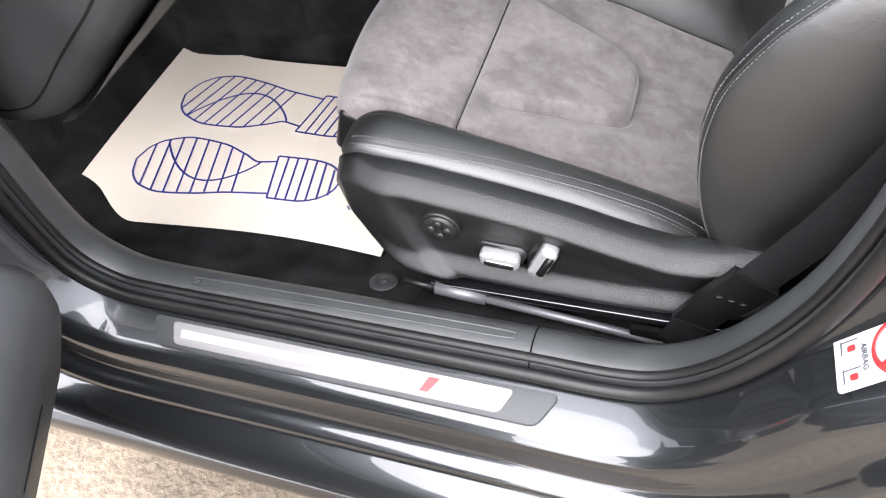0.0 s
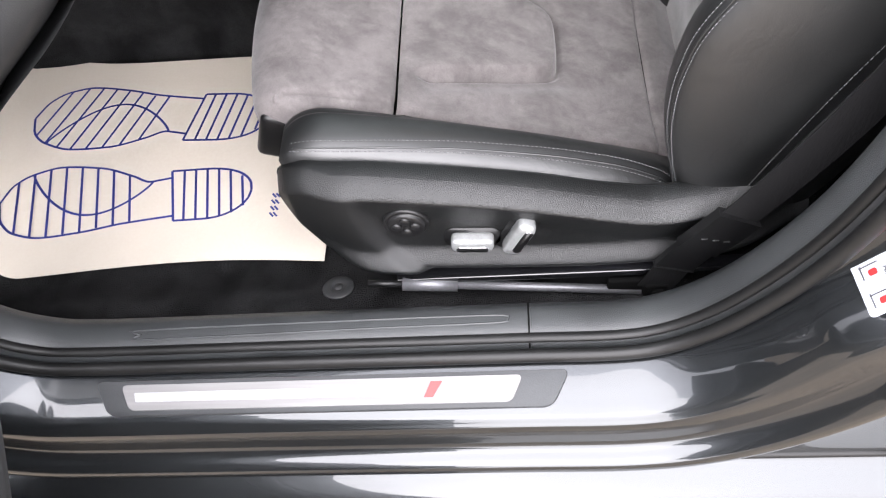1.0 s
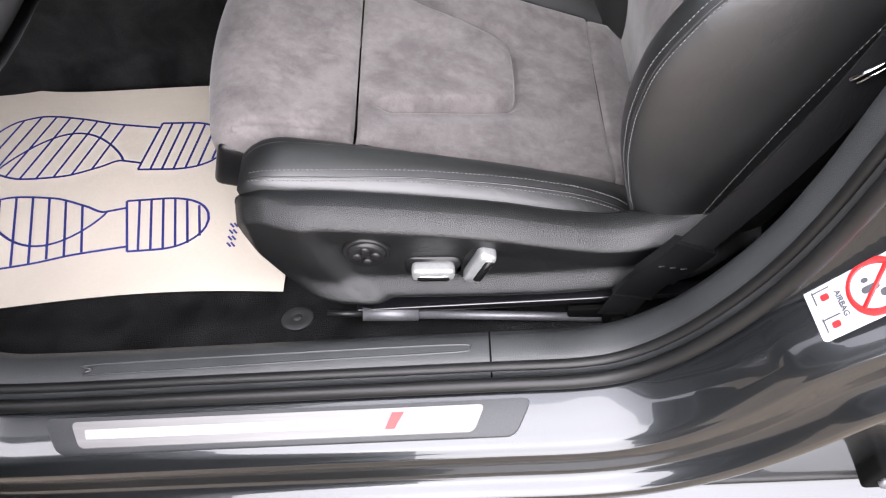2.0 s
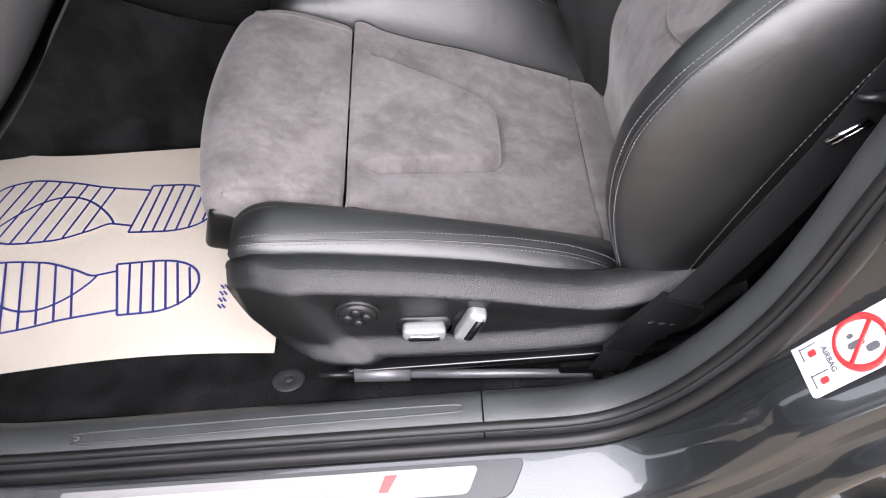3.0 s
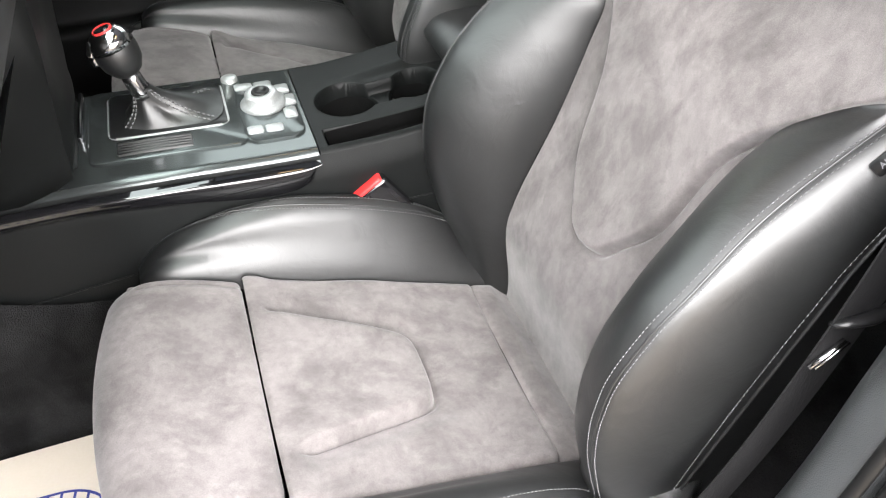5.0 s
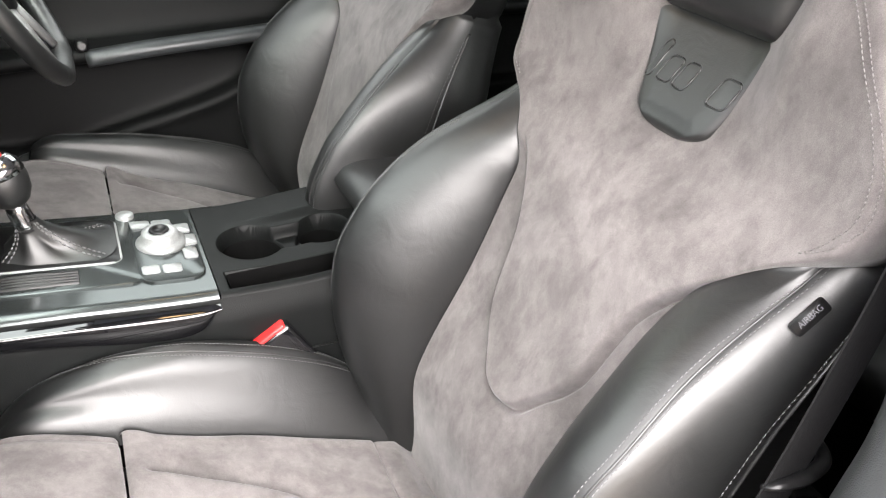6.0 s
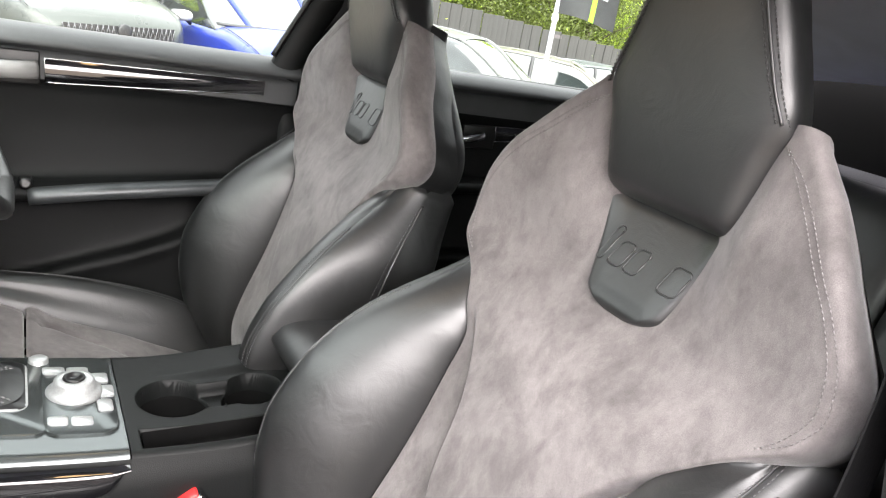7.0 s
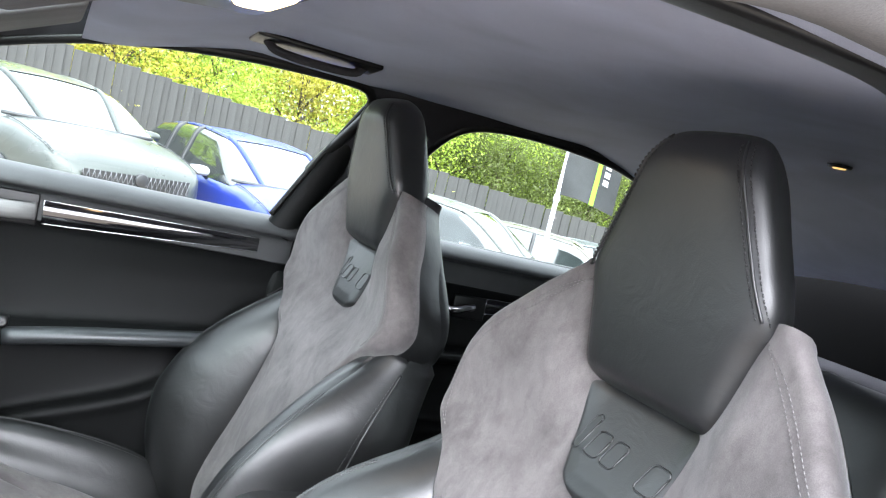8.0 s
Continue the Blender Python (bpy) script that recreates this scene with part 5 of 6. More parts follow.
# arm rest behind
arm = empty("console_box", (0.25, 0.03, 0.60), "black leather padded console box behind the cup holders", "console box")
g = []
for x in np.linspace(0.100, 0.50, 30):
    k = float(np.sqrt(np.clip(1 - np.clip((0.150 - x) / 0.05, 0, 1) ** 2, 0.02, 1)))
    q = [(CY0 + 0.035, 0.715), (CY0 + 0.020, 0.735), (CY0 + 0.022, 0.752), (CY0 + 0.05, 0.765), (0.032, 0.768), (CY1 - 0.05, 0.765), (CY1 - 0.022, 0.752), (CY1 - 0.020, 0.735), (CY1 - 0.035, 0.715)]
    c = spline(q, 40)
    mid = np.array([0.032, 0.738])
    c = mid + (c - mid) * np.array([0.75 + 0.25 * k, k])
    g.append(np.column_stack([np.full(40, x), c]))
part("pad", grid(np.array(g), ring=True, caps=True), LEATHER, arm, "black leather pad")
part("armrest_base", box(0.14, 0.56, CY0 + 0.01, CY1 - 0.01, 0.33, 0.72, 0.02), TRIM, arm)

EYE_MID = Vector((-0.209, -0.932, 1.272))
for thing in (console, lever, arm):
    thing.location = EYE_MID + (thing.location - EYE_MID) * 1.07
    thing.scale = (1.07, 1.07, 1.07)

tx = np.linspace(-1.05, -0.10, 60)
tz = curve(tx, [-1.05, -0.80, -0.72, -0.64, -0.55, -0.47, -0.35, -0.10], [0.72, 0.665, 0.622, 0.580, 0.535, 0.508, 0.490, 0.485])
tt = np.linspace(0, 1, 12)[None, :]
tunnel = part("tunnel_carpet", grid(np.stack([tx[:, None] + 0 * tt, -0.0845 - 0.010 * tt - 0.006 * np.sin(tt * 1.5) + 0 * tx[:, None] + 0.010 * np.exp(-(tt / 0.04) ** 2), tz[:, None] + (0.31 - tz[:, None]) * tt], -1)), CARPET)
tagged(tunnel, "black carpet on the side of the centre tunnel", "carpet", kind="structure")

# ---- belt buckles ----
def buckle(name, x, y, z, lean, text):
    b = empty(name, (x + 0.02, y, z - 0.10), text, "buckle", "belt buckles")
    m = Matrix.Translation((x, y, z)) @ Matrix.Rotation(radians(lean), 4, "Y")
    part("stalk", turn(box(-0.010, 0.010, -0.006, 0.006, -0.22, -0.05, 0.003), m), SMOOTH, b)
    part("housing", turn(box(-0.031, 0.031, -0.017, 0.014, -0.085, 0.002, 0.005), m), GLOSS, b, "black plastic buckle housing")
    part("button", turn(box(-0.026, 0.026, -0.0145, 0.011, -0.006, 0.0065, 0.003), m), RED, b, "red release button")
    return b


buckle("belt_buckle", -0.041, -0.063, 0.577, -32, "red and black belt buckle beside the console")
buckle("belt_buckle", 0.03, 0.205, 0.610, -20, "red and black belt buckle beside the driver seat")

# ---- dashboard ----
dash = empty("dashboard", (-0.75, 0.05, 0.62), "black dashboard with glove box above the footwell", "dashboard")
prof = spline([(-1.20, 0.66), (-0.86, 0.615), (-0.760, 0.620), (-0.700, 0.652), (-0.600, 0.735), (-0.500, 0.815), (-0.430, 0.885), (-0.385, 0.945), (-0.372, 0.985), (-0.395, 1.025), (-0.46, 1.05), (-0.60, 1.065), (-0.95, 1.05), (-1.25, 0.99)], 70)
ys = np.concatenate([[-0.676, -0.671, -0.655], np.linspace(-0.63, 0.80, 40)])
rows = []
for y in ys:
    c = prof.copy()
    k = {0: 0.88, 1: 0.93, 2: 0.975}.get(int(np.argmin(np.abs(ys - y))), 1.0)
    mid = np.array([-0.85, 0.83])
    c = mid + (c - mid) * k
    rows.append(np.column_stack([c[:, 0], np.full(len(c), y), c[:, 1]]))
part("dash_body", grid(np.array(rows), ring=True, caps=True, flip=True), DASHGREY, dash, "soft grained charcoal dashboard")
end_seam = np.array([-0.85, 0.83]) + (prof - np.array([-0.85, 0.83])) * 0.83
part("end_panel_seam", tube(np.column_stack([end_seam[:, 0], np.full(70, -0.6765), end_seam[:, 1]]), 0.0016, 6), RUBBER, dash, "dark seam of the dash end panel")
lid = [np.column_stack([prof[16:34, 0] + 0.006, np.full(18, y), prof[16:34, 1] - 0.007]) for y in np.linspace(-0.652, -0.12, 12)]
part("glove_box_lid", grid(np.array(lid), flip=True), DOORGREY, dash, "dark grey glove box lid")
part("glove_box_trim", tube(np.array([q[4] for q in lid]), 0.0012, 6), SMOOTH, dash)
stack = [(-0.70, 0.64), (-0.440, 0.690), (-0.415, 0.74), (-0.400, 0.82), (-0.385, 0.92), (-0.40, 1.0), (-0.8, 1.04)]
o = spline(stack, 40)
part("radio_panel", grid(np.stack([np.column_stack([o[:, 0], np.full(40, y), o[:, 1]]) for y in (-0.050, -0.046, 0.02, 0.10, 0.166, 0.170)]), ring=True, caps=True, flip=True), TRIM, dash, "black radio panel")

# ---- steering wheel ----
wheel = empty("steering_wheel", (-0.33, 0.40, 0.90), "black leather steering wheel with satin spokes", "steering wheel")
wc = np.array([-0.312, 0.420, 0.985])
wn3 = np.array([0.90, 0.0, 0.436])
wu, wv = np.array([0, 1.0, 0]), np.array([-0.436, 0, 0.90])
a = np.linspace(0, 2 * math.pi, 97)
part("rim", tube(np.array([wc + 0.182 * (math.cos(t) * wu + (max(math.sin(t), -0.93)) * wv) for t in a[:-1]] + [wc + 0.182 * wu]), 0.0165, 12, up=(0.9, 0, 0.436), caps=False), LEATHER, wheel, "perforated black leather rim")
hub = lathe([(0.075, -0.02), (0.078, 0.0), (0.066, 0.020), (0.03, 0.028), (0.0005, 0.029)], wc - wn3 * 0.02, tuple(wn3), 36)
part("hub", hub, SMOOTH, wheel, "black airbag hub")
for t in (0.0, math.pi, -1.9, -1.24):
    d = math.cos(t) * wu + math.sin(t) * wv
    part("spoke", tube(np.array([wc + d * 0.06 - wn3 * 0.012, wc + d * 0.11 - wn3 * 0.006, wc + d * 0.178]), [0.024, 0.019, 0.014], 12, squash=0.35, up=tuple(wn3)), ALUMINIUM, wheel, "satin aluminium spoke")
part("column", tube(np.array([wc - wn3 * 0.03, wc - wn3 * 0.30]), 0.055, 20), TRIM, wheel)

# ---- far doors, windows and pillars ----
def door_card(name, x0, x1, belt, label, front):
    d = empty(name, ((x0 + x1) / 2, 0.78, 0.35), label, "door", kind="structure")
    xs = np.linspace(x0, x1, 90)
    rows = []
    for x in xs:
        bz = float(belt(x))
        arm = 0.762 + 0.05 * (x + 0.2) * (1 if front else 0.6)
        if not front:
            arm = 0.80
        lipz = float(curve(x, [-0.9, -0.55, -0.30, -0.10, 0.05, 0.20, 0.3], [0.66, 0.56, 0.555, 0.595, 0.635, 0.70, 0.72])) if front else 0.60
        q = [(0.700, 0.30), (0.712, lipz - 0.06), (0.706, lipz - 0.012), (0.708, lipz), (0.722, lipz + 0.008), (0.745, lipz + 0.02), (0.752, arm - 0.055), (0.735, arm - 0.035), (0.690, arm - 0.022), (0.678, arm - 0.008), (0.684, arm + 0.004),
             (0.72, arm + 0.008), (0.748, arm + 0.020), (0.758, arm + 0.10), (0.752, bz - 0.115), (0.744, bz - 0.095), (0.738, bz - 0.085), (0.742, bz - 0.092), (0.742, bz - 0.040), (0.736, bz - 0.034), (0.716, bz - 0.024), (0.722, bz - 0.012), (0.742, bz + 0.004), (0.775, bz + 0.008), (0.80, bz - 0.02)]
        rows.append(np.column_stack([np.full(120, x), spline(q, 120)]))
    shell = np.array(rows)
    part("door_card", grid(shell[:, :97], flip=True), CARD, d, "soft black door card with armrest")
    # same card as below; the lighter grey paints in daylight from the window
    part("door_shoulder", grid(shell[:, 96:], flip=True), DOORGREY, d, "soft door shoulder, window light put into its grey")
    part("door_skin", box(x0 - 0.02, x1 + 0.02, 0.83, 0.90, 0.24, 1.0, 0.02), PAINT, d, "dark grey painted door skin")
    return d


front_belt = lambda x: 1.052 - 0.025 * x
rear_belt = lambda x: 1.070 - 0.03 * (x - 0.4)
fd = door_card("door_1", -0.80, 0.325, front_belt, "closed driver door with soft black card and gloss trim", True)
rd = door_card("door_2", 0.34, 1.25, rear_belt, "closed rear door with soft black card", False)


def gloss_strip(parent, x0, x1, zl, zr, h0, h1):
    xs = np.linspace(x0, x1, 40)
    zc, hh = np.linspace(zl, zr, 40), np.linspace(h0, h1, 40)
    g = np.stack([np.stack([xs, np.full(40, 0.7385) - 0.004 * math.sin(t * math.pi), zc + (t - 0.5) * hh], -1) for t in np.linspace(0, 1, 9)], 1)
    s1 = part("trim_strip", grid(g, flip=True), GLOSS, parent, "gloss black wood-look strip")
    edge_pts = np.concatenate([g[:, 0], g[::-1, -1], g[:1, 0]])
    part("strip_edge", tube(edge_pts, 0.0014, 6), CHROME, s1, "thin bright edge")


gloss_strip(fd, -0.170, 0.250, 0.984, 0.988, 0.046, 0.030)
gloss_strip(rd, 0.86, 1.15, 0.925, 0.930, 0.040, 0.020)
part("door_handle", tube(spline([(-0.30, 0.735, 0.985), (-0.26, 0.716, 0.984), (-0.215, 0.715, 0.984), (-0.183, 0.728, 0.985)], 20), 0.017, 14, squash=0.45, up=(0, 1, 0)), ALUMINIUM, fd, "satin silver door handle")
part("handle_bowl", box(-0.32, -0.178, 0.737, 0.745, 0.955, 1.018, 0.003), SMOOTH, fd)
part("armrest_cap", tube(spline([(-0.20, 0.686, 0.750), (-0.08, 0.680, 0.764), (0.05, 0.681, 0.773), (0.22, 0.692, 0.782)], 30), 0.021, 14, squash=0.8), ARMTRIM, fd, "satin charcoal armrest edge")
for k in range(3):
    part("window_switch", box(-0.275 + 0.03 * k, -0.253 + 0.03 * k, 0.690, 0.715, 0.772, 0.784, 0.004), SMOOTH, fd)
part("switch_ring", lathe([(0.012, 0.0), (0.011, 0.006), (0.006, 0.007), (0.0005, 0.006)], (-0.205, 0.688, 0.775), (0, -1, 0.3), 20), SMOOTH, fd)
part("rear_handle", tube(spline([(0.735, 0.745, 0.905), (0.765, 0.728, 0.908), (0.80, 0.730, 0.915), (0.835, 0.745, 0.918)], 16), 0.011, 10, squash=0.5, up=(0, 1, 0)), CHROME, rd, "satin chrome rear door handle")
part("handle_bowl", box(0.765, 0.862, 0.738, 0.746, 0.885, 0.945, 0.004), SMOOTH, rd)

# window openings: frames as rods of trim, glass set in them
def glass_y(z):
    return 0.775 - 0.155 * smooth(1.05, 1.45, z) - 0.02 * smooth(1.2, 1.4, z)


FRONT_WIN = [(-0.72, 1.062), (-0.62, 1.13), (-0.45, 1.215), (-0.275, 1.285), (-0.10, 1.335), (0.085, 1.362), (0.25, 1.372), (0.350, 1.372), (0.385, 1.36), (0.397, 1.33), (0.385, 1.29), (0.330, 1.18), (0.258, 1.040)]
REAR_WIN = [(0.615, 1.060), (0.565, 1.13), (0.545, 1.20), (0.565, 1.270), (0.600, 1.325), (0.660, 1.354), (0.78, 1.366), (0.95, 1.362), (1.10, 1.345), (1.25, 1.30), (1.38, 1.20), (1.42, 1.06)]


def window(name, outline, label):
    w = empty(name, (outline[0][0], 0.70, 1.06), label, "window", kind="structure")
    o = spline(outline + outline[:1], 120)[:-1]
    p = np.column_stack([o[:, 0], glass_y(o[:, 1]), o[:, 1]])
    part("window_frame", tube(np.vstack([p, p[:1]]), 0.012, 10, caps=False), SMOOTH, w, "black window frame")
    c = p.mean(0)
    rows = [p + (c - p) * t for t in (0.0, 0.35, 0.7, 0.97)]
    for r in rows:
        r[:, 1] = glass_y(r[:, 2])
    part("pane", grid(np.array(rows), ring=True, caps=False), GLASS, w, "clear side window glass")
    return o


fo, ro = window("window_1", FRONT_WIN, "clear driver window in a black frame"), window("window_2", REAR_WIN, "clear rear side window in a black frame")


def wall_with_hole(o, grow):
    """Cladding from a window's edge outward all round."""
    c = o.mean(0)
    d = o - c
    q = o + d / np.linalg.norm(d, axis=1, keepdims=True) * grow
    q[:, 1] = np.minimum(q[:, 1], np.maximum(o[:, 1] + 0.002, 1.395))
    q[:, 1] = np.maximum(q[:, 1], 1.02)
    a = np.column_stack([o[:, 0], glass_y(o[:, 1]) - 0.006, o[:, 1]])
    b = np.column_stack([q[:, 0], glass_y(q[:, 1]) - 0.022, q[:, 1]])
    m = 0.55 * a + 0.45 * b
    m[:, 1] -= 0.014
    return grid(np.array([a, m, b]), ring=True)


pillar = empty("far_pillars", (0.45, 0.70, 1.05), "black trimmed pillars round the side windows", "pillar trim", kind="structure")
part("front_surround", wall_with_hole(fo, 0.13), PILLARCLOTH, pillar)
part("rear_surround", wall_with_hole(ro, 0.13), PILLARCLOTH, pillar)
part("pillar_cover", tube(spline([(0.285, 0.742, 1.02), (0.345, 0.728, 1.15), (0.405, 0.690, 1.27), (0.440, 0.640, 1.36)], 30), 0.034, 14, squash=0.5, up=(0, 1, 0)), TRIM, pillar, "grained black pillar cover")
part("pillar_strip", tube(spline([(0.262, 0.735, 1.06), (0.318, 0.722, 1.17), (0.372, 0.690, 1.28), (0.397, 0.655, 1.34)], 30), 0.006, 8), RUBBER, pillar)
part("pillar_lower", box(0.29, 0.40, 0.75, 0.80, 0.30, 1.04, 0.02), TRIM, pillar)

# ---- headliner ----
hx, hy = np.meshgrid(np.linspace(-0.16, 1.75, 90), np.linspace(-0.60, 0.635, 70), indexing="ij")
hz = 1.412 - 0.045 * np.abs((hy - 0.02) / 0.62) ** 2.6 - 0.05 * smooth(0.15, -0.16, hx) - 0.20 * smooth(0.9, 1.75, hx)
tagged(part("ceiling", grid(np.stack([hx, hy, hz], -1), flip=True), HEADLINER), "dark grey woven roof lining", "ceiling", kind="structure")
part("roof_skin", grid(np.stack([hx * 1.02 - 0.01, hy * 1.08, hz + 0.035], -1)), PAINT, body, "dark grey painted roof")
rail_y = np.linspace(-0.60, -0.655, 8)
part("roof_rail_trim", grid(np.stack([np.stack([hx[:, 0], np.full(90, y), hz[:, 0] - 0.010 * math.sin(k / 7 * math.pi)], -1) for k, y in enumerate(rail_y)], 1)), CREAM_SHADE, body, "pale grey cloth roof rail")
lamp = empty("roof_lamp", (0.0, -0.10, 1.37), "lit roof lamp console with a warm lens", "lamp")
part("lamp_base", turn(box(-0.16, 0.06, -0.115, 0.115, -0.012, 0.0, 0.008), Matrix.Translation((-0.045, -0.03, 1.378)) @ Matrix.Rotation(radians(-6), 4, "Y")), SMOOTH, lamp)
o = np.array(rounded(0.044, 0.150, 0.020, 8, 0.0, 0.0))
part("lens", turn(grid(np.array([np.column_stack([o * k, np.full(len(o), h)]) for k, h in ((1.0, -0.008), (0.97, -0.014), (0.85, -0.018), (0.5, -0.0205), (0.02, -0.021))]), ring=True), Matrix.Translation((-0.022, -0.105, 1.380)) @ Matrix.Rotation(radians(-6), 4, "Y")), LAMPGLOW, lamp, "warm glowing oval lens")
part("lens_rim", turn(tube(np.column_stack([np.vstack([o, o[:1]]) * 1.03, np.full(len(o) + 1, -0.012)]), 0.003, 6, caps=False), Matrix.Translation((-0.022, -0.105, 1.380)) @ Matrix.Rotation(radians(-6), 4, "Y")), CHROME, lamp, "thin bright lens rim")
spot = empty("reading_lamp", (0.97, -0.045, 1.40), "small warm reading lamp in the roof lining", "lamp")
part("bezel", lathe([(0.020, 0.0), (0.019, 0.004), (0.014, 0.005)], (0.970, -0.045, 1.405), (0, 0, -1), 24), SMOOTH, spot)
part("lens", lathe([(0.013, 0.002), (0.010, 0.005), (0.0005, 0.006)], (0.970, -0.045, 1.404), (0, 0, -1), 20), AMBER, spot, "warm lens")
visor = empty("sun_visor", (-0.17, -0.40, 1.33), "pale grey sun visor folded against the roof", "sun visor")
part("flap", turn(box(-0.08, 0.08, -0.17, 0.17, -0.012, 0.012, 0.011), Matrix.Translation((-0.165, -0.36, 1.325)) @ Matrix.Rotation(radians(-24), 4, "Y")), CREAM_SHADE, visor)
visor2 = empty("sun_visor", (-0.17, 0.40, 1.33), "pale grey sun visor above the steering wheel", "sun visor")
part("flap", turn(box(-0.08, 0.08, -0.17, 0.17, -0.012, 0.012, 0.011), Matrix.Translation((-0.240, 0.36, 1.318)) @ Matrix.Rotation(radians(-24), 4, "Y")), CREAM_SHADE, visor2)
grab = empty("grab_handle", (0.205, 0.45, 1.39), "dark grey folding grab handle above the driver window", "handle")
part("grip", tube(spline([(0.115, 0.455, 1.388), (0.135, 0.450, 1.374), (0.205, 0.447, 1.370), (0.275, 0.450, 1.374), (0.295, 0.455, 1.388)], 30), 0.011, 10, squash=0.7), PILLARCLOTH, grab)
part("handle_recess", turn(box(-0.115, 0.115, -0.034, 0.034, -0.005, 0.005, 0.004), Matrix.Translation((0.205, 0.450, 1.390)) @ Matrix.Rotation(radians(-8), 4, "X")), SMOOTH, grab, "dark recess behind the grip")
# windscreen surround: lower cowl and glass, closing the front
ws = empty("windscreen", (-0.6, 0.0, 1.05), "clear raked windscreen above the dashboard", "windscreen", kind="structure")
wy = np.linspace(-0.66, 0.70, 30)
bow = 0.10 * np.clip(np.abs((wy - 0.02) / 0.68), 0, 1) ** 2
g = np.stack([np.stack([-1.02 + 0.84 * t + bow * (1 - t) * 1.0 + 0.3 * bow * t, wy * (1 - 0.1 * t), np.full(30, 1.03 + 0.335 * t) - 0.15 * bow * t], -1) for t in np.linspace(0, 1, 16)])
part("pane", grid(g), SCREENGLASS, ws, "clear windscreen glass")
for sg in (-1, 1):
    part("a_pillar", tube(np.array([(-0.93, sg * 0.69 + 0.02, 1.03), (-0.55, sg * 0.645 + 0.02, 1.20), (-0.20, sg * 0.60 + 0.02, 1.36)]), 0.032, 12, squash=0.7), PILLARCLOTH, ws, "black trimmed screen pillar")
part("cowl", box(-1.45, -0.95, -0.85, 0.92, 0.95, 1.02, 0.02), PAINT, body)
# bonnet and tail close the car
part("bonnet", grid(np.stack([np.stack([np.full(30, x), np.linspace(-0.86, 0.94, 30), 1.0 - 0.22 * smooth(-1.0, -2.4, x) - 0.08 * (np.linspace(-1, 1, 30)) ** 4], -1) for x in np.linspace(-1.0, -2.3, 24)])), PAINT, body, "dark grey bonnet")

# ---- rear bench ----
bench = empty("rear_bench", (1.15, 0.03, 0.33), "black leather rear bench with three backrests", "bench seat")
for y0, y1 in ((-0.62, -0.13), (-0.12, 0.16), (0.17, 0.68)):
    g = []
    for y in np.linspace(y0, y1, 14):
        k = float(np.sqrt(np.clip(1 - (abs(y - (y0 + y1) / 2) / ((y1 - y0) / 2)) ** 6, 0.02, 1)))
        q = spline([(0.86, 0.40), (0.80, 0.46), (0.80, 0.50 + 0.02 * k), (0.86, 0.525 + 0.02 * k), (1.05, 0.50 + 0.02 * k), (1.20, 0.47), (1.24, 0.40)], 30)
        g.append(np.column_stack([q[:, 0], np.full(30, y), q[:, 1]]))
    part("cushion", grid(np.array(g), ring=True, caps=True), LEATHER, bench, "black leather cushion")
    g = []
    for y in np.linspace(y0, y1, 14):
        k = float(np.sqrt(np.clip(1 - (abs(y - (y0 + y1) / 2) / ((y1 - y0) / 2)) ** 6, 0.02, 1)))
        q = spline([(1.22, 0.46), (1.19 - 0.02 * k, 0.55), (1.25 - 0.02 * k, 0.75), (1.33 - 0.02 * k, 0.95), (1.37, 1.00), (1.42, 1.0), (1.45, 0.95), (1.36, 0.46)], 40)
        g.append(np.column_stack([q[:, 0], np.full(40, y), q[:, 1]]))
    part("backrest", grid(np.array(g), ring=True, caps=True), LEATHER, bench, "black leather backrest")
for y in (-0.38, 0.43):
    part("rear_headrest", box(1.37, 1.45, y - 0.12, y + 0.12, 0.99, 1.13, 0.03), LEATHER, bench, "black leather headrest")
part("parcel_shelf", box(1.42, 1.95, -0.66, 0.72, 0.93, 0.97, 0.01), PILLARCLOTH, body)
part("rear_wall", box(1.85, 1.95, -0.80, 0.86, 0.22, 1.26, 0.02), BLACK, body)
# near rear side: closed rear door seen past the pillar
rdoor = empty("rear_door", (0.8, -0.80, 0.30), "closed rear passenger door with black card", "door", kind="structure")
part("door_card", box(0.36, 1.35, -0.80, -0.72, 0.30, 1.02, 0.03), TRIM, rdoor, "black door card")
part("door_skin", box(0.33, 1.40, -0.90, -0.83, 0.33, 1.04, 0.03), PAINT, rdoor, "dark grey painted door skin")
part("rear_quarter", box(1.40, 2.2, -0.88, -0.70, 0.22, 1.05, 0.03), PAINT, body)
part("rear_quarter", box(1.35, 2.2, 0.74, 0.92, 0.22, 1.05, 0.03), PAINT, body)
part("rear_pillar_near", tube(np.array([(1.25, -0.70, 1.02), (1.38, -0.66, 1.15), (1.45, -0.62, 1.30)]), 0.06, 12, squash=0.5), PILLARCLOTH, body)
hinge = empty("door_hinge", (0.345, -0.885, 0.36), "black door hinge with steel bolts at the pillar foot", "hinge")
part("hinge_leaf", box(0.30, 0.36, -0.895, -0.86, 0.335, 0.395, 0.005), BLACK, hinge)
for k in range(2):
    part("bolt", lathe([(0.009, 0), (0.009, 0.005), (0.006, 0.007), (0.0005, 0.007)], (0.315 + 0.028 * k, -0.895, 0.365), (0, -1, 0.2), 6), STEEL, hinge)

near_pillar = empty("near_pillar", (0.45, -0.66, 0.9), "black trimmed pillar behind the open door", "pillar trim", kind="structure")


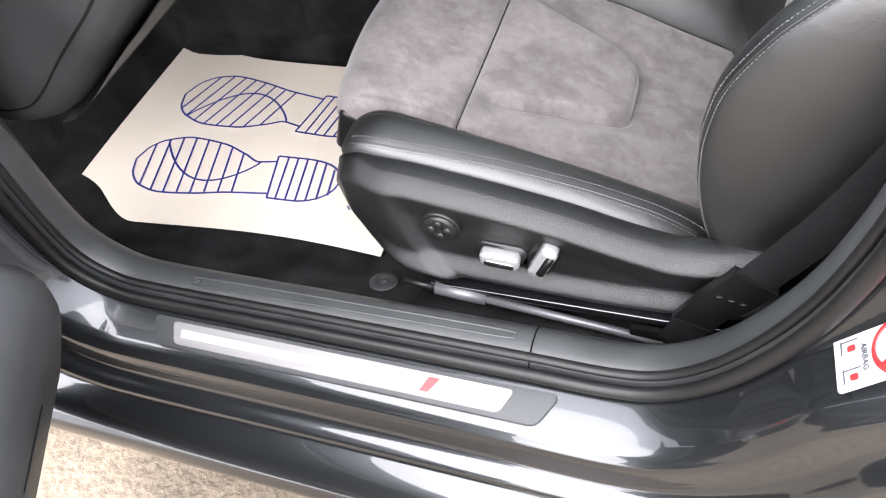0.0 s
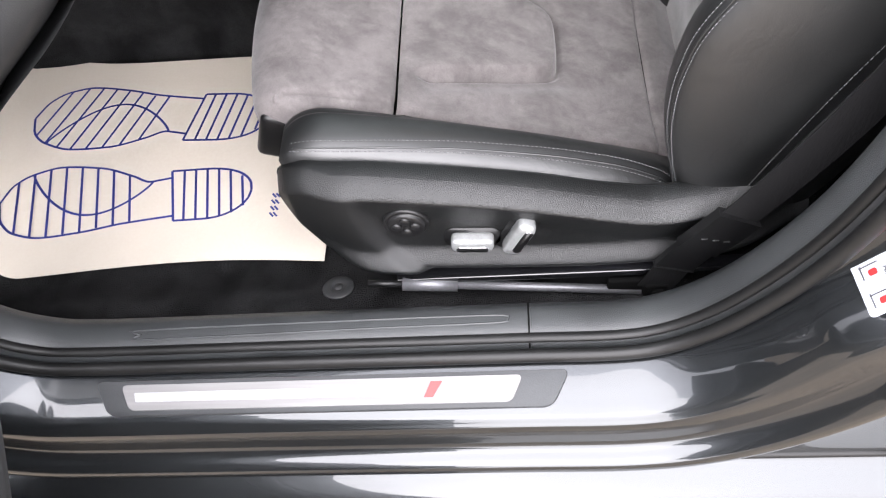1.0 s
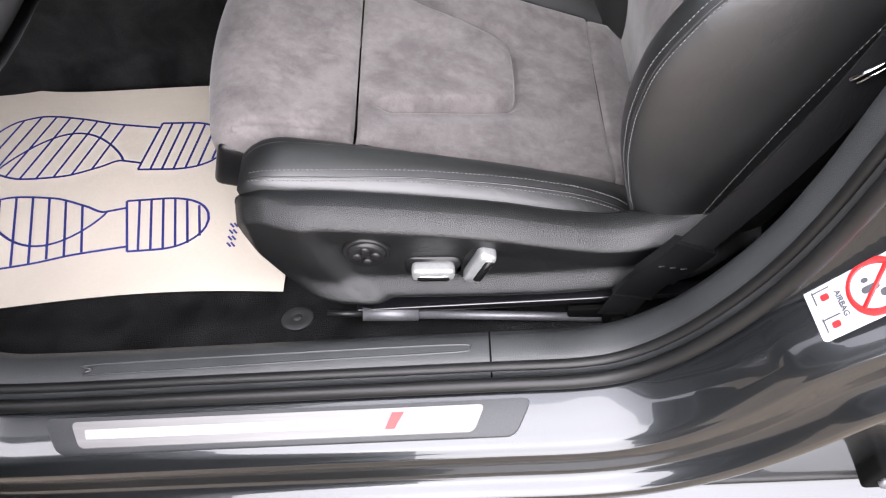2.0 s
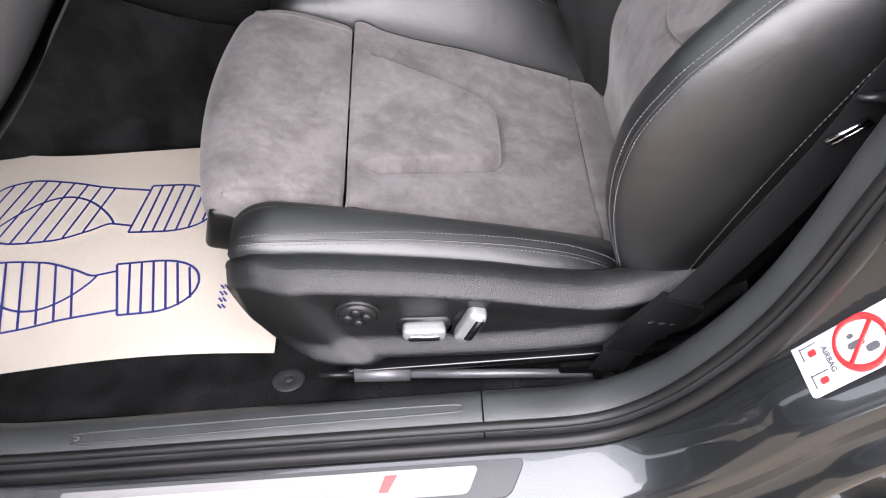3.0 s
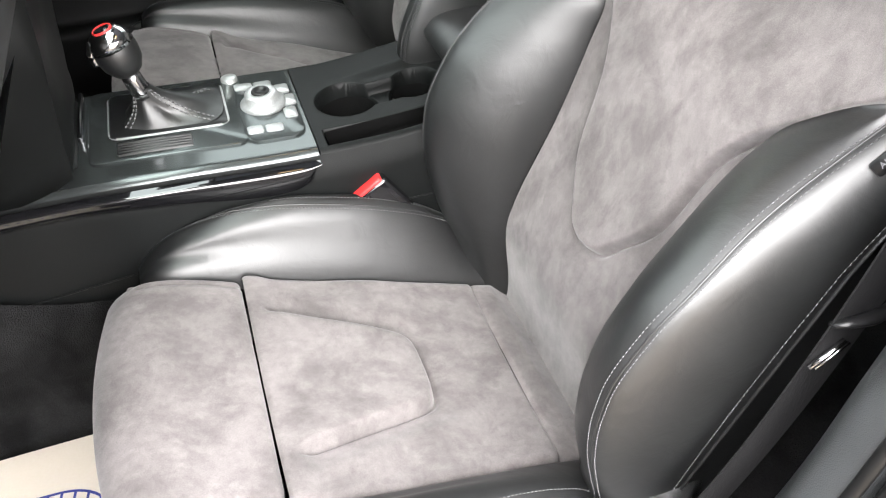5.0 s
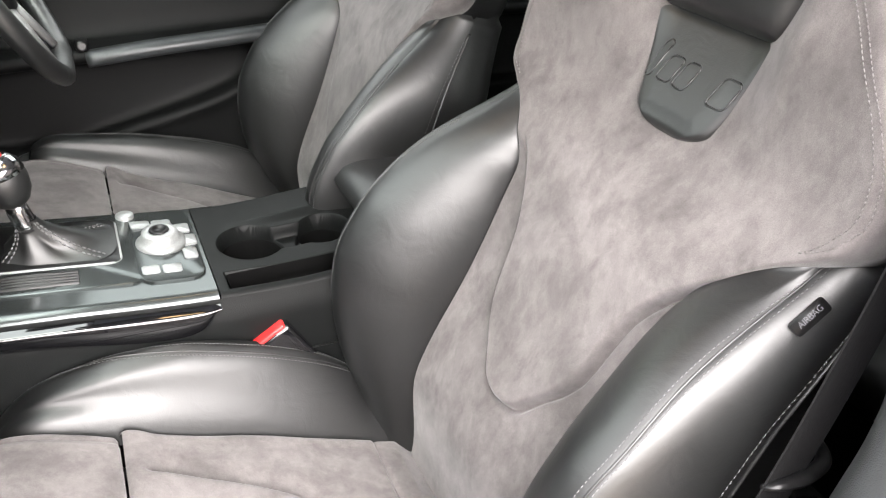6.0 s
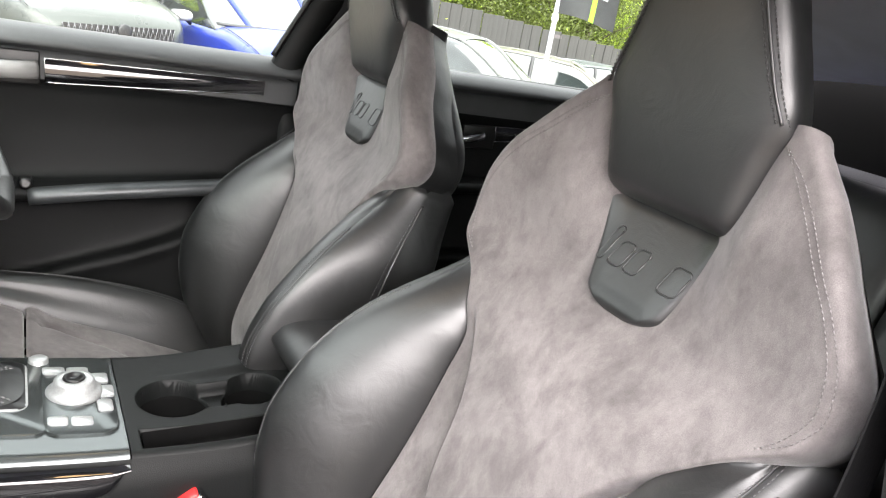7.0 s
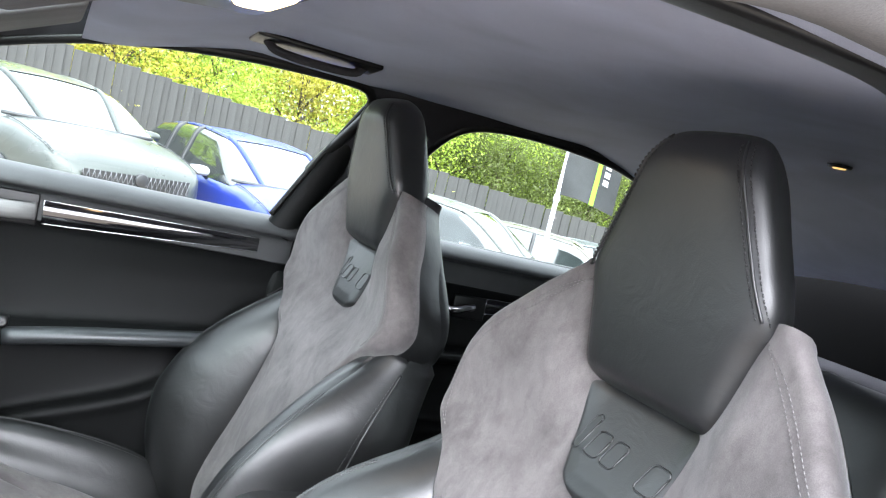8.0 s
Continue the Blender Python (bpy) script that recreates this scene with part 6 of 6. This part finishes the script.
def near_side(z0, z1, u0, u1, count=12):
    """A patch of the near inner side wall, u metres behind the front edge of the pillar."""
    rows = []
    for z in np.linspace(z0, z1, count):
        xf = float(curve(z, [0.86, 1.0, 1.2, 1.40], [0.250, 0.285, 0.370, 0.430]))
        ly = 0.20 * float(smooth(0.86, 1.40, z))
        q = spline([(xf + 0.01, -0.740 + ly), (xf + 0.02, -0.705 + ly), (xf + 0.06, -0.685 + ly), (xf + 0.20, -0.690 + ly), (xf + 0.38, -0.705 + ly), (xf + 0.60, -0.73 + ly), (xf + 1.0, -0.74 + ly), (xf + 1.45, -0.72 + ly)], 120)
        x = np.linspace(xf + max(u0, 0.01), xf + u1, 24)
        rows.append(np.column_stack([x, np.interp(x, q[:, 0], q[:, 1]), np.full(24, z)]))
    return grid(np.array(rows))


part("pillar_panel", near_side(0.86, 1.40, 0.0, 0.19), HEADLINER, near_pillar, "grey cloth pillar panel")
part("belt_line_panel", near_side(0.86, 1.05, 0.19, 1.45), PILLARCLOTH, near_pillar, "dark panel below the rear window")
part("header_panel", near_side(1.345, 1.40, 0.19, 1.45), HEADLINER, near_pillar, "grey cloth rail above the rear window")
part("rear_pillar_panel", near_side(1.05, 1.345, 0.95, 1.45), HEADLINER, near_pillar, "grey cloth rear pillar panel")
near_window = empty("window_3", (0.9, -0.66, 1.05), "dark tinted rear passenger window in its door", "window", kind="structure")
part("pane", near_side(1.045, 1.35, 0.185, 0.955), PRIVACY, near_window, "dark tinted side window glass")


# ---- open front door, lower end beside the sill ----
odoor = empty("front_door", (-0.80, -0.88, 0.33), "open front passenger door with dark grey card and pocket", "door", kind="structure")
dd, dn = np.array([0.45, -0.893, 0.0]), np.array([0.893, 0.45, 0.0])
hinge_at = np.array([-0.80, -0.905, 0.0])
prof_d = spline([(-0.02, 0.34), (0.015, 0.345), (0.070, 0.400), (0.118, 0.475), (0.156, 0.545), (0.164, 0.585), (0.145, 0.620), (0.085, 0.645), (0.045, 0.69), (0.03, 0.78), (0.04, 0.81), (0.03, 0.84), (0.02, 0.98), (0.01, 1.04), (-0.02, 1.05), (-0.06, 0.9), (-0.06, 0.4)], 80)
rows = []
for u in np.concatenate([[0.02, 0.026, 0.04], np.linspace(0.06, 1.02, 40), [1.04, 1.055, 1.06]]):
    k = float(np.clip(min((u - 0.015) / 0.03, (1.065 - u) / 0.03), 0.2, 1)) ** 0.5
    c = np.array([0.02, 0.68]) + (prof_d - np.array([0.02, 0.68])) * np.array([k, 1 - 0.04 * (1 - k)])
    rows.append(hinge_at + dd * u + dn * c[:, :1] + np.array([0, 0, 1.0]) * c[:, 1:])
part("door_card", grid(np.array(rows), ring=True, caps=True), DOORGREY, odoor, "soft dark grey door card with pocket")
card = np.array(rows)
low_z = int(np.argmin(np.abs(prof_d[:40, 1] - 0.545)))
for drop in (-0.10, 0.06):
    line = np.array([card[i, low_z + int(round(drop * (i - 8)))] for i in range(8, 40)]) + dn * 0.0005
    part("pocket_line", tube(line, 0.0012, 6), DOORGREY, odoor)
gr = []
up = dn * 0.6 + np.array([0, 0, 0.8])
for i in np.arange(0.0, 9.0, 0.34):
    for j in np.arange(0.0, 7.0, 0.30):
        a, b = 14 + i, low_z + 3 + j * 0.8
        ia, ib = int(a), int(b)
        fa, fb = a - ia, b - ib
        c0 = (card[ia, ib] * (1 - fb) + card[ia, ib + 1] * fb) * (1 - fa) + (card[ia + 1, ib] * (1 - fb) + card[ia + 1, ib + 1] * fb) * fa
        gr.append(lathe([(0.0012, -0.0004), (0.0011, 0.0004), (0.0003, 0.0005)], c0, tuple(up), 6))
part("speaker_grille", join(*gr), SMOOTH, odoor, "black dotted speaker grille", kind="stuff")
part("door_skin", grid(np.array([[hinge_at + dd * u - dn * (0.085 + 0.02 * math.sin(t * 3.1)) + np.array([0, 0, 0.30 + 0.72 * t]) for t in np.linspace(0, 1, 14)] for u in np.linspace(0.0, 1.08, 20)])), PAINT, odoor, "dark grey painted door skin")


# ---- parked cars ----
def car_paint(name, c):
    return material(name, c, 0.28, metal=0.15, dark=0.95, light=1.04, scale=2, grain=900, bump=0.01, coat=0.12, rough_var=0.03)


CARGLASS = material("dark_reflecting_car_glass", (0.02, 0.025, 0.025), 0.04, bump=0.0, coat=1.0, rough_var=0.01)
LAMPCLEAR = material("clear_headlamp", (0.65, 0.66, 0.68), 0.10, metal=0.4, bump=0.0, coat=1.0)
TYRE = material("black_tyre_rubber", (0.018, 0.018, 0.018), 0.8, bump=0.4, grain=90)
RIM = material("silver_alloy_wheel", (0.55, 0.56, 0.58), 0.3, metal=0.9, bump=0.02)
GRILLE_MESH = material("grey_grille_mesh", (0.14, 0.14, 0.15), 0.4, metal=0.6, bump=0.05)
GRILLE = material("dark_grille", (0.02, 0.02, 0.022), 0.35, bump=0.1)


def parked_car(name, label, place, heading, paint, L=4.3, W=1.80, H=1.45, belt=0.93, bonnet=0.90, nose=0.72, screen=(0.92, 1.72), tail=(3.5, 4.1), grille_h=0.30, badge=True, mirror=None):
    """A car from its front (0) to its tail (L); heading is where the front points."""
    car = empty(name, (place[0], place[1], float(ground_z(place[0], place[1]))), label, "car", "parked cars")
    base = np.array(car.location)
    hx = np.array([math.cos(radians(heading)), math.sin(radians(heading)), 0])
    hy = np.array([-hx[1], hx[0], 0])
    up = np.array([0, 0, 1.0])

    def at(x, y, z):
        x, y, z = np.broadcast_arrays(*[np.asarray(q, float) for q in (x, y, z)])
        return base + (L / 2 - x)[..., None] * hx + y[..., None] * hy + z[..., None] * up
    w = W / 2
    xs = np.linspace(0, L, 70)
    top = curve(xs, [0, 0.10, 0.45, screen[0], screen[0] + 0.5, tail[0], L - 0.15, L], [nose - 0.10, nose, bonnet - 0.07, bonnet + 0.02, belt + 0.02, belt + 0.05, belt + 0.03, belt - 0.10])
    half = w * curve(xs, [0, 0.12, 0.5, 1.1, L - 1.0, L - 0.15, L], [0.66, 0.83, 0.955, 1.0, 1.0, 0.93, 0.84])
    low = curve(xs, [0, 0.3, 0.8, L - 0.7, L], [0.26, 0.20, 0.20, 0.22, 0.34])
    rows = []
    for x, z, h, b in zip(xs, top, half, low):
        side_z = min(z - 0.02, belt - 0.02)
        q = spline([(-h * 0.93, b), (-h * 0.985, b + 0.14), (-h, 0.5 * (b + side_z)), (-h * 0.985, side_z - 0.08), (-h * 0.94, side_z - 0.005), (-h * 0.80, z - 0.006), (-h * 0.45, z + 0.022), (0, z + 0.030),
                    (h * 0.45, z + 0.022), (h * 0.80, z - 0.006), (h * 0.94, side_z - 0.005), (h * 0.985, side_z - 0.08), (h, 0.5 * (b + side_z)), (h * 0.985, b + 0.14), (h * 0.93, b)], 64)
        rows.append(at(np.full(64, x), q[:, 0], q[:, 1]))
    shell = part("body", grid(np.array(rows), caps=True), paint, car, "painted car body")
    # glasshouse
    gx = np.linspace(screen[0], tail[1], 60)
    roof = curve(gx, [screen[0], screen[1], (screen[1] + tail[0]) / 2, tail[0], tail[1]], [bonnet, H - 0.05, H, H - 0.06, belt])
    rows = []
    for x, z in zip(gx, roof):
        k = (z - belt) / (H - belt)
        k = max(k, 0.0)
        hb, ht = w * 0.92, w * 0.72
        q = spline([(-hb, belt - 0.03), (-hb + (hb - ht) * 0.5 * k, belt + 0.5 * (z - belt)), (-hb + (hb - ht) * 0.93 * k, z - 0.04 * k), (-(hb - (hb - ht) * k) * 0.82, z), (0, z + 0.03 * k), ((hb - (hb - ht) * k) * 0.82, z), (hb - (hb - ht) * 0.93 * k, z - 0.04 * k), (hb - (hb - ht) * 0.5 * k, belt + 0.5 * (z - belt)), (hb, belt - 0.03)], 48)
        rows.append(at(np.full(48, x), q[:, 0], q[:, 1]))
    g = np.array(rows)
    part("glass", grid(g, caps=True), CARGLASS, car, "dark reflecting windows and windscreen")
    i0, i1 = int(np.argmin(np.abs(gx - screen[1]))), int(np.argmin(np.abs(gx - tail[0])))
    rf = g[i0 - 1:i1 + 1, 12:36] + up * 0.008
    part("roof", grid(rf), paint, car, "painted roof")
    for sg in (0, 1):
        col = 13 if sg == 0 else 34
        part("screen_pillar", tube(g[0:i0 + 1, col], 0.030, 8), paint, car)
        part("roof_rail", tube(g[i0:, col], 0.026, 8), paint, car)
        for fx in (0.36, 0.70):
            k = int(i0 + (i1 - i0) * fx)
            cols = g[k, 0:13] if sg == 0 else g[k, 35:48]
            part("door_pillar", tube(cols, 0.030, 6), GRILLE, car)
        yy = (-1 if sg == 0 else 1) * w * 1.03
        m0 = at(screen[0] + 0.45, yy * 1.06, belt + 0.06)
        out = hy * (1 if sg else -1)
        mir = part("door_mirror", tube(np.array([m0 - out * 0.10, m0 - out * 0.075, m0, m0 + out * 0.085, m0 + out * 0.11]), [0.045, 0.072, 0.078, 0.062, 0.03], 12, squash=0.72, up=(0, 0, 1)), mirror or paint, car, "painted door mirror")
        part("mirror_glass", tube(np.array([m0 - out * 0.07 - hx * 0.074, m0 + out * 0.08 - hx * 0.070]), [0.055, 0.045], 10, squash=0.2, up=tuple(hx)), LAMPCLEAR, mir)
        part("mirror_arm", tube(np.array([at(screen[0] + 0.50, yy * 0.93, belt - 0.02), m0]), 0.02, 6), GRILLE, mir)
        # lamps
        ya = (-1 if sg == 0 else 1)
        lamp_pts = np.array([[at(0.055 + 0.30 * a ** 1.3 + 0.02 * b, ya * w * (0.52 + 0.335 * a), nose - 0.075 - 0.10 * b + 0.03 * a) + up * 0.012 + hx * 0.016 + hy * ya * 0.012 for b in np.linspace(0, 1, 6)] for a in np.linspace(0, 1, 12)])
        part("headlamp", grid(lamp_pts), LAMPCLEAR, car, "clear headlamp")
        for x in (0.82, L - 0.85):
            c0 = at(x, ya * w * 0.90, 0.32)
            wh = part("wheel", lathe([(0.10, -0.10), (0.30, -0.10), (0.325, -0.08), (0.325, 0.06), (0.31, 0.085), (0.235, 0.095), (0.225, 0.08)], c0, tuple(hy * ya), 32), TYRE, car, "black tyre on alloy wheel")
            part("rim", lathe([(0.225, 0.06), (0.222, 0.088), (0.20, 0.085), (0.06, 0.06), (0.05, 0.075), (0.001, 0.075)], c0, tuple(hy * ya), 24), RIM, wh)
            arch = np.array([at(x + 0.345 * math.cos(a), ya * (w * 0.992), 0.32 + 0.345 * math.sin(a)) for a in np.linspace(0.05, math.pi - 0.05, 20)])
            part("wheel_arch", tube(arch, 0.028, 6), GRILLE, car)
    part("cowl", tube(at(np.full(20, screen[0] - 0.02) + 0.10 * np.linspace(-1, 1, 20) ** 2, np.linspace(-0.86, 0.86, 20) * w, np.full(20, bonnet + 0.035)), 0.022, 6), GRILLE, car, "black scuttle below the windscreen")
    for sg in (-1, 1):
        bx = np.linspace(0.16, screen[0] - 0.03, 16)
        part("bonnet_gap", tube(at(bx, sg * w * (0.80 + 0.05 * bx), np.interp(bx, xs, top) + 0.002), 0.006, 4), GRILLE, car)
    gr = []
    zc = nose - 0.06 - grille_h / 2
    part("grille_panel", grid(np.array([[at(0.03 * (abs(a) ** 2.2), a * w * 0.60, zc + b * grille_h / 2) + hx * 0.045 for b in (-1, -0.3, 0.3, 1)] for a in np.linspace(-1, 1, 16)])), GRILLE, car, "dark grille")
    mesh_bits = []
    for a in np.linspace(-0.95, 0.95, 22):
        for s1 in (-1, 1):
            mesh_bits.append(tube(np.array([at(0.03 * abs(a + s1 * 0.05 * t) ** 2.2, (a + s1 * 0.05 * t) * w * 0.60, zc + t * grille_h / 2) + hx * 0.05 for t in np.linspace(-1, 1, 5)]), 0.0035, 4))
    part("grille_mesh", join(*mesh_bits), GRILLE_MESH, car, "grey grille mesh", kind="stuff")
    if badge:
        part("round_badge", lathe([(0.065, 0.0), (0.065, 0.02), (0.055, 0.026), (0.001, 0.024)], at(0.0, 0, zc + 0.06) + hx * 0.05, tuple(hx), 28), GRILLE, car, "plain round dark badge")
    return car


parked_car("parked_car", "silver hatchback with a mesh grille parked facing the side window", (-0.35, 8.5), -64, car_paint("silver_car_paint", (0.044, 0.050, 0.045)), nose=0.80, bonnet=0.98, belt=0.97, H=1.44, grille_h=0.20, screen=(1.05, 1.95))
parked_car("parked_car", "blue hatchback parked beside the silver one", (2.08, 8.55), -76, car_paint("blue_car_paint", (0.018, 0.035, 0.24)), L=4.26, W=1.79, H=1.46, nose=0.78, bonnet=0.97, belt=0.96, grille_h=0.12, screen=(1.0, 1.85), badge=False, mirror=car_paint("white_mirror_paint", (0.45, 0.45, 0.45)))
parked_car("parked_car", "white saloon parked nose outward beyond the rear window", (4.6, 8.4), -50, car_paint("white_car_paint", (0.095, 0.10, 0.095)), L=4.6, W=1.82, H=1.43, tail=(3.4, 4.2), grille_h=0.2, badge=False)
parked_car("parked_car", "pale beige saloon parked behind the white one", (7.3, 9.7), -38, car_paint("beige_car_paint", (0.10, 0.095, 0.08)), L=4.6, W=1.82, H=1.45, grille_h=0.2, badge=False)
parked_car("parked_car", "pale grey estate parked before the fence", (10.6, 11.3), -10, car_paint("grey_car_paint", (0.085, 0.097, 0.097)), L=4.7, W=1.85, H=1.62, belt=1.0, tail=(4.1, 4.5), grille_h=0.2, badge=False)

# ---- fence of upright boards ----
FENCE = material("weathered_charcoal_board", (0.040, 0.039, 0.038), 0.8, dark=0.6, light=1.4, scale=3, grain=60, bump=0.5, stretch=(1, 1, 0.15), depth=0.004)
fence = empty("fence", (4.0, 14.0, -0.8), "charcoal timber board fence behind the parked cars", "fence")
rng = random.Random(4)
shapes = []
for k in range(4):
    v, f = box(-0.0725, 0.0725, -0.010, 0.010, -0.2, 2.15 + 0.012 * k, 0.004)
    me = bpy.data.meshes.new("board")
    me.from_pydata(v.tolist(), [], f)
    me.materials.append(FENCE)
    shapes.append(me)
for i in range(190):
    x = -6.0 + i * 0.137
    ob = new("board", shapes[i % 4])
    ob.parent = fence
    ob.location = Vector((x, 14.0 + (0.022 if i % 2 else 0.0), float(-0.42 - 0.083 * x))) - Vector(fence.location)
    ob.rotation_euler = (rng.uniform(-0.006, 0.006), rng.uniform(-0.006, 0.006), rng.uniform(-0.03, 0.03))
for h in (0.4, 1.7):
    part("rail", tube(np.array([(x, 14.06, -0.42 - 0.083 * x + h) for x in np.linspace(-6, 20, 20)]), 0.04, 6), FENCE, fence)

# ---- trees beyond the fence ----
def leaf_material(name, c):
    m = material(name, c, 0.6, dark=0.6, light=1.5, scale=0.9, grain=14, bump=0.1, rough_var=0.05)
    n, l = m.node_tree.nodes, m.node_tree.links
    b = n["Principled BSDF"]
    tr, mix = n.new("ShaderNodeBsdfTranslucent"), n.new("ShaderNodeMixShader")
    l.new(b.inputs["Base Color"].links[0].from_socket, tr.inputs["Color"])
    mix.inputs[0].default_value = 0.45
    l.new(b.outputs[0], mix.inputs[1])
    l.new(tr.outputs[0], mix.inputs[2])
    l.new(mix.outputs[0], n["Material Output"].inputs["Surface"])
    return m


LEAF_Y = leaf_material("yellow_green_leaves", (0.34, 0.45, 0.06))
LEAF_O = leaf_material("golden_leaves", (0.42, 0.38, 0.06))
LEAF_D = leaf_material("dark_green_leaves", (0.10, 0.125, 0.03))
BARK = material("grey_brown_bark", (0.10, 0.08, 0.06), 0.9, dark=0.5, light=1.4, scale=6, grain=40, bump=1.0, stretch=(1, 1, 0.2), depth=0.01)


def tree(x, y, height, spread, leafmat, label, seed, leaves=20000, size=0.037, trunk_h=0.25):
    r = np.random.RandomState(seed)
    z0 = float(ground_z(x, y)) - 0.05
    t = empty("tree", (x, y, z0), label, "tree", "trees behind the fence")
    bits, tips = [], []
    lean = r.uniform(-0.15, 0.15, 2)
    trunk = np.array([(x + lean[0] * h * 2, y + lean[1] * h * 2, z0 + h * height * 0.8) for h in np.linspace(0, 1, 12)])
    bits.append(tube(trunk, np.linspace(0.13, 0.02, 12) * height / 5, 8))
    for k in range(16):
        h = trunk_h + (0.95 - trunk_h) * k / 16
        p0 = trunk[int(h * 11)]
        a, ln = k * 2.4 + r.uniform(-0.4, 0.4), spread * (1.1 - 0.6 * h) * r.uniform(0.7, 1.1)
        p2 = p0 + np.array([math.cos(a) * ln, math.sin(a) * ln, height * 0.16 * r.uniform(0.5, 1.5)])
        p1 = 0.5 * (p0 + p2) + np.array([0, 0, 0.12])
        bits.append(tube(np.array([p0, p1, p2]), [0.04 * height / 5, 0.025 * height / 5, 0.008], 5))
        tips += [p2, p1, 0.5 * (p1 + p2)]
    tips += [trunk[-1], trunk[-2]]
    part("trunk", join(*bits), BARK, t, "grey-brown trunk and limbs")
    tips = np.array(tips)
    c = tips[r.randint(0, len(tips), leaves)] + r.normal(0, 1, (leaves, 3)) * np.array([0.34, 0.34, 0.30]) * spread * 0.55
    a, b = r.normal(0, 1, (leaves, 3)), r.normal(0, 1, (leaves, 3))
    a /= np.linalg.norm(a, axis=1, keepdims=True)
    b -= a * (a * b).sum(1, keepdims=True)
    b /= np.linalg.norm(b, axis=1, keepdims=True)
    s = size * r.uniform(0.6, 1.4, (leaves, 1))
    v = np.stack([c - a * s, c + b * s * 0.55, c + a * s, c - b * s * 0.55], 1).reshape(-1, 3)
    part("crown", (v, np.arange(leaves * 4).reshape(-1, 4)), leafmat, t, "loose leafy crown", flat=True, kind="stuff")


for k in range(9):
    tree(-3.5 + 2.15 * k, 17.4 + 0.9 * math.sin(k * 2.1), 5.2 + 0.8 * math.sin(k * 1.7), 2.1, (LEAF_Y, LEAF_Y, LEAF_O, LEAF_Y, LEAF_O, LEAF_Y, LEAF_D, LEAF_Y, LEAF_D)[k],
         ("bright yellow-green leafy tree", "bright yellow-green leafy tree", "golden autumn tree in leaf", "bright yellow-green leafy tree", "golden autumn tree in leaf", "bright yellow-green leafy tree", "dark green leafy tree", "bright yellow-green leafy tree", "dark green leafy tree")[k] + " behind the fence", 20 + k)
for k in range(6):
    tree(8.5 + 2.2 * k, 17.6 + 0.8 * math.cos(k * 1.9), 4.6, 2.3, LEAF_D if k % 3 else LEAF_Y, "dense green tree behind the fence", 60 + k, leaves=18000, trunk_h=0.1)
for k in range(8):
    tree(-6 + 4.2 * k, 21.5, 8.5, 3.2, (LEAF_D, LEAF_Y)[k % 2], "tall leafy tree far behind the fence", 90 + k, leaves=9000, size=0.10, trunk_h=0.15)

# ---- flag on a pole ----
flag = empty("flag_pole", (4.60, 5.72, float(ground_z(4.6, 5.72))), "pale pole with a dark sail flag", "flag")
part("pole", tube(np.array([(4.60, 5.72, -0.6), (4.62, 5.74, 1.0), (4.655, 5.77, 3.3)]), [0.028, 0.026, 0.018], 10), WHITE, flag, "pale grey pole")
FLAGCLOTH = material("dark_flag_cloth", (0.030, 0.032, 0.034), 0.8, bump=0.2, grain=300)
LIME = material("lime_green_print", (0.22, 0.50, 0.02), 0.7, bump=0.0)
fu = np.array([0.62, -0.78, 0.0])
fx3, fz3 = np.meshgrid(np.linspace(0, 0.62, 30), np.linspace(1.25, 2.9, 40), indexing="ij")


def flag_at(u, z, off=0.0):
    u, z = np.asarray(u, float), np.asarray(z, float)
    p = np.array([4.635, 5.755, 0.0]) + u[..., None] * fu + (0.03 * np.sin(u * 9 + z * 3))[..., None] * np.array([0.78, 0.62, 0])
    p[..., 2] = z - 0.12 * u + 0.02 * np.sin(u * 7)
    return p + off * np.array([-0.78, -0.62, 0])


cloth = part("cloth", join(grid(flag_at(fx3, fz3)), grid(flag_at(fx3, fz3, -0.004), flip=True)), FLAGCLOTH, flag, "dark cloth")
su, sz = np.meshgrid(np.linspace(0.345, 0.395, 5), np.linspace(1.25, 2.9, 30), indexing="ij")
part("green_stripe", grid(flag_at(su, sz, 0.006)), LIME, cloth, "lime green stripe")
for k in range(4):
    su, sz = np.meshgrid(np.linspace(0.435, 0.50, 4), np.linspace(1.50 + 0.085 * k, 1.56 + 0.085 * k, 4), indexing="ij")
    part("pale_bar", grid(flag_at(su, sz, 0.006)), WHITE, cloth)
part("pole_joint", lathe([(0.03, -0.04), (0.04, 0.0), (0.03, 0.04)], (4.625, 5.745, 1.20), (0, 0, 1), 14), WHITE, flag)
